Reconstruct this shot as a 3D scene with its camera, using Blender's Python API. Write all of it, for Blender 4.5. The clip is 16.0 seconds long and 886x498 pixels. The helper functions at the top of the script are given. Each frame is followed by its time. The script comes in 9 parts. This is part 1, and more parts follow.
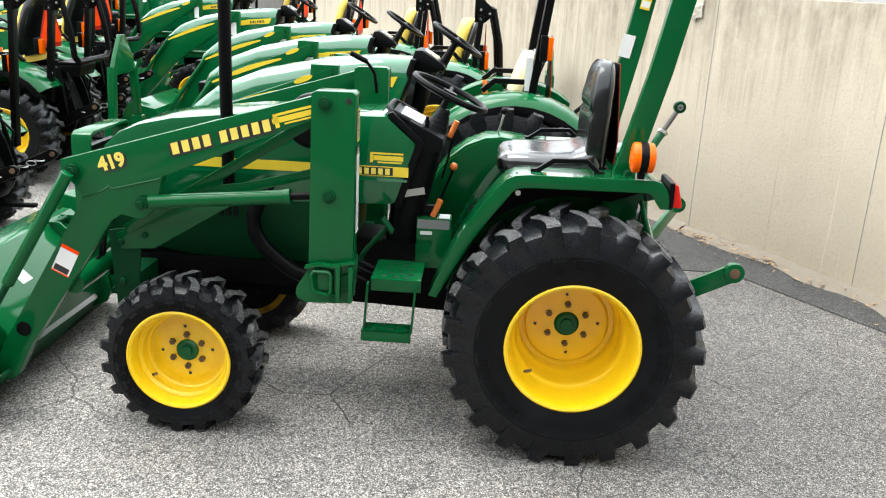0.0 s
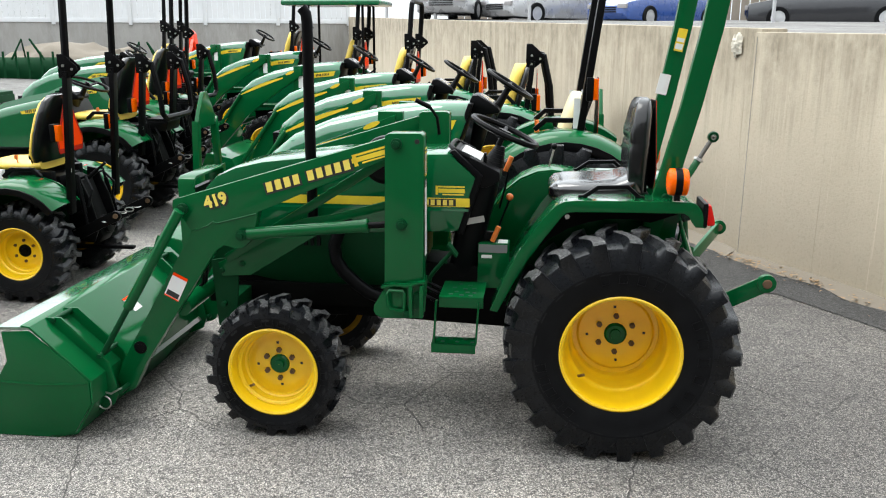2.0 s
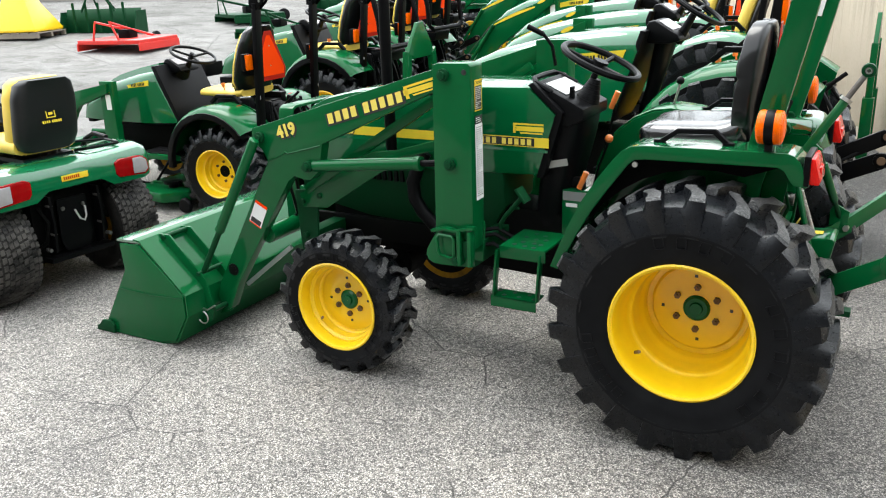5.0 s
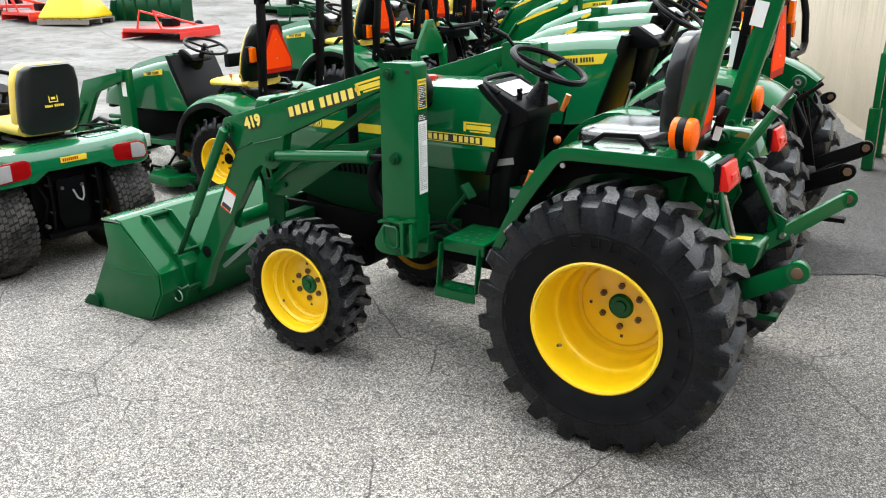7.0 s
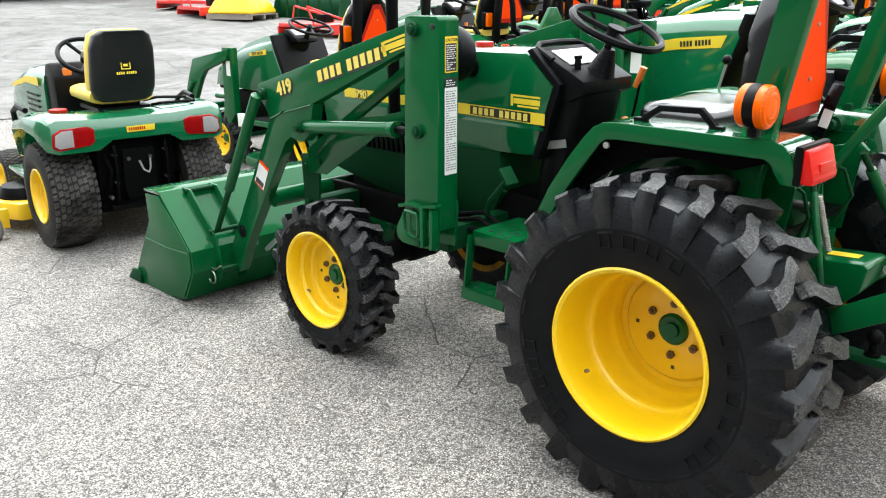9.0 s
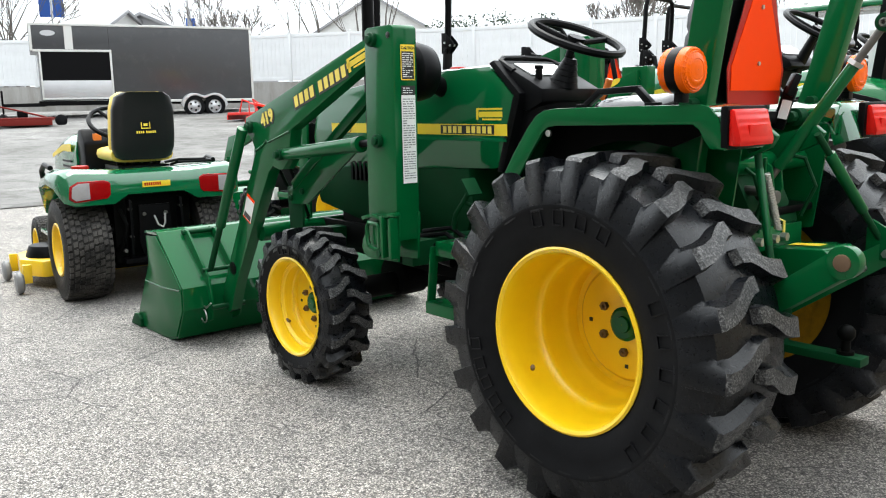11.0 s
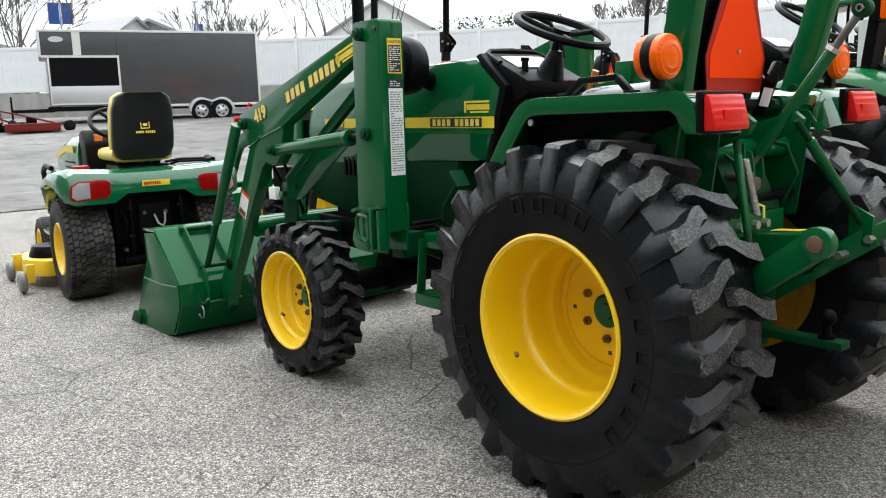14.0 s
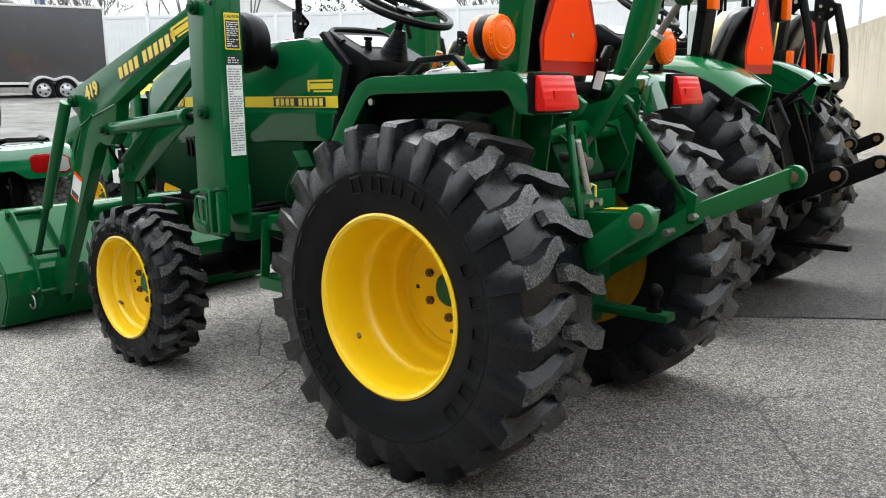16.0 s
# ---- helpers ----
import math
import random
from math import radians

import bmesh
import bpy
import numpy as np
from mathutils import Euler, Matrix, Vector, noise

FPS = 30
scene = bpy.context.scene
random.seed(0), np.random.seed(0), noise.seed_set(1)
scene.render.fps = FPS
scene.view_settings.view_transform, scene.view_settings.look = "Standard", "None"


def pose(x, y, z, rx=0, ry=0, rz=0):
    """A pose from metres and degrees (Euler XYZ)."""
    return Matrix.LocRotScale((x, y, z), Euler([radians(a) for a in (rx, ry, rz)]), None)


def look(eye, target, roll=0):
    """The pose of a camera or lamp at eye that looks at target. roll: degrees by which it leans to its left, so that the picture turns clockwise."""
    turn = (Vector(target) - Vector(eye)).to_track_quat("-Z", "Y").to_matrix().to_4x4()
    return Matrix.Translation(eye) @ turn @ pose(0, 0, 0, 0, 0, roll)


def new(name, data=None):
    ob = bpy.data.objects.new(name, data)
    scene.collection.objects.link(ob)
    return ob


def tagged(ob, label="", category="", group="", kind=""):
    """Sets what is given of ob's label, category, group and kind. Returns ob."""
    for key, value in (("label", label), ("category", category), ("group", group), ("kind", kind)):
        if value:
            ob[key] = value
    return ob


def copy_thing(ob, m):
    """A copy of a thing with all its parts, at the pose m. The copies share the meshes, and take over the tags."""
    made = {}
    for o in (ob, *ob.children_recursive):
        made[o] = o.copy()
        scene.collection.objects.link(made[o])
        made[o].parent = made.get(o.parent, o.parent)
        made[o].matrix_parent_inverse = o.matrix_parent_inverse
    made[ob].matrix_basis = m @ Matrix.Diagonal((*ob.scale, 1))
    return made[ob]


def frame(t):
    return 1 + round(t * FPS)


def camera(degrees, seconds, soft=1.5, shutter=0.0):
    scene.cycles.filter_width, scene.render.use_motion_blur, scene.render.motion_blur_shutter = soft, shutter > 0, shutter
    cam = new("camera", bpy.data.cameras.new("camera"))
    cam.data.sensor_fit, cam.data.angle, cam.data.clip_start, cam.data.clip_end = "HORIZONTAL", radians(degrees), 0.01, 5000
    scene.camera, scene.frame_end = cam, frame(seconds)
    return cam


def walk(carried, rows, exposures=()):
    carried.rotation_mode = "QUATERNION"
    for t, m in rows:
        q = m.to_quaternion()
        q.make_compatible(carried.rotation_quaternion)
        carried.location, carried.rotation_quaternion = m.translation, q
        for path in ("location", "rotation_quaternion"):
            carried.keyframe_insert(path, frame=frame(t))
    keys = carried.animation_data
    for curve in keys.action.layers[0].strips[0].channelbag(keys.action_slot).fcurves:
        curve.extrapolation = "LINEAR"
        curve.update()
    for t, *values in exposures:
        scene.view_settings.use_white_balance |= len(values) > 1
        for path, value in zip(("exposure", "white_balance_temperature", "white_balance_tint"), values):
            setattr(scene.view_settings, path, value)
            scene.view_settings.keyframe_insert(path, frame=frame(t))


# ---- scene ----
import functools

# ---- camera ----
cam = camera(55.6, 16.0, soft=1.1)
PATH = [
    (0, (-0.618, -3.32, 1.93), (-0.586, -1.409, 1.339), 2.8),
    (0.5, (-0.624, -3.548, 1.945), (-0.604, -1.62, 1.415), 2.1),
    (1, (-0.6, -3.744, 1.962), (-0.583, -1.812, 1.443), 1.1),
    (1.5, (-0.639, -3.81, 1.974), (-0.672, -1.874, 1.474), 0.5),
    (2, (-0.622, -3.807, 1.966), (-0.733, -1.873, 1.47), 0.2),
    (2.5, (-0.587, -3.77, 1.957), (-0.72, -1.844, 1.433), -0.1),
    (3, (-0.546, -3.709, 1.939), (-0.733, -1.797, 1.381), -0.5),
    (3.5, (-0.447, -3.527, 1.91), (-0.753, -1.633, 1.344), -1.1),
    (4, (-0.19, -3.284, 1.893), (-0.675, -1.44, 1.29), -1.9),
    (4.2, (-0.04, -3.209, 1.881), (-0.641, -1.401, 1.272), -2.5),
    (6.3, (0.959, -3.154, 1.93), (0.018, -1.513, 1.281), -1.3),
    (6.5, (0.973, -3.148, 1.93), (0.032, -1.506, 1.283), -1.0),
    (7, (1.004, -3.104, 1.925), (0.057, -1.463, 1.285), -0.8),
    (7.5, (1.035, -3.078, 1.928), (0.081, -1.442, 1.285), -0.9),
    (8, (0.976, -2.863, 1.898), (0.007, -1.246, 1.229), -0.2),
    (8.5, (0.965, -2.592, 1.826), (-0.16, -1.067, 1.187), -0.3),
    (9, (1.149, -2.31, 1.651), (-0.115, -0.885, 1.041), 0.0),
    (9.2, (1.244, -2.244, 1.59), (-0.019, -0.821, 0.974), 0.2),
    (11.3, (1.502, -2.026, 1.215), (0.056, -0.683, 0.89), -0.9),
    (11.5, (1.521, -2.015, 1.212), (0.072, -0.679, 0.87), -0.7),
    (12, (1.549, -2.006, 1.211), (0.108, -0.662, 0.87), -0.7),
    (12.5, (1.562, -2.008, 1.204), (0.123, -0.657, 0.885), -1.0),
    (13, (1.572, -2.008, 1.2), (0.137, -0.648, 0.893), -1.2),
    (13.5, (1.577, -2.017, 1.197), (0.152, -0.646, 0.896), -1.3),
    (14, (1.566, -2.008, 1.191), (0.117, -0.669, 0.86), -1.7),
    (14.5, (1.539, -2.005, 1.183), (0.085, -0.676, 0.84), -1.8),
    (15, (1.543, -1.991, 1.177), (0.144, -0.602, 0.839), -1.3),
    (15.5, (1.582, -1.966, 1.173), (0.29, -0.48, 0.822), -0.8),
    (16, (1.613, -1.94, 1.17), (0.401, -0.393, 0.798), -0.8),
]
EXPOSURES = [(0.0, 1.02), (1.5, 0.58), (2.5, 0.61), (3.5, 0.79), (7.5, 0.91), (9.0, 1.02), (12.0, 0.62), (14.0, 0.50), (16.0, 0.69)]
walk(cam, [(t, look(eye, target, roll)) for t, eye, target, roll in PATH], EXPOSURES)

# ---- world and sun: a bright overcast sky ----
world = bpy.data.worlds.new("overcast_sky")
scene.world = world
world.use_nodes = True
_wt = world.node_tree
_bg = _wt.nodes["Background"]
_sky = _wt.nodes.new("ShaderNodeTexSky")
_sky.sky_type = "NISHITA"
_sky.sun_disc = False
_sky.sun_elevation = radians(66)
_sky.sun_rotation = radians(300)
_sky.dust_density = 6.0
_sky.air_density = 1.0
# cloud cover: brighter overhead than at the horizon, as under an overcast sky
_dirn = _wt.nodes.new("ShaderNodeTexCoord")
_sep = _wt.nodes.new("ShaderNodeSeparateXYZ")
_wt.links.new(_dirn.outputs["Generated"], _sep.inputs["Vector"])
_cloud = _wt.nodes.new("ShaderNodeValToRGB")
_cloud.color_ramp.elements[0].position = 0.0
_cloud.color_ramp.elements[0].color = (6.2, 6.75, 7.15, 1)
_cloud.color_ramp.elements[1].position = 0.95
_cloud.color_ramp.elements[1].color = (17.2, 18.3, 19.0, 1)
_mid = _cloud.color_ramp.elements.new(0.16)
_mid.color = (10.3, 11.0, 11.45, 1)
_mid = _cloud.color_ramp.elements.new(0.42)
_mid.color = (16.2, 17.2, 17.8, 1)
_wt.links.new(_sep.outputs["Z"], _cloud.inputs["Fac"])
_mixc = _wt.nodes.new("ShaderNodeMix")
_mixc.data_type = "RGBA"
_mixc.inputs["Factor"].default_value = 0.9
# the cloud is brighter on the sun's side
_dot = _wt.nodes.new("ShaderNodeVectorMath")
_dot.operation = "DOT_PRODUCT"
_dot.inputs[1].default_value = (-0.60, 0.42, 0.68)
_wt.links.new(_dirn.outputs["Generated"], _dot.inputs[0])
_gain = _wt.nodes.new("ShaderNodeMapRange")
_gain.inputs["From Min"].default_value = -1.0
_gain.inputs["To Min"].default_value = 0.6
_gain.inputs["To Max"].default_value = 1.8
_wt.links.new(_dot.outputs["Value"], _gain.inputs["Value"])
_scale = _wt.nodes.new("ShaderNodeVectorMath")
_scale.operation = "SCALE"
_wt.links.new(_cloud.outputs["Color"], _scale.inputs[0])
_wt.links.new(_gain.outputs["Result"], _scale.inputs["Scale"])
_wt.links.new(_scale.outputs["Vector"], _mixc.inputs["B"])
_wt.links.new(_sky.outputs["Color"], _mixc.inputs["A"])
_wt.links.new(_mixc.outputs["Result"], _bg.inputs["Color"])
_bg.inputs["Strength"].default_value = 0.08

sun_data = bpy.data.lights.new("sun", "SUN")
sun_data.energy = 1.8
sun_data.angle = radians(36)
sun_data.color = (0.97, 0.97, 0.92)
sun = new("sun", sun_data)
sun.rotation_euler = Euler((radians(24), 0, radians(-118)))


# ---- materials ----
def material(name):
    m = bpy.data.materials.new(name)
    m.use_nodes = True
    nt = m.node_tree
    return m, nt, nt.nodes["Principled BSDF"]


def node(nt, kind, **values):
    n = nt.nodes.new(kind)
    for k, v in values.items():
        n.inputs[k.replace("_", " ")].default_value = v
    return n


def coords(nt, scale=(1, 1, 1)):
    c = nt.nodes.new("ShaderNodeTexCoord")
    mp = nt.nodes.new("ShaderNodeMapping")
    mp.inputs["Scale"].default_value = scale
    nt.links.new(c.outputs["Object"], mp.inputs["Vector"])
    return mp.outputs["Vector"]


def noise_tex(nt, vec, scale, detail=4.0, rough=0.6, distortion=0.0):
    n = node(nt, "ShaderNodeTexNoise", Scale=scale, Detail=detail, Roughness=rough, Distortion=distortion)
    nt.links.new(vec, n.inputs["Vector"])
    return n.outputs["Fac"]


def ramp(nt, fac, stops):
    r = nt.nodes.new("ShaderNodeValToRGB")
    els = r.color_ramp.elements
    while len(els) < len(stops):
        els.new(0.5)
    for e, (p, c) in zip(els, stops):
        e.position = p
        e.color = (*c, 1) if len(c) == 3 else c
    nt.links.new(fac, r.inputs["Fac"])
    return r.outputs["Color"]


def mixc(nt, fac, a, b, mode="MIX"):
    m = nt.nodes.new("ShaderNodeMix")
    m.data_type = "RGBA"
    m.blend_type = mode
    for sock, v in ((m.inputs["Factor"], fac), (m.inputs["A"], a), (m.inputs["B"], b)):
        if isinstance(v, bpy.types.NodeSocket):
            nt.links.new(v, sock)
        elif isinstance(v, (int, float)):
            sock.default_value = v
        else:
            sock.default_value = (*v, 1)
    return m.outputs["Result"]


def bump(nt, bsdf, height, strength, dist=0.01):
    b = node(nt, "ShaderNodeBump", Strength=strength, Distance=dist)
    nt.links.new(height, b.inputs["Height"])
    nt.links.new(b.outputs["Normal"], bsdf.inputs["Normal"])


def paint(name, colour, dirt=(0.12, 0.11, 0.09), rough=0.28, coat=0.4, metal=0.0, dirt_amount=0.35, grain=9.0, spec=0.5, ior=1.5, coat_rough=0.09):
    """Painted or moulded surface with dust, faint mottling and uneven gloss."""
    m, nt, b = material(name)
    v = coords(nt)
    n1 = noise_tex(nt, v, 2.3, 5, 0.65)
    n2 = noise_tex(nt, v, grain * 6, 3, 0.7)
    shade = tuple(c * 0.8 for c in colour)
    base = mixc(nt, n1, shade, colour)
    mask = ramp(nt, noise_tex(nt, v, grain, 8, 0.75, 0.4), [(0.52, (0, 0, 0)), (0.78, (1, 1, 1))])
    mm = nt.nodes.new("ShaderNodeMath")
    mm.operation = "MULTIPLY"
    nt.links.new(mask, mm.inputs[0])
    mm.inputs[1].default_value = dirt_amount
    col = mixc(nt, mm.outputs[0], base, dirt)
    nt.links.new(col, b.inputs["Base Color"])
    rr = nt.nodes.new("ShaderNodeMapRange")
    nt.links.new(n1, rr.inputs["Value"])
    rr.inputs["To Min"].default_value = rough * 0.75
    rr.inputs["To Max"].default_value = rough * 1.45
    nt.links.new(rr.outputs["Result"], b.inputs["Roughness"])
    b.inputs["Metallic"].default_value = metal
    b.inputs["Specular IOR Level"].default_value = spec
    b.inputs["Coat Weight"].default_value = coat
    b.inputs["Coat Roughness"].default_value = coat_rough
    b.inputs["Coat IOR"].default_value = ior
    bump(nt, b, n2, 0.04, 0.002)
    return m


GREEN = paint("green_paint", (0.001, 0.088, 0.023), rough=0.3, coat=0.65, dirt=(0.004, 0.075, 0.024), dirt_amount=0.2, spec=0.02, ior=1.42, coat_rough=0.08)
GREEN_HOOD = paint("green_hood_paint", (0.001, 0.096, 0.028), rough=0.28, coat=1.0, dirt=(0.005, 0.08, 0.027), dirt_amount=0.2, spec=0.03, ior=1.52, coat_rough=0.06)
# pale mottle and strong coat put the sky's reflection on the bucket lip
GREEN_LIP = paint("sky_sheen_green_lip", (0.004, 0.10, 0.035), rough=0.25, coat=1.0, dirt=(0.06, 0.12, 0.08), dirt_amount=0.4, spec=0.1, ior=2.6, coat_rough=0.12)
GREEN_FENDER = paint("polished_green_fender", (0.001, 0.09, 0.025), rough=0.28, coat=1.0, dirt=(0.006, 0.08, 0.028), dirt_amount=0.25, spec=0.05, ior=2.1, coat_rough=0.07)
GREEN_DULL = paint("green_paint_worn_and_shaded", (0.0015, 0.045, 0.014), rough=0.45, coat=0.0, dirt=(0.010, 0.022, 0.012), dirt_amount=0.4, spec=0.12)
GREEN_PALE = paint("green_plastic_hood", (0.003, 0.13, 0.045), rough=0.25, coat=1.0, dirt=(0.008, 0.09, 0.036), dirt_amount=0.2, spec=0.05, ior=1.85, coat_rough=0.07)
YELLOW = paint("yellow_paint", (0.95, 0.61, 0.005), rough=0.32, coat=0.35, dirt=(0.55, 0.29, 0.02), dirt_amount=0.15)
YELLOW_DARK = paint("dark_yellow_wheel_inside", (0.30, 0.15, 0.006), rough=0.5, coat=0.0, dirt=(0.02, 0.014, 0.008), dirt_amount=0.9, grain=4.0, spec=0.1)
YELLOW_DECAL = paint("yellow_decal", (0.85, 0.62, 0.03), rough=0.4, coat=0.2, dirt_amount=0.1)
YELLOW_SEAT = paint("yellow_vinyl", (0.82, 0.57, 0.08), rough=0.45, coat=0.1, dirt=(0.5, 0.4, 0.15), dirt_amount=0.25)
CREAM_SEAT = paint("cream_vinyl", (0.74, 0.62, 0.34), rough=0.45, coat=0.1, dirt=(0.5, 0.4, 0.2), dirt_amount=0.25)
YELLOW_PALE = paint("pale_letter_yellow", (0.88, 0.70, 0.12), rough=0.45, coat=0.1, dirt_amount=0.08)
BLACK_DECAL = paint("black_decal", (0.012, 0.012, 0.012), rough=0.4, coat=0.2, dirt_amount=0.08)
BLACK = paint("black_plastic", (0.0028, 0.0028, 0.0034), rough=0.36, coat=0.0, dirt=(0.007, 0.007, 0.007), dirt_amount=0.3, spec=0.10)
BLACK_STEEL = paint("black_steel", (0.0028, 0.0028, 0.0032), rough=0.34, coat=0.0, dirt=(0.007, 0.006, 0.005), dirt_amount=0.35, spec=0.08)
VINYL = paint("black_seat_vinyl", (0.003, 0.003, 0.0036), rough=0.40, coat=0.75, ior=1.5, dirt=(0.008, 0.008, 0.009), dirt_amount=0.3, spec=0.1, coat_rough=0.16)
VINYL_GLOSS = paint("glossy_cushion_vinyl", (0.003, 0.003, 0.0036), rough=0.35, coat=1.0, ior=1.75, dirt=(0.008, 0.008, 0.009), dirt_amount=0.3, spec=0.1, coat_rough=0.17)
SHELL_PLASTIC = paint("charcoal_seat_shell", (0.0075, 0.0078, 0.0085), rough=0.42, coat=0.1, dirt=(0.014, 0.013, 0.012), dirt_amount=0.4, spec=0.3, coat_rough=0.3)
GREASY_AND_SHADE = paint("greasy_iron_and_shade", (0.0028, 0.003, 0.0028), rough=0.5, coat=0.0, dirt=(0.010, 0.008, 0.006), dirt_amount=0.5, spec=0.05)
STEEL = paint("bright_steel", (0.55, 0.54, 0.52), rough=0.32, coat=0.0, metal=0.9, dirt=(0.25, 0.2, 0.15), dirt_amount=0.4)
STEEL_DARK = paint("oily_steel", (0.13, 0.125, 0.115), rough=0.42, coat=0.0, metal=0.6, dirt=(0.05, 0.04, 0.03), dirt_amount=0.5)
RUST = paint("rusty_pin", (0.16, 0.10, 0.06), rough=0.5, coat=0.0, metal=0.5, dirt=(0.22, 0.12, 0.05), dirt_amount=0.6)
ORANGE = paint("fluorescent_orange", (0.95, 0.058, 0.002), rough=0.5, coat=0.0, dirt=(0.8, 0.07, 0.004), dirt_amount=0.1, spec=0.05)
ORANGE_KNOB = paint("orange_knob", (0.8, 0.2, 0.03), rough=0.4, coat=0.2, dirt_amount=0.1)
RED_WORN = paint("worn_red_paint", (0.16, 0.012, 0.008), rough=0.5, coat=0.0, dirt=(0.06, 0.04, 0.03), dirt_amount=0.6, spec=0.2)
RED_DARK = paint("dark_red_border", (0.40, 0.012, 0.004), rough=0.35, coat=0.0, dirt=(0.3, 0.02, 0.01), dirt_amount=0.1, spec=0.2)
RED_PAINT = paint("red_paint", (0.68, 0.02, 0.012), rough=0.35, coat=0.3, dirt=(0.3, 0.05, 0.03), dirt_amount=0.25)
RED_HOT = paint("orange_red_paint", (0.80, 0.045, 0.006), rough=0.35, coat=0.3, dirt=(0.5, 0.05, 0.02), dirt_amount=0.2)
WHITE = paint("white_label_and_glare", (0.8, 0.8, 0.78), rough=0.5, coat=0.05, dirt=(0.5, 0.48, 0.44), dirt_amount=0.2)
VINYL_WHITE = paint("white_vinyl_fence", (0.78, 0.79, 0.80), rough=0.45, coat=0.1, dirt=(0.5, 0.5, 0.48), dirt_amount=0.25, grain=2.0)
GREY_LETTER = paint("grey_letters", (0.2, 0.2, 0.2), rough=0.5, coat=0.0, dirt_amount=0.1)
RUBBER_LETTER = paint("raised_rubber", (0.005, 0.005, 0.006), rough=0.4, coat=0.0, dirt=(0.008, 0.008, 0.008), dirt_amount=0.2, spec=0.16)


def lens(name, colour, rough=0.12, coat=0.14):
    m, nt, b = material(name)
    v = coords(nt)
    w = nt.nodes.new("ShaderNodeTexWave")
    w.inputs["Scale"].default_value = 60.0
    nt.links.new(v, w.inputs["Vector"])
    nt.links.new(mixc(nt, noise_tex(nt, v, 25, 3), tuple(c * 0.72 for c in colour), colour), b.inputs["Base Color"])
    b.inputs["Roughness"].default_value = rough
    b.inputs["Coat Weight"].default_value = coat
    b.inputs["Coat Roughness"].default_value = 0.05
    b.inputs["Specular IOR Level"].default_value = 0.15
    bump(nt, b, w.outputs["Fac"], 0.25, 0.003)
    return m


AMBER = lens("amber_lens", (0.92, 0.125, 0.0), 0.18, 0.10)
RED_LENS = lens("red_lens", (0.66, 0.012, 0.008))
RED_LENS_DARK = lens("dark_red_lens", (0.30, 0.004, 0.005))
CLEAR_LENS = lens("clear_lens", (0.36, 0.34, 0.34))


def make_rubber(name, dusty, spec=0.11, r0=0.36, r1=0.66):
    m, nt, b = material(name)
    v = coords(nt)
    n1 = noise_tex(nt, v, 7, 6, 0.7)
    n2 = noise_tex(nt, v, 90, 4, 0.7)
    g = nt.nodes.new("ShaderNodeNewGeometry")
    isl = nt.nodes.new("ShaderNodeMath")
    isl.operation = "MULTIPLY"
    nt.links.new(g.outputs["Random Per Island"], isl.inputs[0])
    isl.inputs[1].default_value = 0.35
    fac = ramp(nt, n1, [(0.38, (0, 0, 0)), (0.75, (1, 1, 1))])
    base = mixc(nt, fac, (0.0032, 0.0034, 0.004), dusty)
    base = mixc(nt, isl.outputs[0], base, tuple(c * 0.8 for c in dusty))
    nt.links.new(base, b.inputs["Base Color"])
    rr = nt.nodes.new("ShaderNodeMapRange")
    nt.links.new(n2, rr.inputs["Value"])
    rr.inputs["To Min"].default_value = r0
    rr.inputs["To Max"].default_value = r1
    b.inputs["Specular IOR Level"].default_value = spec
    nt.links.new(rr.outputs["Result"], b.inputs["Roughness"])
    bump(nt, b, n2, 0.25, 0.003)
    return m


RUBBER = make_rubber("tyre_rubber", (0.0095, 0.0098, 0.0108), 0.09)


def make_worn_tread():
    """Scuffed tread tops: speckled grey stone dust on black rubber."""
    m, nt, b = material("scuffed_tread")
    v = coords(nt)
    n1 = noise_tex(nt, v, 160, 3, 0.75)
    n2 = noise_tex(nt, v, 14, 5, 0.7)
    col = ramp(nt, n1, [(0.38, (0.007, 0.007, 0.008)), (0.50, (0.042, 0.042, 0.043)), (0.65, (0.175, 0.175, 0.172))])
    col = mixc(nt, ramp(nt, n2, [(0.30, (1, 1, 1)), (0.52, (0, 0, 0))]), col, (0.014, 0.0148, 0.017))
    nt.links.new(col, b.inputs["Base Color"])
    b.inputs["Roughness"].default_value = 0.5
    b.inputs["Specular IOR Level"].default_value = 0.32
    bump(nt, b, n1, 0.5, 0.003)
    return m


RUBBER_WORN = make_worn_tread()
RUBBER_LUG = make_rubber("dusty_lug_rubber", (0.0050, 0.0062, 0.0088), 0.29, 0.18, 0.40)
RUBBER_TURF = make_rubber("worn_turf_rubber", (0.10, 0.092, 0.083))
RUBBER_GROOVE = make_rubber("turf_groove_rubber", (0.035, 0.032, 0.029))


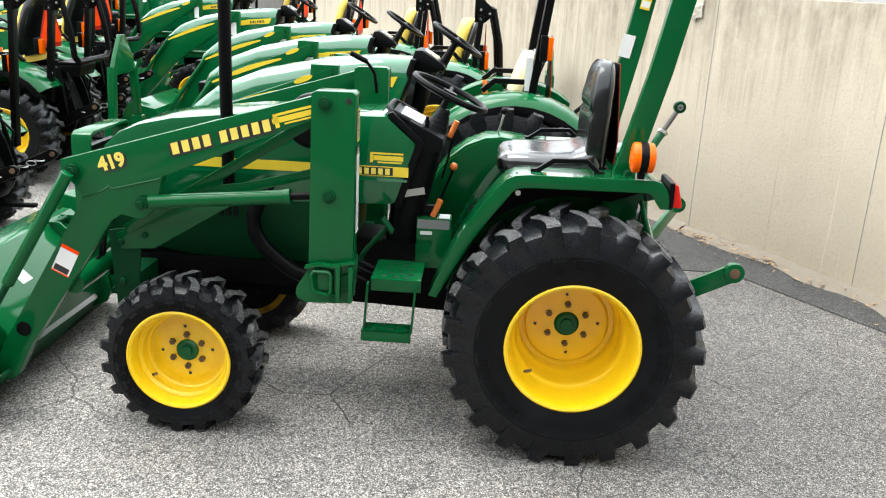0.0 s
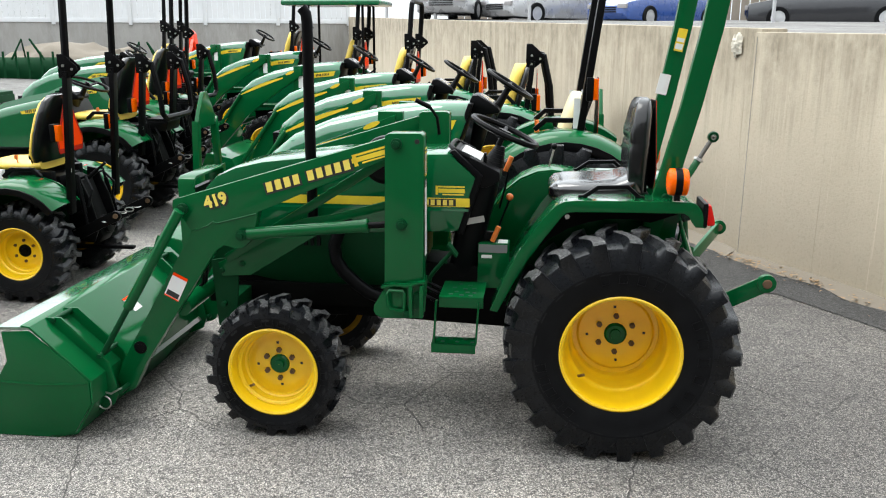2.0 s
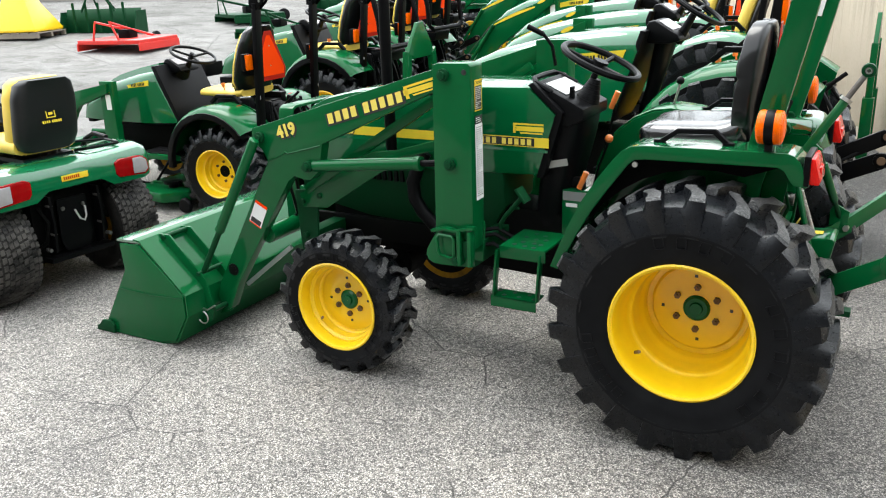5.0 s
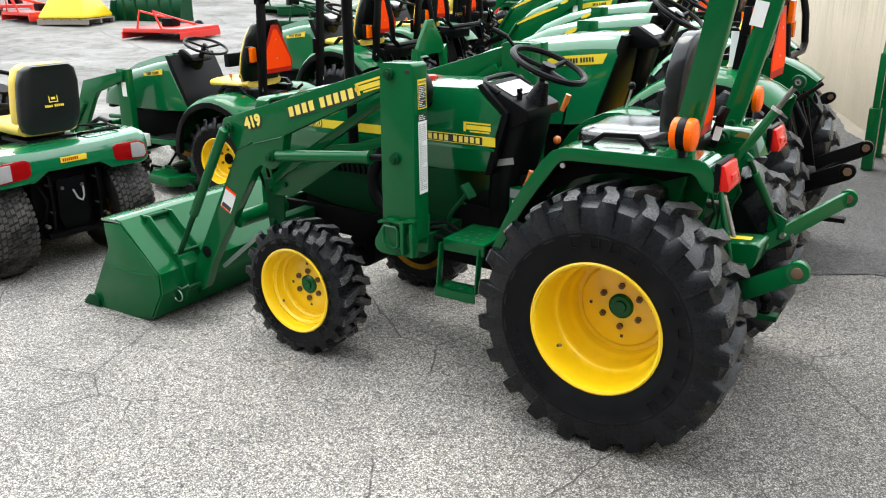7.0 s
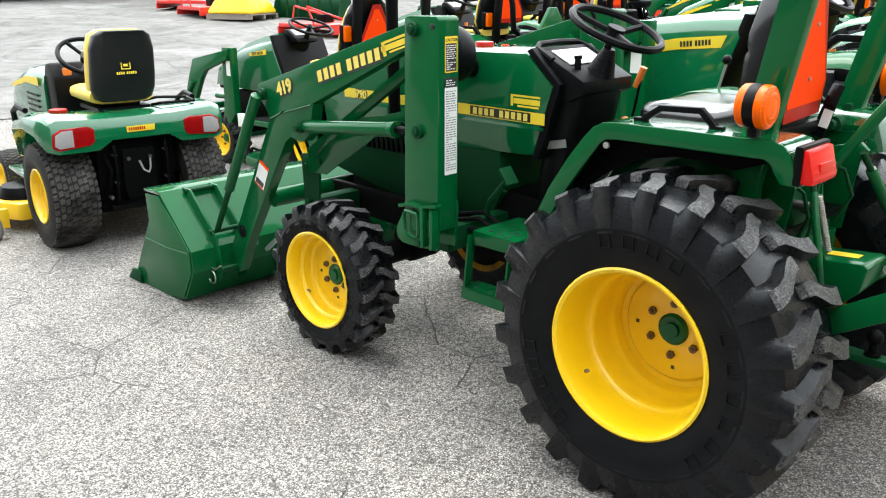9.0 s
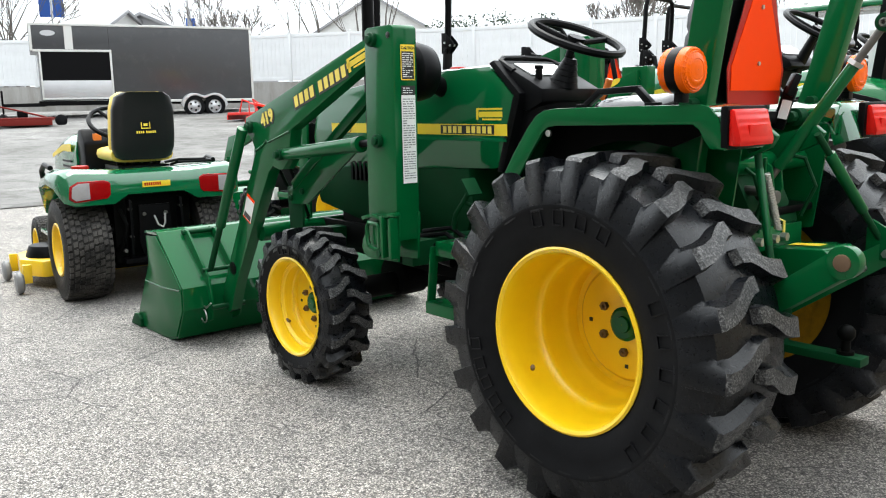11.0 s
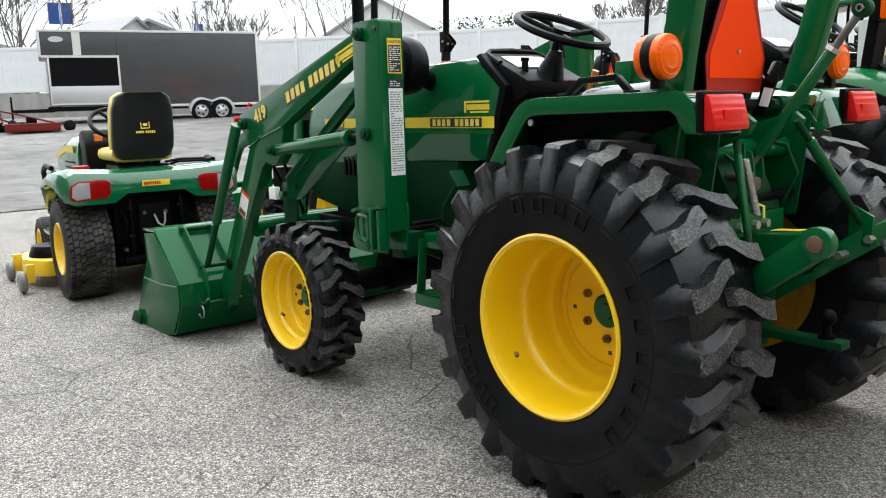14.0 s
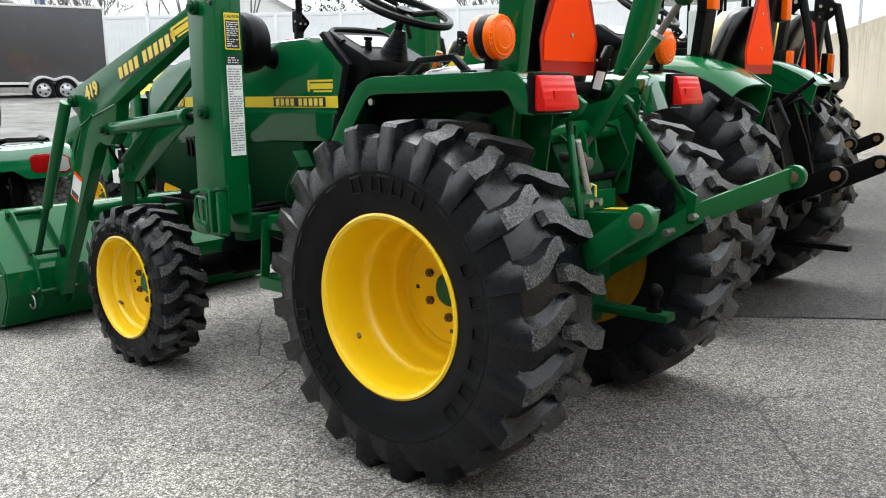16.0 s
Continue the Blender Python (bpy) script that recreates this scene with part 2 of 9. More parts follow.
def make_asphalt(name, gain):
    m, nt, b = material(name)
    v = coords(nt)
    vor = node(nt, "ShaderNodeTexVoronoi", Scale=165.0, Randomness=1.0)
    nt.links.new(v, vor.inputs["Vector"])
    stone = ramp(nt, vor.outputs["Color"], [(0.0, (0.12, 0.12, 0.12)), (0.34, (0.21, 0.207, 0.20)), (0.52, (0.33, 0.325, 0.312)), (0.72, (0.51, 0.50, 0.48)), (1.0, (0.72, 0.705, 0.675))])
    edge = ramp(nt, vor.outputs["Distance"], [(0.0, (1, 1, 1)), (0.42, (0.9, 0.9, 0.9)), (0.72, (0.30, 0.30, 0.30))])
    col = mixc(nt, 1.0, stone, edge, "MULTIPLY")
    grit = node(nt, "ShaderNodeTexVoronoi", Scale=330.0, Randomness=1.0)
    nt.links.new(v, grit.inputs["Vector"])
    col = mixc(nt, 1.0, col, ramp(nt, grit.outputs["Color"], [(0.1, (0.74, 0.74, 0.74)), (0.5, (1.0, 1.0, 1.0)), (0.9, (1.26, 1.25, 1.22))]), "MULTIPLY")
    pits = noise_tex(nt, v, 38.0, 5, 0.75)
    col = mixc(nt, 1.0, col, ramp(nt, pits, [(0.36, (0.34, 0.34, 0.34)), (0.48, (0.98, 0.98, 0.98)), (0.70, (1.2, 1.19, 1.16))]), "MULTIPLY")
    big = noise_tex(nt, v, 0.55, 6, 0.62)
    col = mixc(nt, 1.0, col, ramp(nt, big, [(0.34, (0.74, 0.74, 0.75)), (0.60, (1.08, 1.08, 1.07))]), "MULTIPLY")
    mid = noise_tex(nt, v, 5.0, 7, 0.72)
    col = mixc(nt, 1.0, col, ramp(nt, mid, [(0.32, (0.76, 0.76, 0.77)), (0.50, (1.0, 1.0, 1.0)), (0.68, (1.12, 1.11, 1.09))]), "MULTIPLY")
    # the asphalt grows darker towards the wall side (+x), with a noise-broken edge
    sepn = nt.nodes.new("ShaderNodeSeparateXYZ")
    nt.links.new(v, sepn.inputs["Vector"])
    darkened = nt.nodes.new("ShaderNodeMath")
    darkened.operation = "MULTIPLY_ADD"
    nt.links.new(big, darkened.inputs[0])
    darkened.inputs[1].default_value = 2.6
    nt.links.new(sepn.outputs["X"], darkened.inputs[2])
    wall_fac = nt.nodes.new("ShaderNodeMapRange")
    nt.links.new(darkened.outputs[0], wall_fac.inputs["Value"])
    wall_fac.inputs["From Min"].default_value = 0.9
    wall_fac.inputs["From Max"].default_value = 2.4
    wall_fac.inputs["To Min"].default_value = 0.0
    wall_fac.inputs["To Max"].default_value = 0.7
    col = mixc(nt, wall_fac.outputs["Result"], col, mixc(nt, 1.0, col, (0.35, 0.35, 0.36), "MULTIPLY"))
    # cracks: the borders of large warped cells, broken up
    wv = node(nt, "ShaderNodeTexNoise", Scale=3.0, Detail=4.0, Roughness=0.6)
    nt.links.new(v, wv.inputs["Vector"])
    add = nt.nodes.new("ShaderNodeMix")
    add.data_type = "VECTOR"
    add.inputs["Factor"].default_value = 0.10
    nt.links.new(v, add.inputs["A"])
    nt.links.new(wv.outputs["Color"], add.inputs["B"])
    cr = node(nt, "ShaderNodeTexVoronoi", Scale=1.35)
    cr.feature = "DISTANCE_TO_EDGE"
    cr.voronoi_dimensions = "2D"
    nt.links.new(add.outputs["Result"], cr.inputs["Vector"])
    line = ramp(nt, cr.outputs["Distance"], [(0.0, (0.95, 0.95, 0.95)), (0.003, (0.72, 0.72, 0.72)), (0.0068, (0, 0, 0))])
    broken = ramp(nt, noise_tex(nt, v, 0.9, 3, 0.6), [(0.44, (0, 0, 0)), (0.54, (1, 1, 1))])
    crack = mixc(nt, 1.0, line, broken, "MULTIPLY")
    # patches of finer map cracking
    cr2 = node(nt, "ShaderNodeTexVoronoi", Scale=4.6)
    cr2.feature = "DISTANCE_TO_EDGE"
    cr2.voronoi_dimensions = "2D"
    nt.links.new(add.outputs["Result"], cr2.inputs["Vector"])
    fine = ramp(nt, cr2.outputs["Distance"], [(0.0, (0.8, 0.8, 0.8)), (0.008, (0.5, 0.5, 0.5)), (0.020, (0, 0, 0))])
    where = ramp(nt, noise_tex(nt, v, 0.8, 5, 0.7), [(0.52, (0, 0, 0)), (0.64, (1, 1, 1))])
    where = mixc(nt, 1.0, where, wall_fac.outputs["Result"], "LIGHTEN")
    crack = mixc(nt, 1.0, crack, mixc(nt, 1.0, fine, where, "MULTIPLY"), "LIGHTEN")
    col = mixc(nt, crack, col, (0.02, 0.02, 0.02))
    col = mixc(nt, 1.0, col, gain, "MULTIPLY")
    nt.links.new(col, b.inputs["Base Color"])
    b.inputs["Roughness"].default_value = 0.82
    hgt = mixc(nt, 0.7, vor.outputs["Distance"], crack, "SUBTRACT")
    bump(nt, b, hgt, 0.6, 0.006)
    return m


ASPHALT = make_asphalt("asphalt", (0.975, 0.93, 0.90))
ASPHALT_DARK = make_asphalt("newer_asphalt", (0.42, 0.42, 0.43))


def make_ground_far():
    """Pale gravelly lot with damp patches, beyond the parking rows."""
    m, nt, b = material("gravel_lot")
    v = coords(nt)
    n1 = noise_tex(nt, v, 0.35, 8, 0.65)
    n2 = noise_tex(nt, v, 75.0, 4, 0.8)
    col = ramp(nt, n1, [(0.30, (0.092, 0.088, 0.082)), (0.46, (0.165, 0.160, 0.153)), (0.62, (0.24, 0.233, 0.225))])
    col = mixc(nt, ramp(nt, n2, [(0.44, (0.85, 0.85, 0.85)), (0.54, (0, 0, 0))]), col, (0.09, 0.088, 0.083))
    patch = noise_tex(nt, v, 1.6, 9, 0.75, 0.6)
    col = mixc(nt, 1.0, col, ramp(nt, patch, [(0.36, (0.55, 0.53, 0.50)), (0.50, (1.0, 1.0, 1.0)), (0.66, (1.22, 1.21, 1.19))]), "MULTIPLY")
    clods = noise_tex(nt, v, 9.0, 6, 0.8)
    col = mixc(nt, ramp(nt, clods, [(0.60, (0, 0, 0)), (0.68, (0.8, 0.8, 0.8))]), col, (0.07, 0.065, 0.058))
    wob = node(nt, "ShaderNodeTexNoise", Scale=1.2, Detail=4.0)
    nt.links.new(v, wob.inputs["Vector"])
    bent = nt.nodes.new("ShaderNodeMix")
    bent.data_type = "VECTOR"
    bent.inputs["Factor"].default_value = 0.2
    nt.links.new(v, bent.inputs["A"])
    nt.links.new(wob.outputs["Color"], bent.inputs["B"])
    seam = node(nt, "ShaderNodeTexVoronoi", Scale=0.42)
    seam.feature = "DISTANCE_TO_EDGE"
    nt.links.new(bent.outputs["Result"], seam.inputs["Vector"])
    col = mixc(nt, ramp(nt, seam.outputs["Distance"], [(0.0, (0.7, 0.7, 0.7)), (0.012, (0, 0, 0))]), col, (0.07, 0.068, 0.063))
    nt.links.new(col, b.inputs["Base Color"])
    b.inputs["Roughness"].default_value = 0.9
    bump(nt, b, n2, 0.5, 0.02)
    return m


GRAVEL = make_ground_far()


def make_concrete(name, a, c, streaks=True, weathered=False):
    m, nt, b = material(name)
    v = coords(nt)
    vs = coords(nt, (1.5, 1.5, 0.30))
    n1 = noise_tex(nt, v, 0.9, 8, 0.65)
    n2 = noise_tex(nt, vs, 2.0, 6, 0.7)
    n3 = noise_tex(nt, v, 40, 4, 0.7)
    col = mixc(nt, n1, a, c)
    if streaks and not weathered:
        col = mixc(nt, ramp(nt, n2, [(0.42, (0, 0, 0)), (0.75, (0.62, 0.62, 0.62))]), col, (a[0] * 0.55, a[1] * 0.51, a[2] * 0.46))
        wide = noise_tex(nt, coords(nt, (1.0, 1.0, 0.22)), 1.1, 8, 0.72, 0.9)
        col = mixc(nt, ramp(nt, wide, [(0.48, (0, 0, 0)), (0.72, (0.7, 0.7, 0.7))]), col, (a[0] * 0.58, a[1] * 0.56, a[2] * 0.53))
        pale = noise_tex(nt, coords(nt, (2.4, 2.4, 0.3)), 1.5, 6, 0.7, 0.5)
        col = mixc(nt, ramp(nt, pale, [(0.58, (0, 0, 0)), (0.75, (0.45, 0.45, 0.45))]), col, tuple(min(x * 1.25, 0.85) for x in c))
        spots = noise_tex(nt, v, 7.0, 5, 0.75, 1.0)
        col = mixc(nt, ramp(nt, spots, [(0.66, (0, 0, 0)), (0.74, (0.7, 0.7, 0.7))]), col, (a[0] * 0.38, a[1] * 0.36, a[2] * 0.33))
    if weathered:
        # grime that has run down from the coping, in mottled patches and thin drips of uneven length
        sepn = nt.nodes.new("ShaderNodeSeparateXYZ")
        nt.links.new(v, sepn.inputs["Vector"])
        drip = noise_tex(nt, coords(nt, (7.0, 7.0, 0.16)), 1.3, 6, 0.72)
        reach = nt.nodes.new("ShaderNodeMath")
        reach.operation = "MULTIPLY_ADD"
        nt.links.new(drip, reach.inputs[0])
        reach.inputs[1].default_value = 2.6
        nt.links.new(sepn.outputs["Z"], reach.inputs[2])
        fall = nt.nodes.new("ShaderNodeMapRange")
        nt.links.new(reach.outputs[0], fall.inputs["Value"])
        fall.inputs["From Min"].default_value = 2.45
        fall.inputs["From Max"].default_value = 3.45
        fall.inputs["To Max"].default_value = 0.85
        mottle = noise_tex(nt, coords(nt, (1.0, 1.0, 0.6)), 5.0, 8, 0.75)
        grime = mixc(nt, 1.0, fall.outputs["Result"], ramp(nt, mottle, [(0.34, (0.25, 0.25, 0.25)), (0.60, (1, 1, 1))]), "MULTIPLY")
        col = mixc(nt, grime, col, (a[0] * 0.46, a[1] * 0.45, a[2] * 0.43))
        thin = noise_tex(nt, coords(nt, (11.0, 11.0, 0.22)), 1.6, 4, 0.6)
        col = mixc(nt, ramp(nt, thin, [(0.64, (0, 0, 0)), (0.72, (0.6, 0.6, 0.6))]), col, (a[0] * 0.5, a[1] * 0.46, a[2] * 0.40))
        col = mixc(nt, ramp(nt, thin, [(0.28, (0.5, 0.5, 0.5)), (0.36, (0, 0, 0))]), col, tuple(min(x * 1.2, 0.8) for x in c))
    col = mixc(nt, ramp(nt, n3, [(0.3, (0.25, 0.25, 0.25)), (0.5, (0, 0, 0))]), col, tuple(x * 0.7 for x in a))
    nt.links.new(col, b.inputs["Base Color"])
    b.inputs["Roughness"].default_value = 0.85
    bump(nt, b, n3, 0.35, 0.006)
    return m


CONCRETE = make_concrete("stained_concrete", (0.37, 0.315, 0.23), (0.575, 0.505, 0.395), weathered=True)
CONCRETE_GREY = make_concrete("grey_concrete", (0.26, 0.25, 0.235), (0.36, 0.35, 0.33))
WOOD = make_concrete("weathered_wood", (0.30, 0.26, 0.21), (0.20, 0.17, 0.14))
BARK = make_concrete("bark", (0.10, 0.088, 0.078), (0.17, 0.15, 0.135), streaks=False)
SHINGLE = make_concrete("roof_shingle", (0.26, 0.26, 0.27), (0.34, 0.34, 0.35), streaks=False)
TRAILER_GREY = paint("charcoal_trailer", (0.042, 0.043, 0.046), rough=0.35, coat=0.3, dirt=(0.12, 0.12, 0.12), dirt_amount=0.3, grain=2.0)
TRIM_WHITE = paint("white_trailer_trim", (0.66, 0.66, 0.63), rough=0.4, coat=0.2, dirt=(0.4, 0.38, 0.34), dirt_amount=0.4, grain=3.0)
ALU = paint("aluminium", (0.62, 0.62, 0.63), rough=0.35, coat=0.0, metal=0.7, dirt=(0.4, 0.4, 0.4), dirt_amount=0.3, grain=3.0)
SILVER_CAR = paint("silver_car_paint", (0.46, 0.46, 0.47), rough=0.25, coat=0.8, metal=0.4, dirt_amount=0.1)
BLUE_CAR = paint("blue_car_paint", (0.02, 0.07, 0.28), rough=0.25, coat=0.8, dirt_amount=0.1)
BLACK_CAR = paint("black_car_paint", (0.015, 0.016, 0.02), rough=0.2, coat=0.8, dirt_amount=0.1)
GLASS_DARK = paint("dark_window_glass", (0.02, 0.024, 0.028), rough=0.08, coat=0.6, dirt_amount=0.05)
HEDGE = paint("hedge_leaves", (0.03, 0.055, 0.025), rough=0.7, coat=0.0, dirt=(0.05, 0.06, 0.03), dirt_amount=0.5)
BANNER_BLUE = paint("blue_banner", (0.02, 0.10, 0.42), rough=0.6, coat=0.0, dirt_amount=0.1)
HOUSE_WHITE = paint("house_siding", (0.72, 0.72, 0.70), rough=0.6, coat=0.0, dirt_amount=0.2, grain=2.0)
BLOCK_WALL = make_concrete("dark_block_wall", (0.10, 0.10, 0.095), (0.16, 0.155, 0.145), streaks=False)
SOIL = make_concrete("debris_soil", (0.13, 0.11, 0.085), (0.22, 0.19, 0.15), streaks=False)
LEAF_LITTER = paint("dry_leaves", (0.30, 0.20, 0.11), rough=0.8, coat=0.0, dirt=(0.14, 0.09, 0.05), dirt_amount=0.6)


# ---- mesh helpers ----
def bm_new():
    return bmesh.new()


def box(bm, x0, x1, y0, y1, z0, z1):
    vs = [bm.verts.new((x, y, z)) for x in (x0, x1) for y in (y0, y1) for z in (z0, z1)]
    for f in ((0, 1, 3, 2), (4, 6, 7, 5), (0, 4, 5, 1), (2, 3, 7, 6), (0, 2, 6, 4), (1, 5, 7, 3)):
        bm.faces.new([vs[i] for i in f])
    return vs


def frame_axes(d):
    d = Vector(d).normalized()
    up = Vector((0, 0, 1)) if abs(d.z) < 0.95 else Vector((0, 1, 0))
    s = d.cross(up).normalized()
    return d, s, s.cross(d).normalized()


def ring(bm, c, s, u, r, seg):
    return [bm.verts.new(Vector(c) + s * r * math.cos(2 * math.pi * i / seg) + u * r * math.sin(2 * math.pi * i / seg)) for i in range(seg)]


def skin(bm, a, b):
    n = len(a)
    for i in range(n):
        bm.faces.new((a[i], a[(i + 1) % n], b[(i + 1) % n], b[i]))


def cyl(bm, p, q, r, seg=14, r2=None, caps=True):
    d, s, u = frame_axes(Vector(q) - Vector(p))
    a = ring(bm, p, s, u, r, seg)
    b = ring(bm, q, s, u, r if r2 is None else r2, seg)
    skin(bm, a, b)
    if caps:
        bm.faces.new(a[::-1])
        bm.faces.new(b)


def tube(bm, pts, r, seg=8, closed=False):
    pts = [Vector(p) for p in pts]
    n = len(pts)
    rings = []
    last = None
    for i, p in enumerate(pts):
        if closed:
            d = pts[(i + 1) % n] - pts[i - 1]
        else:
            d = pts[min(i + 1, n - 1)] - pts[max(i - 1, 0)]
        d.normalize()
        if last is None:
            d, s, u = frame_axes(d)
        else:
            s = (last - d * last.dot(d)).normalized()
            u = s.cross(d).normalized()
        last = s
        rr = r[i] if isinstance(r, (list, tuple)) else r
        rings.append(ring(bm, p, s, u, rr, seg))
    for a, b in zip(rings, rings[1:]):
        skin(bm, a, b)
    if closed:
        skin(bm, rings[-1], rings[0])
    else:
        bm.faces.new(rings[0][::-1])
        bm.faces.new(rings[-1])


def bar(bm, p, q, w, h):
    """A rectangular beam from p to q: w across, h in the upright sense."""
    p, q = Vector(p), Vector(q)
    d, s, u = frame_axes(q - p)
    ends = []
    for c in (p, q):
        ends.append([bm.verts.new(c + s * w / 2 * a + u * h / 2 * b) for a, b in ((-1, -1), (1, -1), (1, 1), (-1, 1))])
    skin(bm, *ends)
    bm.faces.new(ends[0][::-1])
    bm.faces.new(ends[1])


def prism(bm, pts, y0, y1):
    """A plate with the outline pts in the x-z plane, from y0 to y1."""
    a = [bm.verts.new((x, y0, z)) for x, z in pts]
    b = [bm.verts.new((x, y1, z)) for x, z in pts]
    skin(bm, a, b)
    bm.faces.new(a[::-1])
    bm.faces.new(b)


def prism_z(bm, pts, z0, z1):
    a = [bm.verts.new((x, y, z0)) for x, y in pts]
    b = [bm.verts.new((x, y, z1)) for x, y in pts]
    skin(bm, a, b)
    bm.faces.new(a[::-1])
    bm.faces.new(b)


def prism_x(bm, pts, x0, x1):
    a = [bm.verts.new((x0, y, z)) for y, z in pts]
    b = [bm.verts.new((x1, y, z)) for y, z in pts]
    skin(bm, a, b)
    bm.faces.new(a[::-1])
    bm.faces.new(b)


def lathe(bm, prof, cx, cy, cz, seg=40, closed=False):
    """Turn the profile (r, y) about an axis along y through (cx, cy, cz)."""
    rings = []
    for r, y in prof:
        rings.append([bm.verts.new((cx + r * math.cos(2 * math.pi * i / seg), cy + y, cz + r * math.sin(2 * math.pi * i / seg))) for i in range(seg)])
    for a, b in zip(rings, rings[1:]):
        skin(bm, a, b)
    if closed:
        skin(bm, rings[-1], rings[0])
    return rings


def strip(bm, pts, y0, y1, thick):
    """A bent sheet that follows pts in the x-z plane, thick metres thick inward (to the right of the way)."""
    inner = []
    n = len(pts)
    for i, (x, z) in enumerate(pts):
        ax, az = pts[max(i - 1, 0)]
        bx, bz = pts[min(i + 1, n - 1)]
        l = math.hypot(bx - ax, bz - az) or 1
        inner.append((x + (bz - az) / l * thick, z - (bx - ax) / l * thick))
    prism(bm, list(pts) + inner[::-1], y0, y1)


def loft(bm, sections, cap=True):
    """Skin through sections, each a list of points of equal length (closed loops)."""
    rs = [[bm.verts.new(p) for p in s] for s in sections]
    for a, b in zip(rs, rs[1:]):
        skin(bm, a, b)
    if cap:
        bm.faces.new(rs[0][::-1])
        bm.faces.new(rs[-1])


def finish(bm, name, bevel=0.0, smooth=40, segments=2):
    bmesh.ops.recalc_face_normals(bm, faces=bm.faces)
    if bevel:
        es = [e for e in bm.edges if len(e.link_faces) == 2 and e.calc_face_angle(0) > radians(32)]
        bmesh.ops.bevel(bm, geom=es, offset=bevel, offset_type="OFFSET", segments=segments, profile=0.6, affect="EDGES", clamp_overlap=True)
    me = bpy.data.meshes.new(name)
    bm.to_mesh(me)
    bm.free()
    me.polygons.foreach_set("use_smooth", [True] * len(me.polygons))
    me.set_sharp_from_angle(angle=radians(smooth))
    return me


def part(name, bm, mat, parent=None, label="", bevel=0.0, smooth=40):
    me = bm if isinstance(bm, bpy.types.Mesh) else finish(bm, name, bevel, smooth)
    if mat and not me.materials:
        me.materials.append(mat)
    ob = new(name, me)
    if parent:
        ob.parent = parent
    if label:
        tagged(ob, label=label)
    return ob


def thing(name, x, y, z, rz=0.0, **tags):
    e = new(name)
    e.empty_display_size = 0.2
    e.matrix_basis = pose(x, y, z, 0, 0, rz)
    tagged(e, **tags)
    return e


def lettering(name, text, size, mat, parent, m, depth=0.0015, bold=0.0):
    """Words in the built-in font as a mesh part; m places the text's x-y plane."""
    cu = bpy.data.curves.new(name, "FONT")
    cu.body = text
    cu.size = size
    cu.extrude = depth
    cu.offset = bold
    cu.align_x, cu.align_y = "CENTER", "CENTER"
    ob = bpy.data.objects.new(name, cu)
    me = bpy.data.meshes.new_from_object(ob)
    bpy.data.objects.remove(ob)
    me.materials.clear()
    me.materials.append(mat)
    o = new(name, me)
    o.parent = parent
    o.matrix_basis = m
    return o


def ground_z(x, y):
    """The lot falls away to nothing under the parked row and rises gently beyond it."""
    s = -0.8 * x + 0.6 * y - 4.0
    if s <= 0:
        return 0.0
    return min(0.052 * s * s / (s + 1.2), 1.25)


# ---- wheels ----
def lug(bm, stations):
    """One small tread block: stations of (y, angle, half angle, foot radius, top radius)."""
    rows = []
    for y, a, h, r0, r1 in stations:
        rows.append([bm.verts.new((r * math.cos(ang), y, r * math.sin(ang))) for ang, r in ((a - h, r0), (a - h * 0.82, r1), (a + h * 0.82, r1), (a + h, r0))])
    for p, q in zip(rows, rows[1:]):
        for i in range(3):
            bm.faces.new((p[i], p[i + 1], q[i + 1], q[i]))
    bm.faces.new(rows[0][::-1])
    bm.faces.new(rows[-1])


def bar_lug(bm, a, step, stations):
    """One long tread bar: a steep side, a worn top and a slope that runs out into the groove.
    Stations of (y, shift, steep foot, top start, top end, slope foot, foot radius, top radius), angles in pitches."""
    rows = []
    for y, d, f0, t0, t1, f1, r0, r1 in stations:
        mid = (t1 * 0.45 + f1 * 0.55, r0 + 0.30 * (r1 - r0))
        prof = ((f0, r0), (t0, r1), (t1, r1), mid, (f1, r0))
        rows.append([bm.verts.new((r * math.cos(a + step * (d + u)), y, r * math.sin(a + step * (d + u)))) for u, r in prof])
    for n, (p, q) in enumerate(zip(rows, rows[1:])):
        for i in range(4):
            f = bm.faces.new((p[i], p[i + 1], q[i + 1], q[i]))
            f.material_index = 1 if i == 1 and n >= 1 else 2
    for f in (bm.faces.new(rows[0][::-1]), bm.faces.new(rows[-1])):
        f.material_index = 2


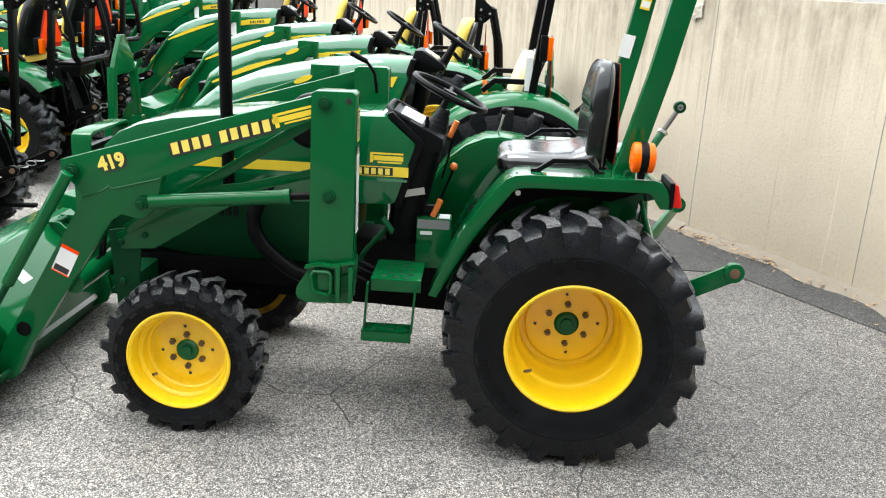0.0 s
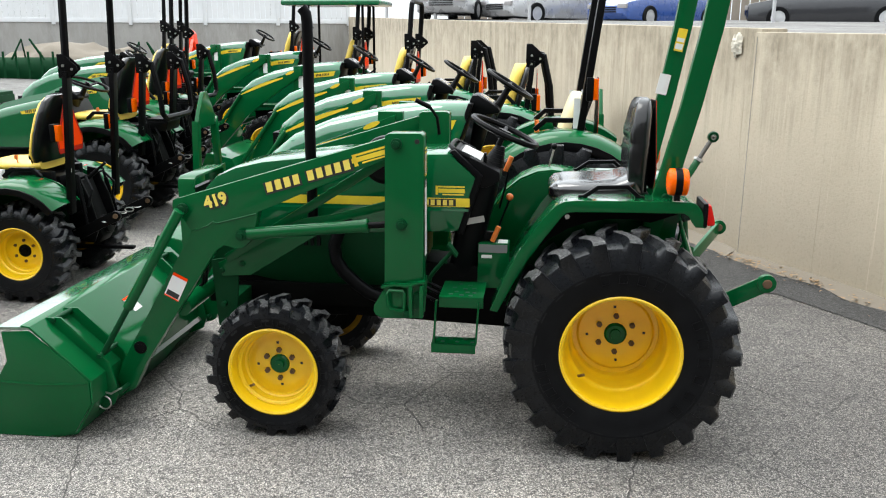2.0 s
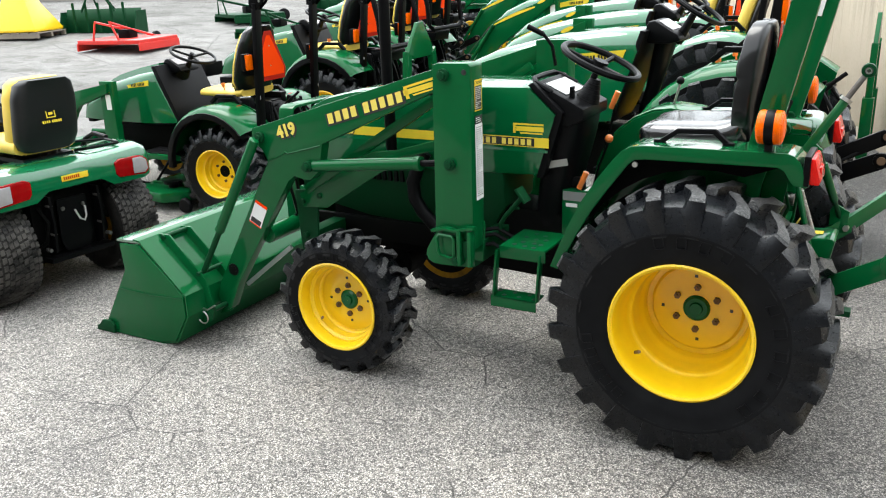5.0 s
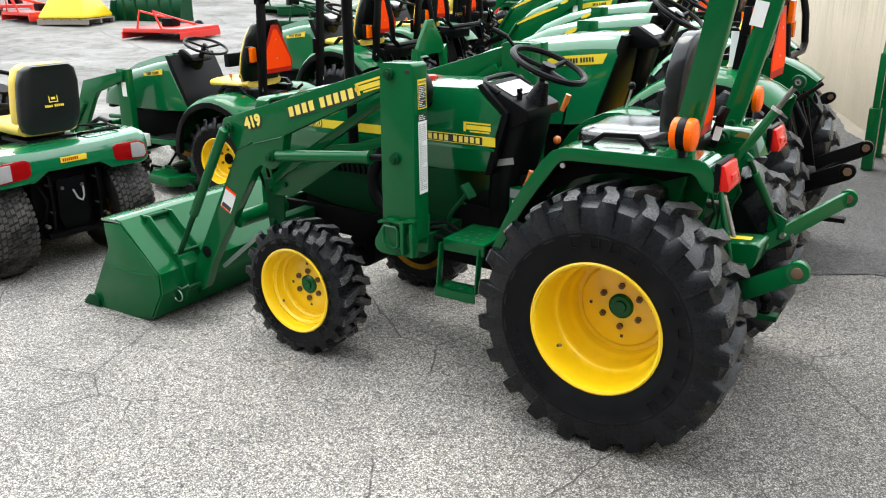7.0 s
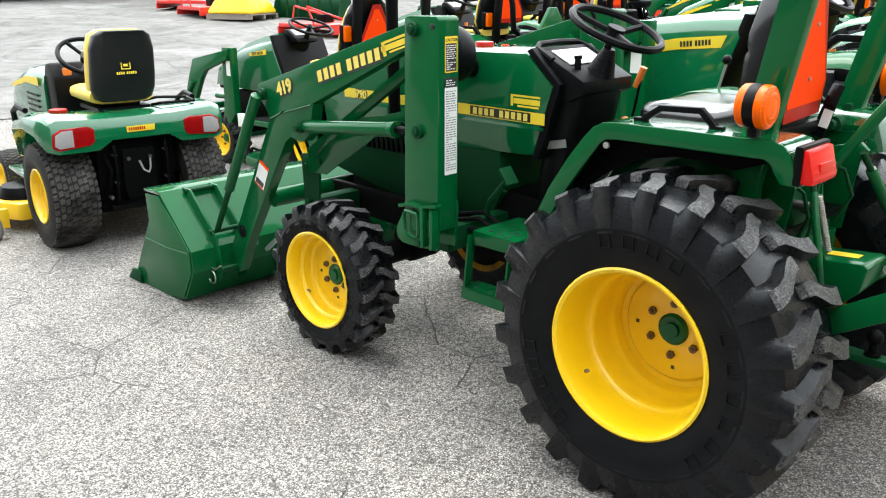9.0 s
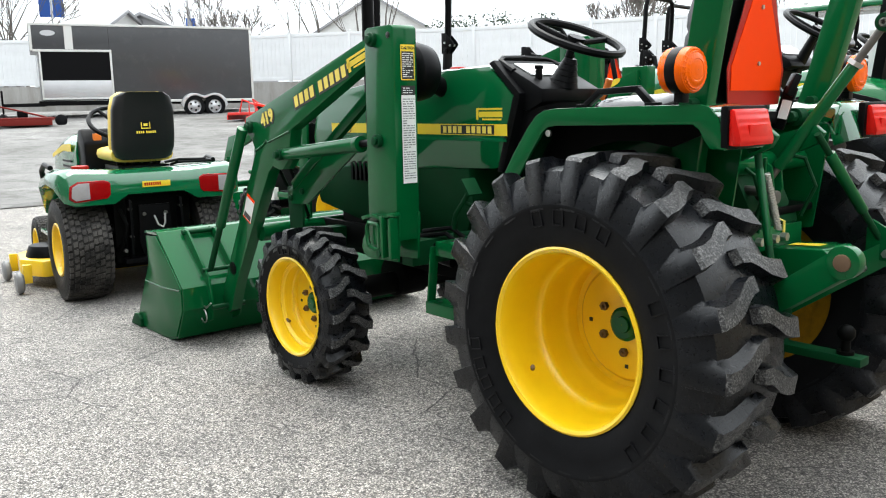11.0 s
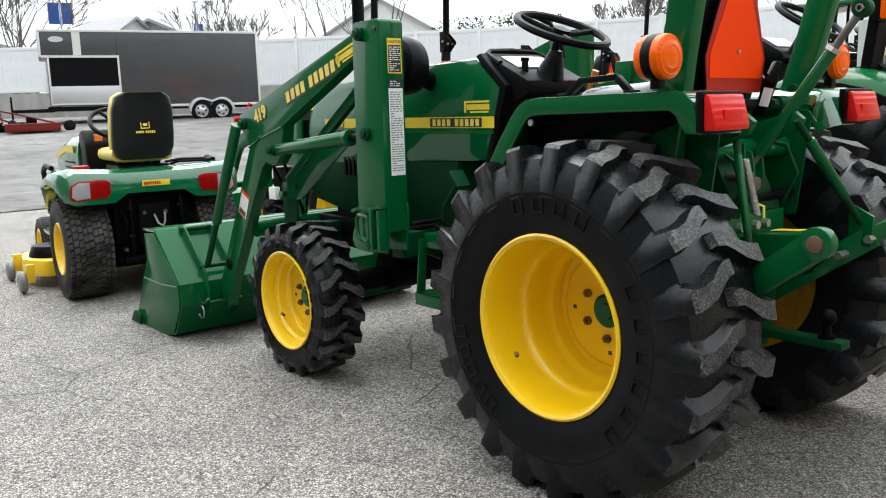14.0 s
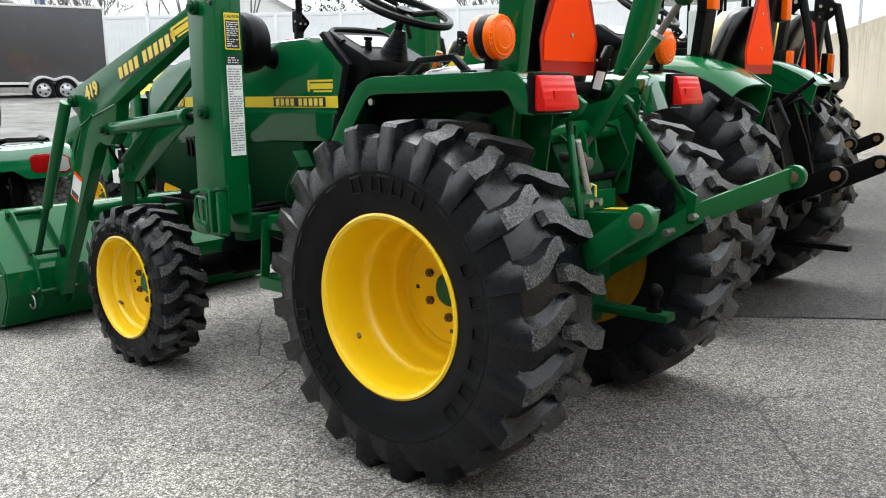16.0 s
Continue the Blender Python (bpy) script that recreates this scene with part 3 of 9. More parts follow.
@functools.lru_cache(None)
def bar_tyre(R, w, rim_r, n, high, name="tyre"):
    """Industrial bar-tread tyre, axis along y."""
    bm = bm_new()
    h = R - rim_r
    c = R - high
    edge = rim_r + 0.515 * h
    half = [(rim_r - 0.004, -0.40 * w), (rim_r + 0.012, -0.44 * w), (rim_r + 0.02, -0.455 * w), (rim_r + 0.30 * h, -0.488 * w),
            (rim_r + 0.44 * h, -0.495 * w), (rim_r + 0.465 * h, -0.504 * w), (rim_r + 0.495 * h, -0.504 * w), (rim_r + 0.56 * h, -0.492 * w),
            (rim_r + 0.68 * h, -0.470 * w), (c - 0.016, -0.425 * w), (c - 0.004, -0.34 * w), (c, -0.15 * w)]
    prof = half + [(c + 0.002, 0)] + [(r, -y) for r, y in half[::-1]] + [(rim_r - 0.006, 0.3 * w), (rim_r - 0.006, -0.3 * w)]
    lathe(bm, prof, 0, 0, 0, 84, closed=True)
    for f in bm.faces:
        m = f.calc_center_median()
        if math.hypot(m.x, m.z) > rim_r + 0.50 * h:
            f.material_index = 2
    step = 2 * math.pi / n
    low = c - 0.014
    for i in range(n):
        for side in (-1, 1):
            a = step * (i + (0.0 if side < 0 else 0.5))
            bar_lug(bm, a, step, [
                (side * 0.503 * w, 0.0, -0.235, -0.215, 0.185, 0.225, edge - 0.02, edge),
                (side * 0.462 * w, 0.02, -0.235, -0.195, 0.165, 0.31, edge + 0.2 * h, R - 0.014),
                (side * 0.438 * w, 0.03, -0.235, -0.185, 0.155, 0.35, c - 0.024, R - 0.004),
                (side * 0.34 * w, 0.06, -0.235, -0.175, 0.145, 0.36, low, R - 0.001),
                (side * 0.23 * w, 0.15, -0.235, -0.170, 0.140, 0.34, low, R),
                (side * 0.13 * w, 0.31, -0.23, -0.165, 0.135, 0.28, low, R),
                (side * 0.05 * w, 0.41, -0.22, -0.155, 0.125, 0.22, low, R),
                (-side * 0.025 * w, 0.42, -0.21, -0.145, 0.115, 0.19, low, R - 0.002),
                (-side * 0.05 * w, 0.42, -0.20, -0.14, 0.11, 0.17, low, c + 0.004)])
    me = finish(bm, name, 0.0, 34)
    me.materials.append(RUBBER)
    me.materials.append(RUBBER_WORN)
    me.materials.append(RUBBER_LUG)
    return me


@functools.lru_cache(None)
def turf_tyre(R, w, rim_r, name="tyre"):
    bm = bm_new()
    h = R - rim_r
    half = [(rim_r - 0.004, -0.38 * w), (rim_r + 0.01, -0.43 * w), (rim_r + 0.35 * h, -0.5 * w), (rim_r + 0.62 * h, -0.495 * w), (R - 0.03, -0.455 * w), (R - 0.012, -0.38 * w), (R - 0.008, -0.2 * w)]
    lathe(bm, half + [(R - 0.007, 0)] + [(r, -y) for r, y in half[::-1]] + [(rim_r - 0.006, 0.3 * w), (rim_r - 0.006, -0.3 * w)], 0, 0, 0, 64, closed=True)
    # carcass takes darker rubber, which paints the grooves' shade between the blocks
    for f in bm.faces:
        f.material_index = 1
    n, rows = 44, 9
    step = 2 * math.pi / n
    for i in range(n):
        for j in range(rows):
            y = (j - (rows - 1) / 2) / rows * 0.92 * w
            a = step * (i + 0.35 * math.sin(j * 1.4) + 0.07 * j)
            drop = 0.028 * abs(2 * y / w) ** 4
            hy = 0.043 * w
            lug(bm, [(y - hy, a, step * 0.40, R - 0.03 - drop, R - 0.001 - drop), (y + hy, a + step * 0.12, step * 0.40, R - 0.03 - drop, R - drop)])
    me = finish(bm, name, 0.0, 28)
    me.materials.append(RUBBER_TURF)
    me.materials.append(RUBBER_GROOVE)
    return me


@functools.lru_cache(None)
def rim_mesh(r, w, dish, name):
    """Dished disc wheel; outer side at -y, the hub face sunk by dish from the outer flange."""
    bm = bm_new()
    o = -0.44 * w
    prof = [(r + 0.012, o), (r + 0.013, o - 0.006), (r + 0.006, o - 0.010), (r - 0.004, o - 0.004), (r - 0.010, o + 0.010), (r - 0.014, o + 0.05), (r - 0.020, o + dish * 0.40), (r - 0.026, o + dish * 0.46), (r * 0.90 - 0.006, o + dish * 0.485), (r * 0.885 - 0.006, o + dish * 0.50), (r * 0.875 - 0.006, o + dish * 0.56), (r * 0.865 - 0.006, o + dish * 0.74), (r * 0.85 - 0.006, o + dish * 0.80), (r * 0.825 - 0.006, o + dish * 0.825),
            (r * 0.81 - 0.006, o + dish * 0.86), (r * 0.795 - 0.006, o + dish * 0.965), (r * 0.70, o + dish * 0.97), (r * 0.66, o + dish * 0.94), (r * 0.52, o + dish * 0.93), (0.02, o + dish * 0.93)]
    back = [(0.02, o + dish + 0.012), (r * 0.6, o + dish + 0.014), (r - 0.06, o + dish + 0.012), (r - 0.045, 0.40 * w), (r + 0.012, 0.44 * w), (r + 0.004, 0.36 * w), (r - 0.012, 0.1 * w), (r - 0.012, o + 0.03), (r + 0.004, o + 0.006)]
    lathe(bm, prof + back, 0, 0, 0, 56, closed=True)
    # back and inner faces take the darker, mottled yellow
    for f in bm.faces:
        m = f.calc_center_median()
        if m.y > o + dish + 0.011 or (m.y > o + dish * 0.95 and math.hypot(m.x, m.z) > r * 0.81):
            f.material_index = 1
    me = finish(bm, name, 0.0, 35)
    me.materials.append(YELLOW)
    me.materials.append(YELLOW_DARK)
    return me


def wheel(parent, name, x, y, z, R, w, rim_r, n, high, dish, hub_r=0.055, bolt_r=0.09, bolts=6, tyre=None, letters=False, hub_mat=None):
    side = -1 if y < 0 else 1
    rim = part(name, rim_mesh(rim_r, w, dish, name), YELLOW, parent, "yellow painted steel wheel with black bar-tread tyre")
    turn = 0 if side < 0 else 180
    rim.matrix_basis = pose(x, y, z, 0, 0, turn)
    t = part("tyre", tyre or bar_tyre(R, w, rim_r, n, high), RUBBER, rim)
    t.matrix_basis = pose(0, 0, 0, 0, 0, turn)
    face = -0.44 * w + dish * 0.93
    if hub_r:
        bm = bm_new()
        lathe(bm, [(0.001, -0.020), (hub_r * 0.45, -0.020), (hub_r * 0.5, -0.012), (hub_r * 0.82, -0.014), (hub_r, -0.006), (hub_r, 0.006)], 0, face, 0, 24)
        # the black version stands for an open hub hole in the wheel
        part("hub", bm, hub_mat or GREEN, rim, "black disc for an open hub hole" if hub_mat is GREASY_AND_SHADE else "green hub cap")
    bm = bm_new()
    cyl(bm, (0, 0, 0), (0, -0.014, 0), 0.0145, 6)
    cyl(bm, (0, -0.012, 0), (0, -0.022, 0), 0.006, 8)
    nut = finish(bm, "wheel_bolt")
    nut.materials.append(RUST)
    for i in range(bolts):
        a = 2 * math.pi * (i + 0.5) / bolts
        o = part("wheel_bolt", nut, RUST, rim)
        o.matrix_basis = pose(bolt_r * math.cos(a), face, bolt_r * math.sin(a))
    if letters:
        hole = bm_new()
        box(hole, -0.006, 0.006, -0.002, 0.002, -0.006, 0.006)
        hm = finish(hole, "square_hole")
        hm.materials.append(BLACK_DECAL)
        for i in range(4):
            a = math.pi * (0.5 * i + 0.02)
            o = part("square_hole", hm, BLACK_DECAL, rim)
            o.matrix_basis = pose(bolt_r * 1.5 * math.cos(a), face - 0.001, bolt_r * 1.5 * math.sin(a))
        bm = bm_new()
        va = radians(217)
        cyl(bm, ((rim_r - 0.04) * math.cos(va), -0.44 * w + 0.06, (rim_r - 0.04) * math.sin(va)), ((rim_r - 0.07) * math.cos(va), -0.44 * w + 0.035, (rim_r - 0.07) * math.sin(va)), 0.007, 8)
        part("valve_stem", bm, RUST, rim)
        # the maker's raised sidewall words, as plain raised blocks
        bm = bm_new()
        h = R - rim_r
        rm = rim_r + 0.36 * h
        for start, count, gap in ((104, 4, 13.0), (26, 6, 14.0), (150, 5, 10.0)):
            for k in range(count):
                a = radians(start - k * gap) if start != 150 else radians(192 + k * gap)
                y = -0.497 * w
                wide, tall, thin = 0.020, 0.024, 0.0042
                rad, tan = Vector((math.cos(a), 0, math.sin(a))), Vector((-math.sin(a), 0, math.cos(a)))
                c = rad * rm
                for u0, u1, v0, v1 in ((-tall, tall, -wide, thin - wide), (-tall, tall, wide - thin, wide), (tall - thin, tall, thin - wide, wide - thin), (-tall, thin - tall, thin - wide, wide - thin)):
                    q = [c + rad * u + tan * v for u, v in ((u0, v0), (u1, v0), (u1, v1), (u0, v1))]
                    f0 = [bm.verts.new((p.x, y + 0.004, p.z)) for p in q]
                    f1 = [bm.verts.new((p.x, y - 0.0012, p.z)) for p in q]
                    skin(bm, f0, f1)
                    bm.faces.new(f1)
        tagged(part("raised_sidewall_mark", bm, RUBBER_LETTER, rim), kind="stuff")
    return rim


# ---- main tractor ----
def pin(name, parent, x, y, z, s, r=0.026, mat=None, length=0.03):
    """A loader pin: a boss with a smaller headed pin, standing out to side s."""
    bm = bm_new()
    cyl(bm, (x, y, z), (x, y + s * length * 0.6, z), r, 16)
    cyl(bm, (x, y + s * length * 0.6, z), (x, y + s * length, z), r * 0.62, 12)
    part(name, bm, mat or GREEN_DULL, parent, bevel=0.002)


def smv_sign(parent, x, yc, z0, half, name="slow_vehicle_sign"):
    """Orange warning triangle with a dark red border, facing +x."""
    h = half * (2.15 if half < 0.22 else 1.95)
    bm = bm_new()
    outer = [(yc - half, z0 + 0.11), (yc - half * 0.9, z0), (yc + half * 0.9, z0), (yc + half, z0 + 0.11), (yc + 0.055, z0 + h), (yc - 0.055, z0 + h)]
    prism_x(bm, outer, x, x + 0.003)
    board = part(name, bm, RED_DARK, parent, "dark red bordered warning triangle")
    bm = bm_new()
    prism_x(bm, outer, x - 0.003, x - 0.0003)
    part("sign_back", bm, BLACK, board)
    bm = bm_new()
    k = 0.046
    inner = [(yc - half * 0.89, z0 + 0.12), (yc - half * 0.87, z0 + k), (yc + half * 0.87, z0 + k), (yc + half * 0.89, z0 + 0.12), (yc + 0.028, z0 + h - 0.045), (yc - 0.028, z0 + h - 0.045)]
    prism_x(bm, inner, x + 0.003, x + 0.0055)
    part("orange_field", bm, ORANGE, board, "fluorescent orange triangle")
    for zz in (z0 + h * 0.3, z0 + h * 0.7):
        bm = bm_new()
        cyl(bm, (x + 0.004, yc, zz), (x + 0.011, yc, zz), 0.007, 10)
        part("rivet", bm, STEEL, board)
    return board


def amber_light(parent, x, y, z, r=0.062):
    bm = bm_new()
    cyl(bm, (x - 0.016, y, z), (x + 0.016, y, z), r * 1.03, 28)
    box(bm, x - 0.014, x + 0.014, y - 0.016, y + 0.016, z - r - 0.025, z - r + 0.01)
    body = part("warning_light", bm, BLACK, parent, "round two-sided amber warning light with black body", bevel=0.002)
    for s in (-1, 1):
        bm = bm_new()
        p = [(r, 0.016), (r * 1.0, 0.030), (r * 0.97, 0.037), (r * 0.90, 0.041), (r * 0.86, 0.040), (r * 0.80, 0.044), (r * 0.76, 0.043), (r * 0.5, 0.049), (r * 0.46, 0.0475), (r * 0.2, 0.051), (0.001, 0.051)]
        rings = []
        for k, (rr, dx) in enumerate(p):
            rings.append([bm.verts.new((x + s * (dx + (0.0016 if 0 < k < 7 and i % 2 else 0.0)), y + rr * (1.012 if k < 3 and i % 2 else 1.0) * math.cos(2 * math.pi * i / 48), z + rr * (1.012 if k < 3 and i % 2 else 1.0) * math.sin(2 * math.pi * i / 48))) for i in range(48)])
        for a, b in zip(rings, rings[1:]):
            skin(bm, a, b)
        part("amber_lens", bm, AMBER, body, "ribbed amber lens", smooth=20)


def decal(parent, name, mat, x0, x1, z0, z1, y, s, label="", t=0.0025):
    bm = bm_new()
    box(bm, x0, x1, min(y, y + s * t), max(y, y + s * t), z0, z1)
    return part(name, bm, mat, parent, label)


def letter_bars(bm, u0, u1, v0, v1, n, gap_at=(), depth=0.001, slant=0.0):
    """Plain blocks that stand for a maker's word: n letters between u0 and u1."""
    wid = (u1 - u0) / (n + len(gap_at) * 0.6)
    u = u0
    for i in range(n):
        if i in gap_at:
            u += 0.6 * wid
        a, b = u + wid * 0.15, u + wid * 0.81
        q = [(a, v0), (b, v0), (b + slant, v1), (a + slant, v1)]
        f0 = [bm.verts.new((x, y, 0)) for x, y in q]
        f1 = [bm.verts.new((x, y, depth)) for x, y in q]
        skin(bm, f0, f1)
        bm.faces.new(f1)
        u += wid


def letter_parts(name, mat, parent, m, u0, u1, v0, v1, n, gap_at=(), slant=0.0):
    """The blocks of a maker's word, each a part of its own."""
    wid = (u1 - u0) / (n + len(gap_at) * 0.6)
    u = u0
    for i in range(n):
        if i in gap_at:
            u += 0.6 * wid
        flat_part(name, lambda bm: letter_bars(bm, u, u + wid, v0, v1, 1, slant=slant), mat, parent, m)
        u += wid


def text_bars(bm, u0, u1, v0, v1, rows, seed, depth=0.0008):
    """Unreadable print as rows of short bars."""
    rnd = random.Random(seed)
    pitch = (v1 - v0) / rows
    for i in range(rows):
        v = v1 - (i + 0.5) * pitch
        u = u0
        while u < u1 - 0.004:
            l = min(rnd.uniform(0.006, 0.022), u1 - u)
            q = [(u, v - pitch * 0.22), (u + l, v - pitch * 0.22), (u + l, v + pitch * 0.22), (u, v + pitch * 0.22)]
            f = [bm.verts.new((x, y, depth)) for x, y in q]
            bm.faces.new(f)
            u += l + 0.004
            if rnd.random() < 0.08:
                break


def flat_part(name, fill, mat, parent, m, label=""):
    bm = bm_new()
    fill(bm)
    o = part(name, bm, mat, parent, label)
    o.matrix_basis = m
    return o


def rect(bm, u0, u1, v0, v1, d0=0.0, d1=0.0006):
    box(bm, u0, u1, v0, v1, d0, d1)


MAIN = thing("compact_tractor", -0.0234, 0.57, 0.0, -3.2, label="green compact tractor with front loader, black seat and yellow wheels", category="tractor", group="parked tractors")
AX = 0.05
for s in (-1, 1):
    wheel(MAIN, "rear_wheel", AX, s * 0.540, 0.538, 0.548, 0.39, 0.270, 21, 0.031, 0.312, 0.055, 0.092, 6, letters=True)
    # added black disc keeps the front wheel's inner side dark
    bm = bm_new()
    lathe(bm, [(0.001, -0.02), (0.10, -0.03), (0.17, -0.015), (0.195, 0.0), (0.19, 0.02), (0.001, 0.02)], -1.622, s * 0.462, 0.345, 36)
    part("inner_wheel_disc", bm, GREASY_AND_SHADE, MAIN, "black disc added to darken the wheel's inner side")
    wheel(MAIN, "front_wheel", -1.622, s * 0.555, 0.345, 0.352, 0.225, 0.215, 19, 0.026, 0.125, 0.050, 0.075, 6, letters=True)

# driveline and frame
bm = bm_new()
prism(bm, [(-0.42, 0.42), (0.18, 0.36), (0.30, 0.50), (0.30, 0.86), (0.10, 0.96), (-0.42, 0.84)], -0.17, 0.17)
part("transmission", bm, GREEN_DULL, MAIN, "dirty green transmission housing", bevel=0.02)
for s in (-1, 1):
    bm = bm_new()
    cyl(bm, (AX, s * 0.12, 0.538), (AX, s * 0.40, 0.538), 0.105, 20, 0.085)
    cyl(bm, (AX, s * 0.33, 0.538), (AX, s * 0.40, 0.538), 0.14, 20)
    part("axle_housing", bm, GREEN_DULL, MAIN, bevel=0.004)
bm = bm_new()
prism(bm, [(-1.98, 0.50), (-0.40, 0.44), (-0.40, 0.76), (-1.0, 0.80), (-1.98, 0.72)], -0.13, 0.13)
part("engine_block", bm, GREASY_AND_SHADE, MAIN, "black greasy engine block", bevel=0.015)
# rails are black to match what shows below the side panel
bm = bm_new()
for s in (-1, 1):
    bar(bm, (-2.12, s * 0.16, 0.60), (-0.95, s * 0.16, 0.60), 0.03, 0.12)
part("frame_rail", bm, GREASY_AND_SHADE, MAIN, bevel=0.004)
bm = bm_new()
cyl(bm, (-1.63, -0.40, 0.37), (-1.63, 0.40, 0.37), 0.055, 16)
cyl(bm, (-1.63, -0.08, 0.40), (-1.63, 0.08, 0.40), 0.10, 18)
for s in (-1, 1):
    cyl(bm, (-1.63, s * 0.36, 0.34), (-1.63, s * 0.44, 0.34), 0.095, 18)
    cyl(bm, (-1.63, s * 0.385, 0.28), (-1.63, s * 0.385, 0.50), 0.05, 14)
part("front_axle", bm, GREASY_AND_SHADE, MAIN, "black greasy front axle", bevel=0.006)
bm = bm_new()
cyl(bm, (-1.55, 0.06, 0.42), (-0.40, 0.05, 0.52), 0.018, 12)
part("drive_shaft", bm, GREASY_AND_SHADE, MAIN)

# hood and side panels
bm = bm_new()
prism(bm, [(-0.80, 1.385), (-0.655, 1.262), (-0.745, 0.97), (-2.09, 0.92), (-2.125, 1.08), (-2.10, 1.18), (-2.03, 1.245), (-1.93, 1.29), (-1.78, 1.325), (-1.4, 1.37)], -0.205, 0.205)
part("hood", bm, GREEN_HOOD, MAIN, "glossy green hood", bevel=0.04)
# bent plate guard in front of the hood
bm = bm_new()
arch = [(-0.222, 0.62), (-0.222, 1.19), (-0.212, 1.222), (-0.185, 1.236), (0.185, 1.236), (0.212, 1.222), (0.222, 1.19), (0.222, 0.62)]
inn = [(-0.208, 0.62), (-0.208, 1.185), (-0.20, 1.212), (-0.18, 1.222), (0.18, 1.222), (0.20, 1.212), (0.208, 1.185), (0.208, 0.62)]
prism_x(bm, arch + inn[::-1], -2.235, -2.145)
part("hood_guard", bm, GREEN, MAIN, "green bent steel guard before the hood", bevel=0.003)
# darker green puts the loader boom's shade into this panel's colour
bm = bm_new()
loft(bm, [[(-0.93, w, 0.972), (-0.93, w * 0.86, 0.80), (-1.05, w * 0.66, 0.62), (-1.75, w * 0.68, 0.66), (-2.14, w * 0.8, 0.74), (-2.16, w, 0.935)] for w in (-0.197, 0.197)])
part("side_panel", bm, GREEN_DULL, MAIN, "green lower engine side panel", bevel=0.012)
bm = bm_new()
for i in range(9):
    x = -1.78 + i * 0.035
    box(bm, x, x + 0.016, -0.2035, 0.2035, 0.88, 1.075)
part("side_grille", bm, BLACK, MAIN, "black slotted side grille")
bm = bm_new()
prism_x(bm, [(-0.17, 0.78), (0.17, 0.78), (0.18, 1.15), (-0.18, 1.15)], -2.232, -2.20)
for i in range(10):
    box(bm, -2.24, -2.23, -0.15, 0.15, 0.81 + i * 0.03, 0.822 + i * 0.03)
part("front_grille", bm, BLACK, MAIN, "black front grille")
bm = bm_new()
for i in range(9):
    x = -1.92 + i * 0.05
    box(bm, x, x + 0.034, -0.2045, 0.2045, 0.965, 1.08)
part("louvre_panel", bm, BLACK, MAIN, "black ribbed hood louvres", bevel=0.003)
for s in (-1, 1):
    stripe = decal(MAIN, "hood_stripe", YELLOW_DECAL, -1.93, -0.695, 1.108, 1.153, s * 0.2035, s, "yellow hood stripe")
    # paler strip paints the light line along the hood's recess
    decal(MAIN, "stripe_light_line", GREEN_PALE, -1.93, -0.70, 1.085, 1.098, s * 0.2035, s)
    decal(MAIN, "black_name_band", BLACK_DECAL, -1.09, -0.765, 1.112, 1.149, s * 0.2055, s, t=0.0018)
    side = (lambda x, z: pose(x, -0.2077, z, 90, 0, 0)) if s < 0 else (lambda x, z: pose(x, 0.2077, z, 90, 0, 180))
    letter_parts("name_letter", YELLOW_PALE, MAIN, side(-0.925, 1.130), -0.152, 0.152, -0.014, 0.014, 9, (4,))
    for mat, bold, dd, nm in ((BLACK_DECAL, 0.006, 0.0, "model_number_outline"), (YELLOW_PALE, 0.002, 0.0016, "model_number")):
        lettering(nm, "790", 0.05, mat, MAIN, side(-1.80, 1.129) @ pose(0, 0, dd), 0.0008, bold)
    flat_part("dealer_sticker", lambda bm: (rect(bm, -0.075, 0.075, 0.018, 0.026), rect(bm, -0.06, 0.075, -0.010, 0.012), rect(bm, -0.075, -0.062, -0.02, 0.02), rect(bm, -0.04, 0.07, -0.022, -0.015)), YELLOW_DECAL, MAIN, side(-0.795, 1.19) @ pose(0, 0, -0.003))
bm = bm_new()
prism(bm, [(-0.802, 1.388), (-0.775, 1.40), (-0.632, 1.27), (-0.64, 1.235), (-0.725, 0.965), (-0.76, 0.965), (-0.672, 1.25), (-0.665, 1.262)], -0.199, 0.199)
part("hood_bezel", bm, BLACK, MAIN, "black rubber edge behind the hood", bevel=0.006)
bm = bm_new()
tube(bm, [(-0.70, -0.16, 1.355), (-0.78, -0.155, 1.395), (-0.80, -0.12, 1.408), (-0.80, 0.0, 1.412), (-0.80, 0.12, 1.408), (-0.78, 0.155, 1.395), (-0.70, 0.16, 1.355)], 0.013, 8)
part("dash_visor", bm, BLACK, MAIN, "black arched dash visor")
# round intake and air hose beside the engine
bm = bm_new()
tube(bm, [(-1.33, -0.23, 1.05), (-1.36, -0.245, 0.99), (-1.395, -0.25, 0.90), (-1.385, -0.255, 0.82), (-1.345, -0.255, 0.755), (-1.28, -0.255, 0.695), (-1.215, -0.25, 0.645), (-1.10, -0.24, 0.60), (-1.0, -0.22, 0.58)], 0.034, 12)
part("radiator_hose", bm, BLACK, MAIN, "thick black rubber hose")
bm = bm_new()
lathe(bm, [(0.001, -0.03), (0.095, -0.028), (0.118, -0.01), (0.12, 0.03), (0.11, 0.08), (0.001, 0.08)], -1.095, -0.365, 1.365, 36)
part("air_cleaner", bm, BLACK, MAIN, "round black air cleaner", bevel=0.004)
bm = bm_new()
cyl(bm, (-1.085, -0.30, 1.345), (-1.085, -0.19, 1.30), 0.04, 14)
part("air_duct", bm, BLACK, MAIN)
bm = bm_new()
cyl(bm, (-1.20, 0.0, 1.37), (-1.20, 0.0, 1.395), 0.04, 18)
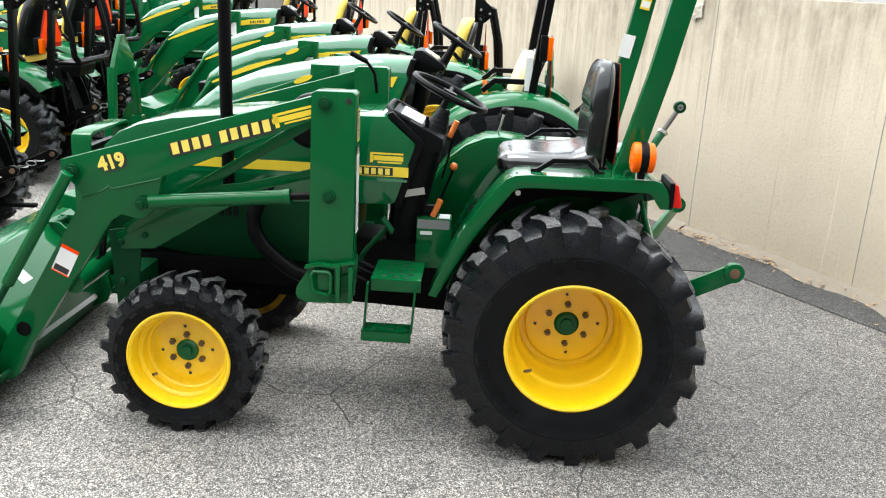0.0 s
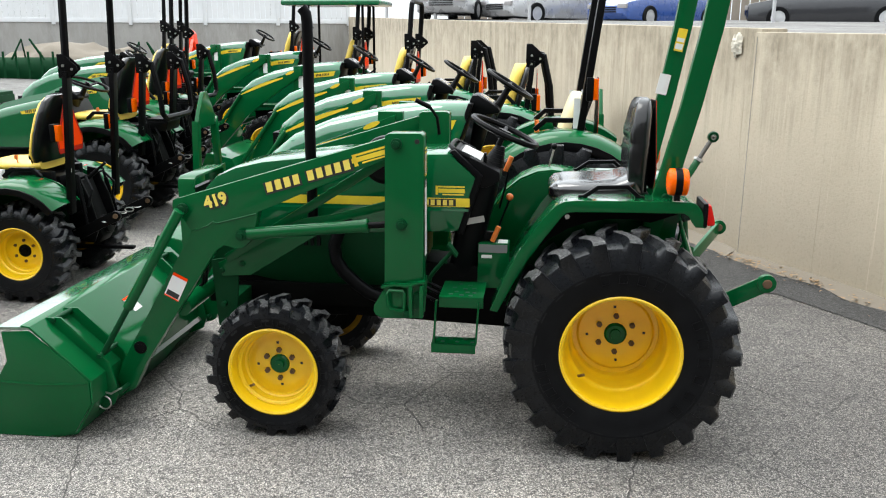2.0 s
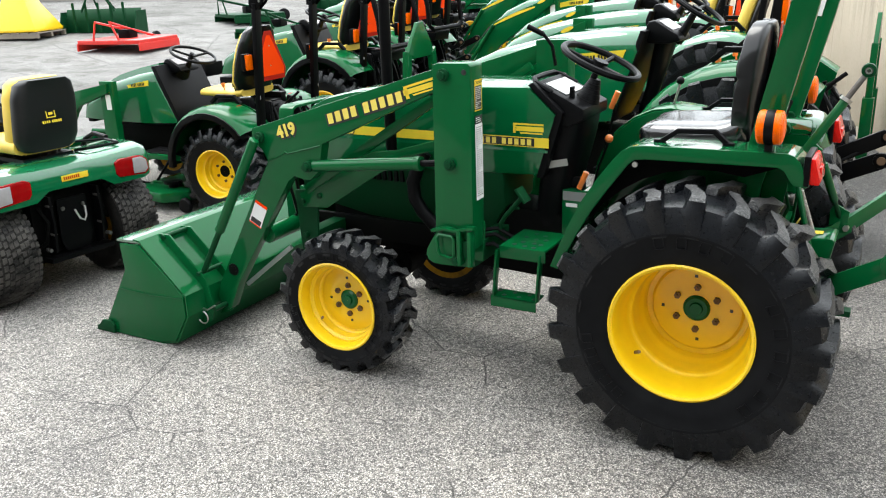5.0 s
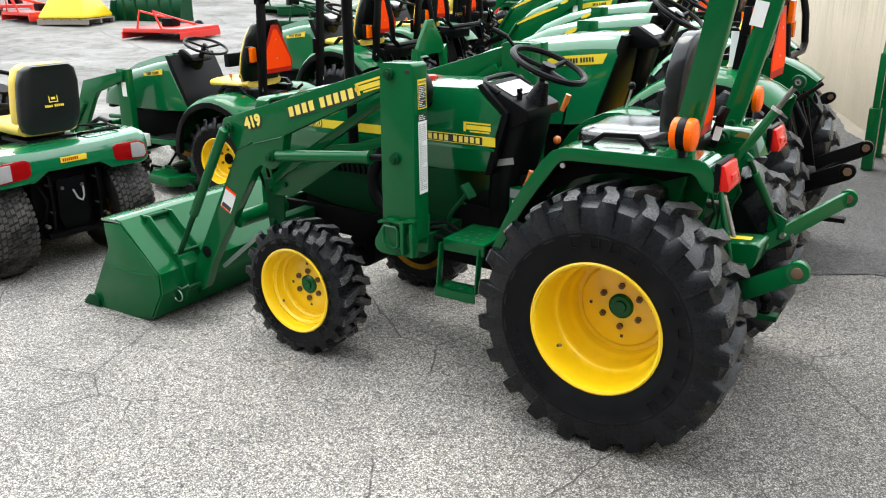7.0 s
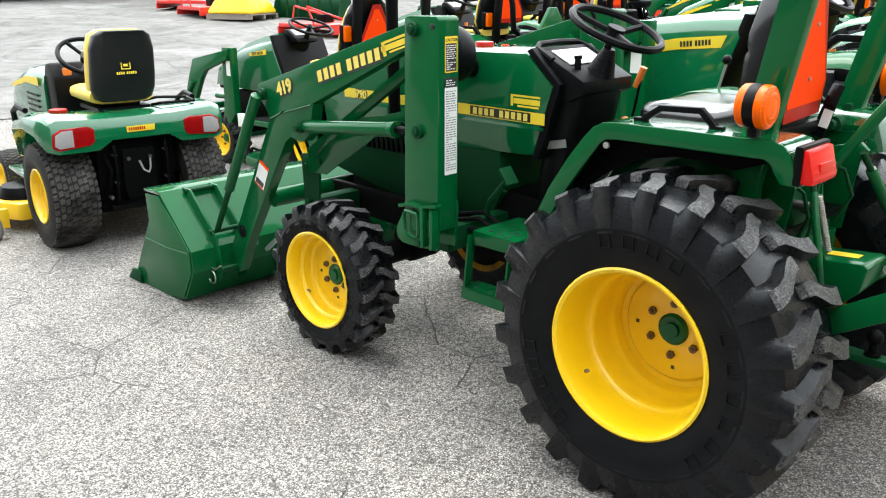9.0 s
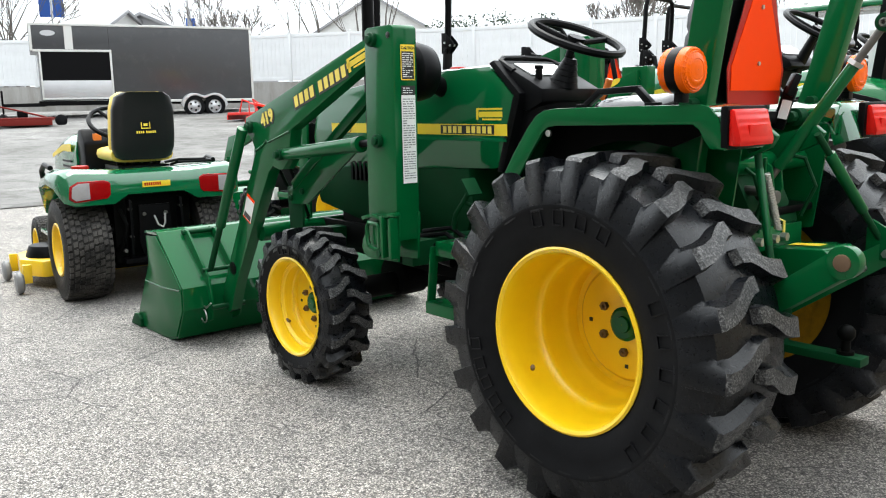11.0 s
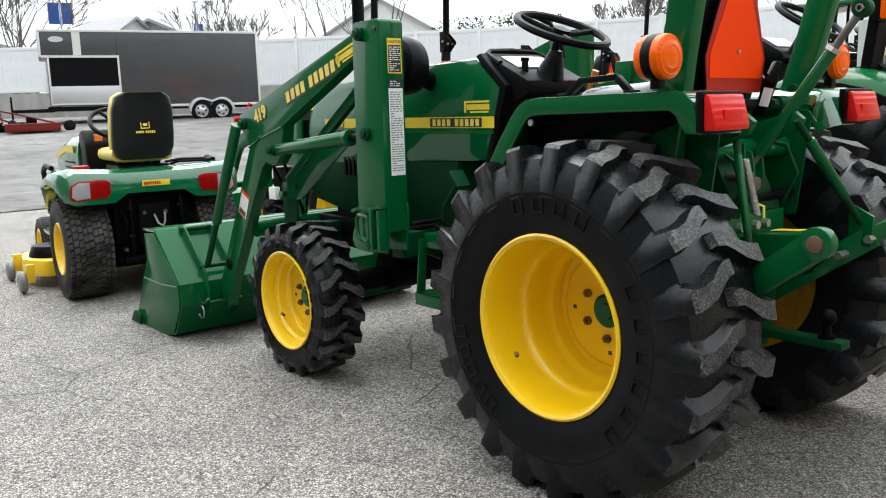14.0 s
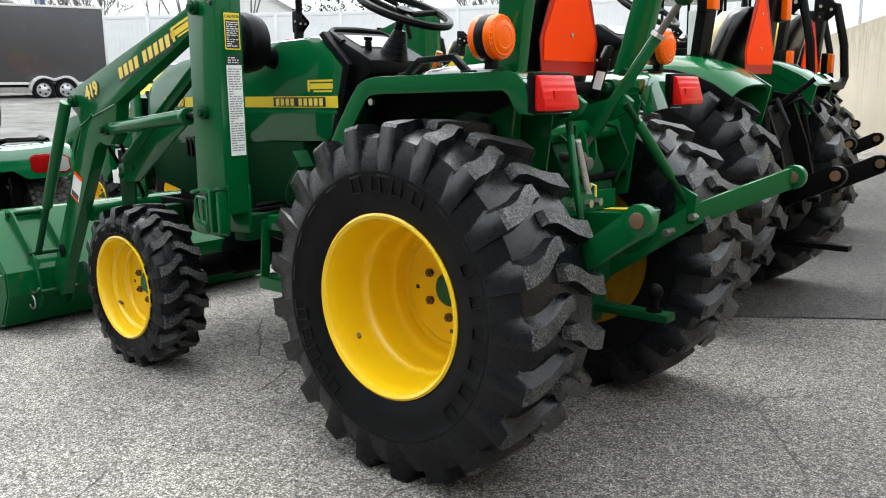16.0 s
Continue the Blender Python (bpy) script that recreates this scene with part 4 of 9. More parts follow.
part("fuel_cap", bm, RED_PAINT, MAIN, "red filler cap", bevel=0.004)

# exhaust stack
bm = bm_new()
tube(bm, [(-1.50, -0.20, 0.99), (-1.50, -0.265, 1.03), (-1.497, -0.275, 1.5), (-1.492, -0.275, 2.02), (-1.497, -0.275, 2.06), (-1.515, -0.275, 2.085)], 0.0275, 18)
part("exhaust_pipe", bm, BLACK_STEEL, MAIN, "tall black exhaust stack")

# console, steering, pedals
bm = bm_new()
prism(bm, [(-0.815, 1.345), (-0.80, 1.378), (-0.755, 1.388), (-0.61, 1.318), (-0.545, 1.285), (-0.545, 1.235), (-0.62, 1.20), (-0.70, 1.22)], -0.168, 0.168)
dash = part("console", bm, BLACK, MAIN, "black plastic instrument console", bevel=0.012)
bm = bm_new()
loft(bm, [[(cx + rx * math.copysign(abs(math.cos(a)) ** 0.6, math.cos(a)), ry * math.copysign(abs(math.sin(a)) ** 0.6, math.sin(a)), cz) for a in [2 * math.pi * i / 24 for i in range(24)]] for cx, rx, ry, cz in ((-0.74, 0.08, 0.13, 0.70), (-0.70, 0.085, 0.145, 0.95), (-0.655, 0.09, 0.155, 1.15), (-0.635, 0.085, 0.158, 1.25))])
part("console_column", bm, BLACK, MAIN, bevel=0.015)
flat_part("column_label", lambda bm: rect(bm, -0.075, 0.055, -0.016, 0.016, 0, 0.003), STEEL, MAIN, pose(-0.675, -0.157, 1.03, 90, 0, 0) @ pose(0, 0, 0, -3, 0, 12), "silver label band on the column")
# white colour stands for the sky glare on the glass
face = flat_part("instrument_face", lambda bm: rect(bm, -0.055, 0.052, -0.115, 0.115, 0, 0.004), WHITE, MAIN, pose(-0.695, 0, 1.3602, 0, 25.8, 0), "instrument glass coloured pale for reflected sky")
bm = bm_new()
for i in range(5):
    cyl(bm, (-0.590 + 0.008 * i, 0.0, 1.30 + 0.02 * i), (-0.584 + 0.008 * i, 0.0, 1.319 + 0.02 * i), 0.060 - 0.007 * i, 18, 0.052 - 0.007 * i)
part("steering_boot", bm, BLACK, MAIN, "black ribbed rubber steering boot")
bm = bm_new()
cyl(bm, (-0.58, 0, 1.36), (-0.536, 0.0, 1.462), 0.016, 12)
part("steering_shaft", bm, BLACK, MAIN)
sw = Matrix.Translation((-0.531, 0.01, 1.475)) @ Euler((0, radians(24), 0)).to_matrix().to_4x4()


def wheel_rim(bm, R, r, spokes=3, hub=0.035):
    tube(bm, [(R * math.cos(2 * math.pi * i / 40), R * math.sin(2 * math.pi * i / 40), 0) for i in range(40)], r, 8, closed=True)
    for i in range(spokes):
        a = 2 * math.pi * i / spokes + math.pi / 2
        tube(bm, [(0, 0, -0.02), (R * 0.5 * math.cos(a), R * 0.5 * math.sin(a), -0.012), (R * math.cos(a), R * math.sin(a), 0)], r * 0.8, 8)
    cyl(bm, (0, 0, -0.04), (0, 0, 0.004), hub, 18)


bm = bm_new()
wheel_rim(bm, 0.180, 0.0155)
o = part("steering_wheel", bm, BLACK, MAIN, "black three-spoke steering wheel")
o.matrix_basis = sw
bm = bm_new()
box(bm, -0.635, -0.615, -0.11, -0.09, 1.315, 1.36)
box(bm, -0.632, -0.618, -0.118, -0.082, 1.36, 1.375)
part("throttle_switch", bm, BLACK, MAIN, bevel=0.003)
for y, x0, x1, z1, mat, r, nm in ((0.058, -0.545, -0.50, 1.105, ORANGE_KNOB, 0.020, "range_lever"), (-0.11, -0.585, -0.56, 0.94, ORANGE_KNOB, 0.0, "hydrostat_lever"), (0.40, -0.295, -0.266, 1.338, BLACK, 0.019, "gear_lever"), (0.17, -0.53, -0.51, 1.27, ORANGE_KNOB, 0.0, "throttle_lever")):
    bm = bm_new()
    tube(bm, [(x0 - 0.03, y, z1 - 0.24), (x0, y, z1 - 0.12), (x1, y, z1)], 0.006, 8)
    lv = part(nm, bm, STEEL if nm == "gear_lever" else BLACK_STEEL, MAIN)
    bm = bm_new()
    if r:
        bmesh.ops.create_uvsphere(bm, u_segments=14, v_segments=10, radius=r)
        bmesh.ops.translate(bm, verts=bm.verts, vec=(x1, y, z1 + r * 0.6))
    else:
        cyl(bm, (x1 - 0.02, y, z1 - 0.03), (x1 + 0.012, y, z1 + 0.05), 0.014, 12)
    part("knob", bm, mat, lv)
bm = bm_new()
box(bm, -0.655, -0.49, -0.135, -0.04, 0.66, 0.905)
part("control_box", bm, GREEN, MAIN, "green control box by the step", bevel=0.006)
decal(MAIN, "control_label", WHITE, -0.635, -0.58, 0.825, 0.842, -0.135, -1, "small white label")
decal(MAIN, "control_panel", GREY_LETTER, -0.65, -0.50, 0.855, 0.898, -0.135, -1, "grey control panel face", 0.002)
bm = bm_new()
box(bm, -0.55, -0.50, -0.125, -0.055, 0.905, 0.908)
part("control_plate", bm, WHITE, MAIN, "pale control position plate")
bm = bm_new()
box(bm, -0.645, -0.565, -0.09, -0.06, 0.904, 0.955)
part("control_guard", bm, BLACK, MAIN, bevel=0.004)
bm = bm_new()
tube(bm, [(-0.89, -0.30, 0.68), (-0.885, -0.32, 0.76), (-0.86, -0.33, 0.80), (-0.77, -0.33, 0.905)], 0.011, 8)
bar(bm, (-0.79, -0.33, 0.945), (-0.745, -0.33, 0.885), 0.07, 0.012)
cyl(bm, (-0.83, -0.33, 0.85), (-0.80, -0.30, 0.84), 0.008, 6)
part("clutch_pedal", bm, GREEN_DULL, MAIN, "green clutch pedal", bevel=0.002)

# foot platforms and hanging steps
holes = [(-0.02, -0.07), (0.03, -0.055), (-0.045, -0.02), (0.01, -0.005), (0.055, -0.01), (-0.03, 0.04), (0.025, 0.045), (0.06, 0.05), (-0.055, 0.075), (0.0, 0.085), (0.045, 0.09)]
for s in (-1, 1):
    bm = bm_new()
    box(bm, -0.82, -0.60, min(s * 0.20, s * 0.47), max(s * 0.20, s * 0.47), 0.700, 0.712)
    box(bm, -0.82, -0.60, min(s * 0.462, s * 0.474), max(s * 0.462, s * 0.474), 0.655, 0.7115)
    plat = part("foot_platform", bm, GREEN, MAIN, "green perforated steel foot platform", bevel=0.003)
    for u, v in holes:
        bm = bm_new()
        cyl(bm, (-0.71 + u, s * (0.34 + v * 1.2), 0.7115), (-0.71 + u, s * (0.34 + v * 1.2), 0.7135), 0.012, 10)
        part("grip_hole", bm, BLACK_DECAL, plat)
    bm = bm_new()
    for x in (-0.832, -0.622):
        bar(bm, (x, s * 0.468, 0.69), (x - 0.012, s * 0.48, 0.47), 0.010, 0.040)
    box(bm, -0.856, -0.634, min(s * 0.40, s * 0.50), max(s * 0.40, s * 0.50), 0.466, 0.476)
    box(bm, -0.856, -0.634, min(s * 0.492, s * 0.50), max(s * 0.492, s * 0.50), 0.425, 0.476)
    st = part("hanging_step", bm, GREEN, MAIN, "green perforated hanging step", bevel=0.003)
    for i in range(6):
        bm = bm_new()
        cyl(bm, (-0.838 + i * 0.037, s * (0.43 + 0.04 * (i % 2)), 0.4755), (-0.838 + i * 0.037, s * (0.43 + 0.04 * (i % 2)), 0.4775), 0.011, 10)
        part("grip_hole", bm, BLACK_DECAL, st)

# fenders
FEN = [(-0.565, 0.66), (-0.50, 0.82), (-0.435, 0.955), (-0.36, 1.07), (-0.295, 1.155), (-0.262, 1.19), (-0.225, 1.208), (-0.17, 1.214), (0.345, 1.220), (0.375, 1.212), (0.40, 1.185), (0.43, 1.10)]
LIP = [(x + dx, z + dz) for (x, z), (dx, dz) in zip(FEN, [(0.035, -0.01), (0.045, -0.02), (0.05, -0.03), (0.048, -0.04), (0.04, -0.048), (0.03, -0.052), (0.015, -0.054), (0, -0.055), (-0.02, -0.055), (-0.03, -0.06), (-0.04, -0.06), (-0.05, -0.0)])]
for s in (-1, 1):
    bm = bm_new()
    secs = []
    for i, (x, z) in enumerate(FEN):
        ax, az = FEN[max(i - 1, 0)]
        bx, bz = FEN[min(i + 1, len(FEN) - 1)]
        l = math.hypot(bx - ax, bz - az)
        nx, nz = (bz - az) / l, -(bx - ax) / l
        secs.append([(x + nx * d, s * y, z + nz * d) for y, d in ((0.500, 0.0), (0.325, 0.0), (0.300, 0.004), (0.280, 0.016), (0.268, 0.036), (0.263, 0.075), (0.271, 0.075), (0.277, 0.040), (0.288, 0.022), (0.304, 0.014), (0.325, 0.010), (0.500, 0.010))])
    loft(bm, secs)
    fen = part("fender", bm, GREEN_FENDER, MAIN, "green steel fender", smooth=50)
    bm = bm_new()
    prism(bm, FEN + LIP[::-1], min(s * 0.492, s * 0.504), max(s * 0.492, s * 0.504))
    part("fender_lip", bm, GREEN, fen, bevel=0.004)
    bm = bm_new()
    prism(bm, [(x * 0.9 + 0.01, z - 0.05) for x, z in FEN[:-2]] + [(0.30, 0.80), (-0.30, 0.66)], min(s * 0.264, s * 0.272), max(s * 0.264, s * 0.272))
    part("inner_fender", bm, GREEN, fen)
    # added black sheet stands for the shade under the fender
    bm = bm_new()
    prism(bm, [(x * 0.93 + 0.005, z - 0.02) for x, z in FEN[2:-1]] + [(AX + 0.575 * math.cos(radians(a)), 0.538 + 0.575 * math.sin(radians(a))) for a in range(76, 156, 10)], min(s * 0.395, s * 0.401), max(s * 0.395, s * 0.401))
    part("wheel_well_shade", bm, GREASY_AND_SHADE, fen, "black sheet standing for shade inside the fender")
    bm = bm_new()
    y = s * 0.41
    bar(bm, (-0.135, y, 1.215), (-0.068, y, 1.262), 0.024, 0.020)
    bar(bm, (-0.075, y, 1.262), (0.078, y, 1.268), 0.024, 0.020)
    bar(bm, (0.072, y, 1.268), (0.127, y, 1.218), 0.024, 0.020)
    box(bm, -0.16, -0.115, y - 0.014, y + 0.014, 1.213, 1.226)
    box(bm, 0.105, 0.15, y - 0.014, y + 0.014, 1.215, 1.228)
    part("grab_handle", bm, BLACK, MAIN, "black grab handle on the fender", bevel=0.004)
    bm = bm_new()
    box(bm, 0.408, 0.432, min(s * 0.31, s * 0.505), max(s * 0.31, s * 0.505), 1.10, 1.215)
    hous = part("tail_light", bm, BLACK, MAIN, "red tail light in a black housing", bevel=0.008)
    bm = bm_new()
    prism(bm, [(0.430, 1.108), (0.466, 1.108), (0.468, 1.125), (0.446, 1.205), (0.430, 1.207)], min(s * 0.325, s * 0.498), max(s * 0.325, s * 0.498))
    part("red_lens", bm, RED_LENS, hous, bevel=0.008)
    bm = bm_new()
    box(bm, 0.455, 0.466, min(s * 0.36, s * 0.45), max(s * 0.36, s * 0.45), 1.125, 1.165)
    part("reflector", bm, RED_LENS, hous, bevel=0.004)
    amber_light(MAIN, 0.285, s * 0.50, 1.312)
    bm = bm_new()
    cyl(bm, (-0.21, s * 0.490, 1.135), (-0.21, s * 0.5, 1.135), 0.011, 10)
    part("fender_bolt", bm, STEEL, MAIN)

# the far fender's rounded front apron beside the seat
apron = [(-0.655, 0.78), (-0.631, 0.947), (-0.60, 1.022), (-0.532, 1.12), (-0.452, 1.185), (-0.358, 1.226), (-0.275, 1.236), (-0.15, 1.222)]
bm = bm_new()
strip(bm, apron, 0.275, 0.50, 0.012)
prism(bm, [(x + 0.008, z - 0.008) for x, z in apron] + [(-0.12, 1.0), (-0.25, 0.72)], 0.268, 0.280)
part("fender_apron", bm, GREEN, MAIN, "rounded green front of the fender", bevel=0.006)

# seat: one smooth bucket, a flat cushion and a slim back with rolled edges
bm = bm_new()
secs = []
for x, zt, zb, hw in ((-0.300, 1.205, 1.170, 0.12), (-0.292, 1.232, 1.15, 0.17), (-0.268, 1.252, 1.135, 0.205), (-0.22, 1.264, 1.12, 0.225), (-0.14, 1.268, 1.11, 0.235), (-0.05, 1.270, 1.105, 0.24), (0.03, 1.276, 1.105, 0.24), (0.08, 1.292, 1.11, 0.238), (0.12, 1.318, 1.11, 0.23), (0.155, 1.34, 1.13, 0.21)):
    pts = []
    for k in range(40):
        a = 2 * math.pi * k / 40
        cu, su = math.cos(a), math.sin(a)
        yy = hw * math.copysign(abs(cu) ** 0.55, cu)
        sag = 0.018 * (1 - (yy / hw) ** 2) if su > 0 else 0
        pts.append((x, yy, (zt + zb) / 2 + (zt - zb) / 2 * math.copysign(abs(su) ** 0.7, su) - sag))
    secs.append(pts)
loft(bm, secs)
part("seat_cushion", bm, VINYL_GLOSS, MAIN, "glossy black vinyl seat cushion", smooth=75)
bm = bm_new()
secs = []
for z, xf, xb, hw in ((1.16, 0.120, 0.17, 0.17), (1.20, 0.108, 0.185, 0.205), (1.26, 0.100, 0.190, 0.225), (1.33, 0.100, 0.194, 0.228), (1.40, 0.101, 0.197, 0.222), (1.425, 0.103, 0.198, 0.220), (1.44, 0.114, 0.199, 0.217), (1.455, 0.103, 0.200, 0.214), (1.49, 0.101, 0.201, 0.209), (1.54, 0.115, 0.202, 0.198), (1.59, 0.124, 0.203, 0.180), (1.625, 0.135, 0.202, 0.152), (1.647, 0.148, 0.198, 0.115), (1.656, 0.160, 0.189, 0.075)):
    pts = []
    for k in range(40):
        a = 2 * math.pi * k / 40
        cu, su = math.cos(a), math.sin(a)
        yy = hw * math.copysign(abs(cu) ** 0.7, cu)
        wrap = 0.034 * abs(yy / hw) ** 2 if su < 0 else 0
        pts.append(((xf + xb) / 2 + (xb - xf) / 2 * math.copysign(abs(su) ** 0.7, su) - wrap, yy, z))
    secs.append(pts)
loft(bm, secs)
part("seat_back", bm, VINYL, MAIN, "glossy black vinyl seat back", smooth=75)
bm = bm_new()
box(bm, -0.2, 0.15, -0.12, 0.12, 1.0, 1.11)
box(bm, -0.42, 0.3, -0.262, 0.262, 0.86, 0.885)
part("seat_base", bm, BLACK_STEEL, MAIN, bevel=0.006)

# rollover bar
for s in (-1, 1):
    bm = bm_new()
    pts = [(0.17, 0.30, 0.72), (0.20, 0.33, 1.05), (0.265, 0.37, 1.33), (0.335, 0.40, 1.65), (0.40, 0.42, 2.0), (0.435, 0.425, 2.25), (0.45, 0.425, 2.42)]
    secs = []
    for x, y, z in pts:
        secs.append([(x - 0.048, s * (y - 0.025), z), (x + 0.048, s * (y - 0.025), z), (x + 0.048, s * (y + 0.025), z), (x - 0.048, s * (y + 0.025), z)])
    loft(bm, secs)
    part("rollover_post", bm, GREEN, MAIN, "green steel rollover post", bevel=0.008)
    bm = bm_new()
    cyl(bm, (0.15, s * 0.30, 0.86), (0.15, s * 0.37, 0.86), 0.03, 14)
    part("post_bolt", bm, GREEN_DULL, MAIN, bevel=0.003)
    bm = bm_new()
    cyl(bm, (0.25, s * 0.30, 1.22), (0.25, s * 0.42, 1.22), 0.018, 12)
    part("post_bolt", bm, GREEN_DULL, MAIN, bevel=0.003)
bm = bm_new()
bar(bm, (0.45, -0.45, 2.42), (0.45, 0.45, 2.42), 0.096, 0.06)
part("rollover_crossbar", bm, GREEN, MAIN, bevel=0.01)
post_face = pose(0.372, 0.373, 1.86, 0, 0, 0) @ pose(0, 0, 0, 90, 0, 0) @ pose(0, 0, 0, 0, 0, -11)
flat_part("warning_label", lambda bm: rect(bm, -0.03, 0.03, -0.12, -0.01), WHITE, MAIN, post_face @ pose(-0.03, -0.10, 0.002), "white printed label")
flat_part("caution_label", lambda bm: rect(bm, -0.024, 0.024, 0.02, 0.14), YELLOW_DECAL, MAIN, post_face @ pose(0, 0.0, 0.002), "yellow caution label")
flat_part("caution_label_panel", lambda bm: (rect(bm, -0.02, 0.02, 0.03, 0.06), rect(bm, -0.02, 0.02, 0.07, 0.09)), WHITE, MAIN, post_face @ pose(0, 0.0, 0.003))
sign_board = smv_sign(MAIN, 0.206, 0.018, 1.212, 0.202)
sign_board.matrix_basis = pose(0.206, 0.012, 1.212, 0, 0, 5) @ pose(0, 0, 0, 0, 2, 0) @ pose(-0.206, -0.012, -1.212)
bm = bm_new()
box(bm, 0.185, 0.198, -0.10, 0.08, 1.10, 1.30)
bar(bm, (0.19, -0.33, 1.17), (0.19, 0.33, 1.17), 0.03, 0.04)
part("sign_bracket", bm, BLACK_STEEL, MAIN, bevel=0.003)
bm = bm_new()
bar(bm, (0.205, 0.175, 1.13), (0.235, 0.205, 1.27), 0.046, 0.014)
bar(bm, (0.225, 0.195, 1.24), (0.245, 0.215, 1.31), 0.056, 0.024)
part("seat_belt", bm, BLACK, MAIN, "black seat belt with buckle", bevel=0.006)
bm = bm_new()
bar(bm, (0.222, 0.172, 1.165), (0.233, 0.184, 1.225), 0.032, 0.004)
part("belt_tag", bm, WHITE, MAIN, "white printed belt tag")

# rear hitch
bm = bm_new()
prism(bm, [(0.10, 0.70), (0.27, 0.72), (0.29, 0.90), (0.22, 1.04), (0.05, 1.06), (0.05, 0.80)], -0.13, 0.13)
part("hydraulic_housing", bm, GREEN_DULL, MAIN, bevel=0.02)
bm = bm_new()
cyl(bm, (0.24, -0.26, 1.03), (0.24, 0.26, 1.03), 0.035, 16)
part("rockshaft", bm, GREEN, MAIN)
LINKS = {-1: ((0.16, -0.24, 0.44), (0.44, -0.37, 0.66), (0.735, -0.45, 0.83)), 1: ((0.20, 0.24, 0.50), (0.53, 0.345, 0.735), (0.736, 0.69, 0.845))}
for s in (-1, 1):
    p, mid, e = (Vector(v) for v in LINKS[s])
    bm = bm_new()
    d = (e - p).normalized()
    if s < 0:
        bar(bm, p, e, 0.028, 0.076)
    else:
        bar(bm, p, mid, 0.020, 0.075)
        bar(bm, mid - (e - mid) * 0.02, e, 0.020, 0.075)
        prism(bm, [(0.455, 0.70), (0.53, 0.70), (0.535, 0.80), (0.47, 0.835), (0.455, 0.80)], 0.325, 0.340)
    cyl(bm, e + Vector((0, -0.018, 0)), e + Vector((0, 0.018, 0)), 0.043, 20)
    lk = part("lower_link", bm, GREEN, MAIN, "green lower hitch arm", bevel=0.003)
    bm = bm_new()
    cyl(bm, e + Vector((0, -0.024, 0)), e + Vector((0, 0.024, 0)), 0.022, 16)
    part("link_ball", bm, RUST, lk, "rusty ball joint", bevel=0.004)
    for f in (0.48, 0.62):
        bm = bm_new()
        c = p.lerp(e, f) if s < 0 else (Vector((0.463, 0.27, 0.674)) if f < 0.5 else Vector((0.527, 0.335, 0.726)))
        cyl(bm, c + Vector((0, -0.03, 0)), c + Vector((0, 0.03, 0)), 0.014, 6)
        part("link_bolt", bm, STEEL, lk)
    top = Vector((0.345, -0.20, 1.10)) if s < 0 else Vector((0.408, 0.045, 1.122))
    bm = bm_new()
    prism(bm, [(0.20, 1.04), (0.24, 1.02), (0.40, 1.09), (0.42, 1.125), (0.39, 1.15), (0.24, 1.11), (0.20, 1.09)], *((-0.225, -0.20) if s < 0 else (0.06, 0.085)))
    part("lift_arm", bm, GREEN, MAIN, bevel=0.004)
    q = Vector((0.465, -0.285, 0.70)) if s < 0 else Vector((0.495, 0.335, 0.77))
    a, b = top.lerp(q, 0.18), top.lerp(q, 0.72)
    bm = bm_new()
    cyl(bm, top, q, 0.011, 10)
    part("lift_rod", bm, GREEN_DULL, MAIN)
    bm = bm_new()
    cyl(bm, a, b, 0.012 if s < 0 else 0.018, 12)
    part("lift_rod_sleeve", bm, GREEN, MAIN, bevel=0.003)
bm = bm_new()
tube(bm, [(0.37, -0.19, 1.06), (0.355, -0.17, 0.9), (0.34, -0.16, 0.83)], 0.006, 8)
part("stay_rod", bm, GREEN, MAIN)
bm = bm_new()
pts = []
for i in range(220):
    a = i * 0.95
    f = i / 219
    pts.append((0.374 + 0.062 * f + 0.0095 * math.cos(a), -0.189 - 0.031 * f + 0.0095 * math.sin(a), 1.016 - 0.16 * f))
tube(bm, pts, 0.0026, 5)
part("return_spring", bm, STEEL, MAIN, "steel return spring")
# left link end box with its paper label
bm = bm_new()
prism(bm, [(0.30, 0.62), (0.44, 0.63), (0.50, 0.69), (0.515, 0.775), (0.50, 0.785), (0.30, 0.77)], -0.07, 0.11)
part("hitch_box", bm, GREEN, MAIN, "green hitch bracket", bevel=0.012)
flat_part("bracket_label", lambda bm: rect(bm, -0.05, 0.05, -0.025, 0.025), YELLOW_DECAL, MAIN, pose(0.41, 0.02, 0.7805, 0, -4, 0))
for y in (-0.15, -0.06, 0.0):
    bm = bm_new()
    cyl(bm, (0.33, y, 0.80), (0.352, y, 0.80), 0.014, 6)
    part("crossbar_bolt", bm, STEEL, MAIN)
bm = bm_new()
box(bm, 0.30, 0.332, -0.21, 0.13, 0.765, 0.835)
part("hitch_crossbar", bm, GREEN, MAIN, bevel=0.004)
tl0, tl1 = Vector((0.265, 0.03, 0.975)), Vector((0.552, 0.135, 1.448))
bm = bm_new()
cyl(bm, tl0, tl1, 0.012, 12)
tlk = part("top_link", bm, STEEL_DARK, MAIN, "green turnbuckle top link with steel eye")
bm = bm_new()
cyl(bm, tl0.lerp(tl1, 0.08), tl0.lerp(tl1, 0.74), 0.019, 14)
part("turnbuckle", bm, GREEN, tlk, bevel=0.003)
bm = bm_new()
cyl(bm, tl0.lerp(tl1, 0.74), tl0.lerp(tl1, 0.765), 0.026, 6)
part("lock_nut", bm, STEEL, tlk)
bm = bm_new()
lathe(bm, [(0.016, -0.018), (0.027, -0.017), (0.030, 0.0), (0.027, 0.017), (0.016, 0.018)], *tl1, 22, closed=True)
part("eye", bm, GREEN_DULL, tlk)
bm = bm_new()
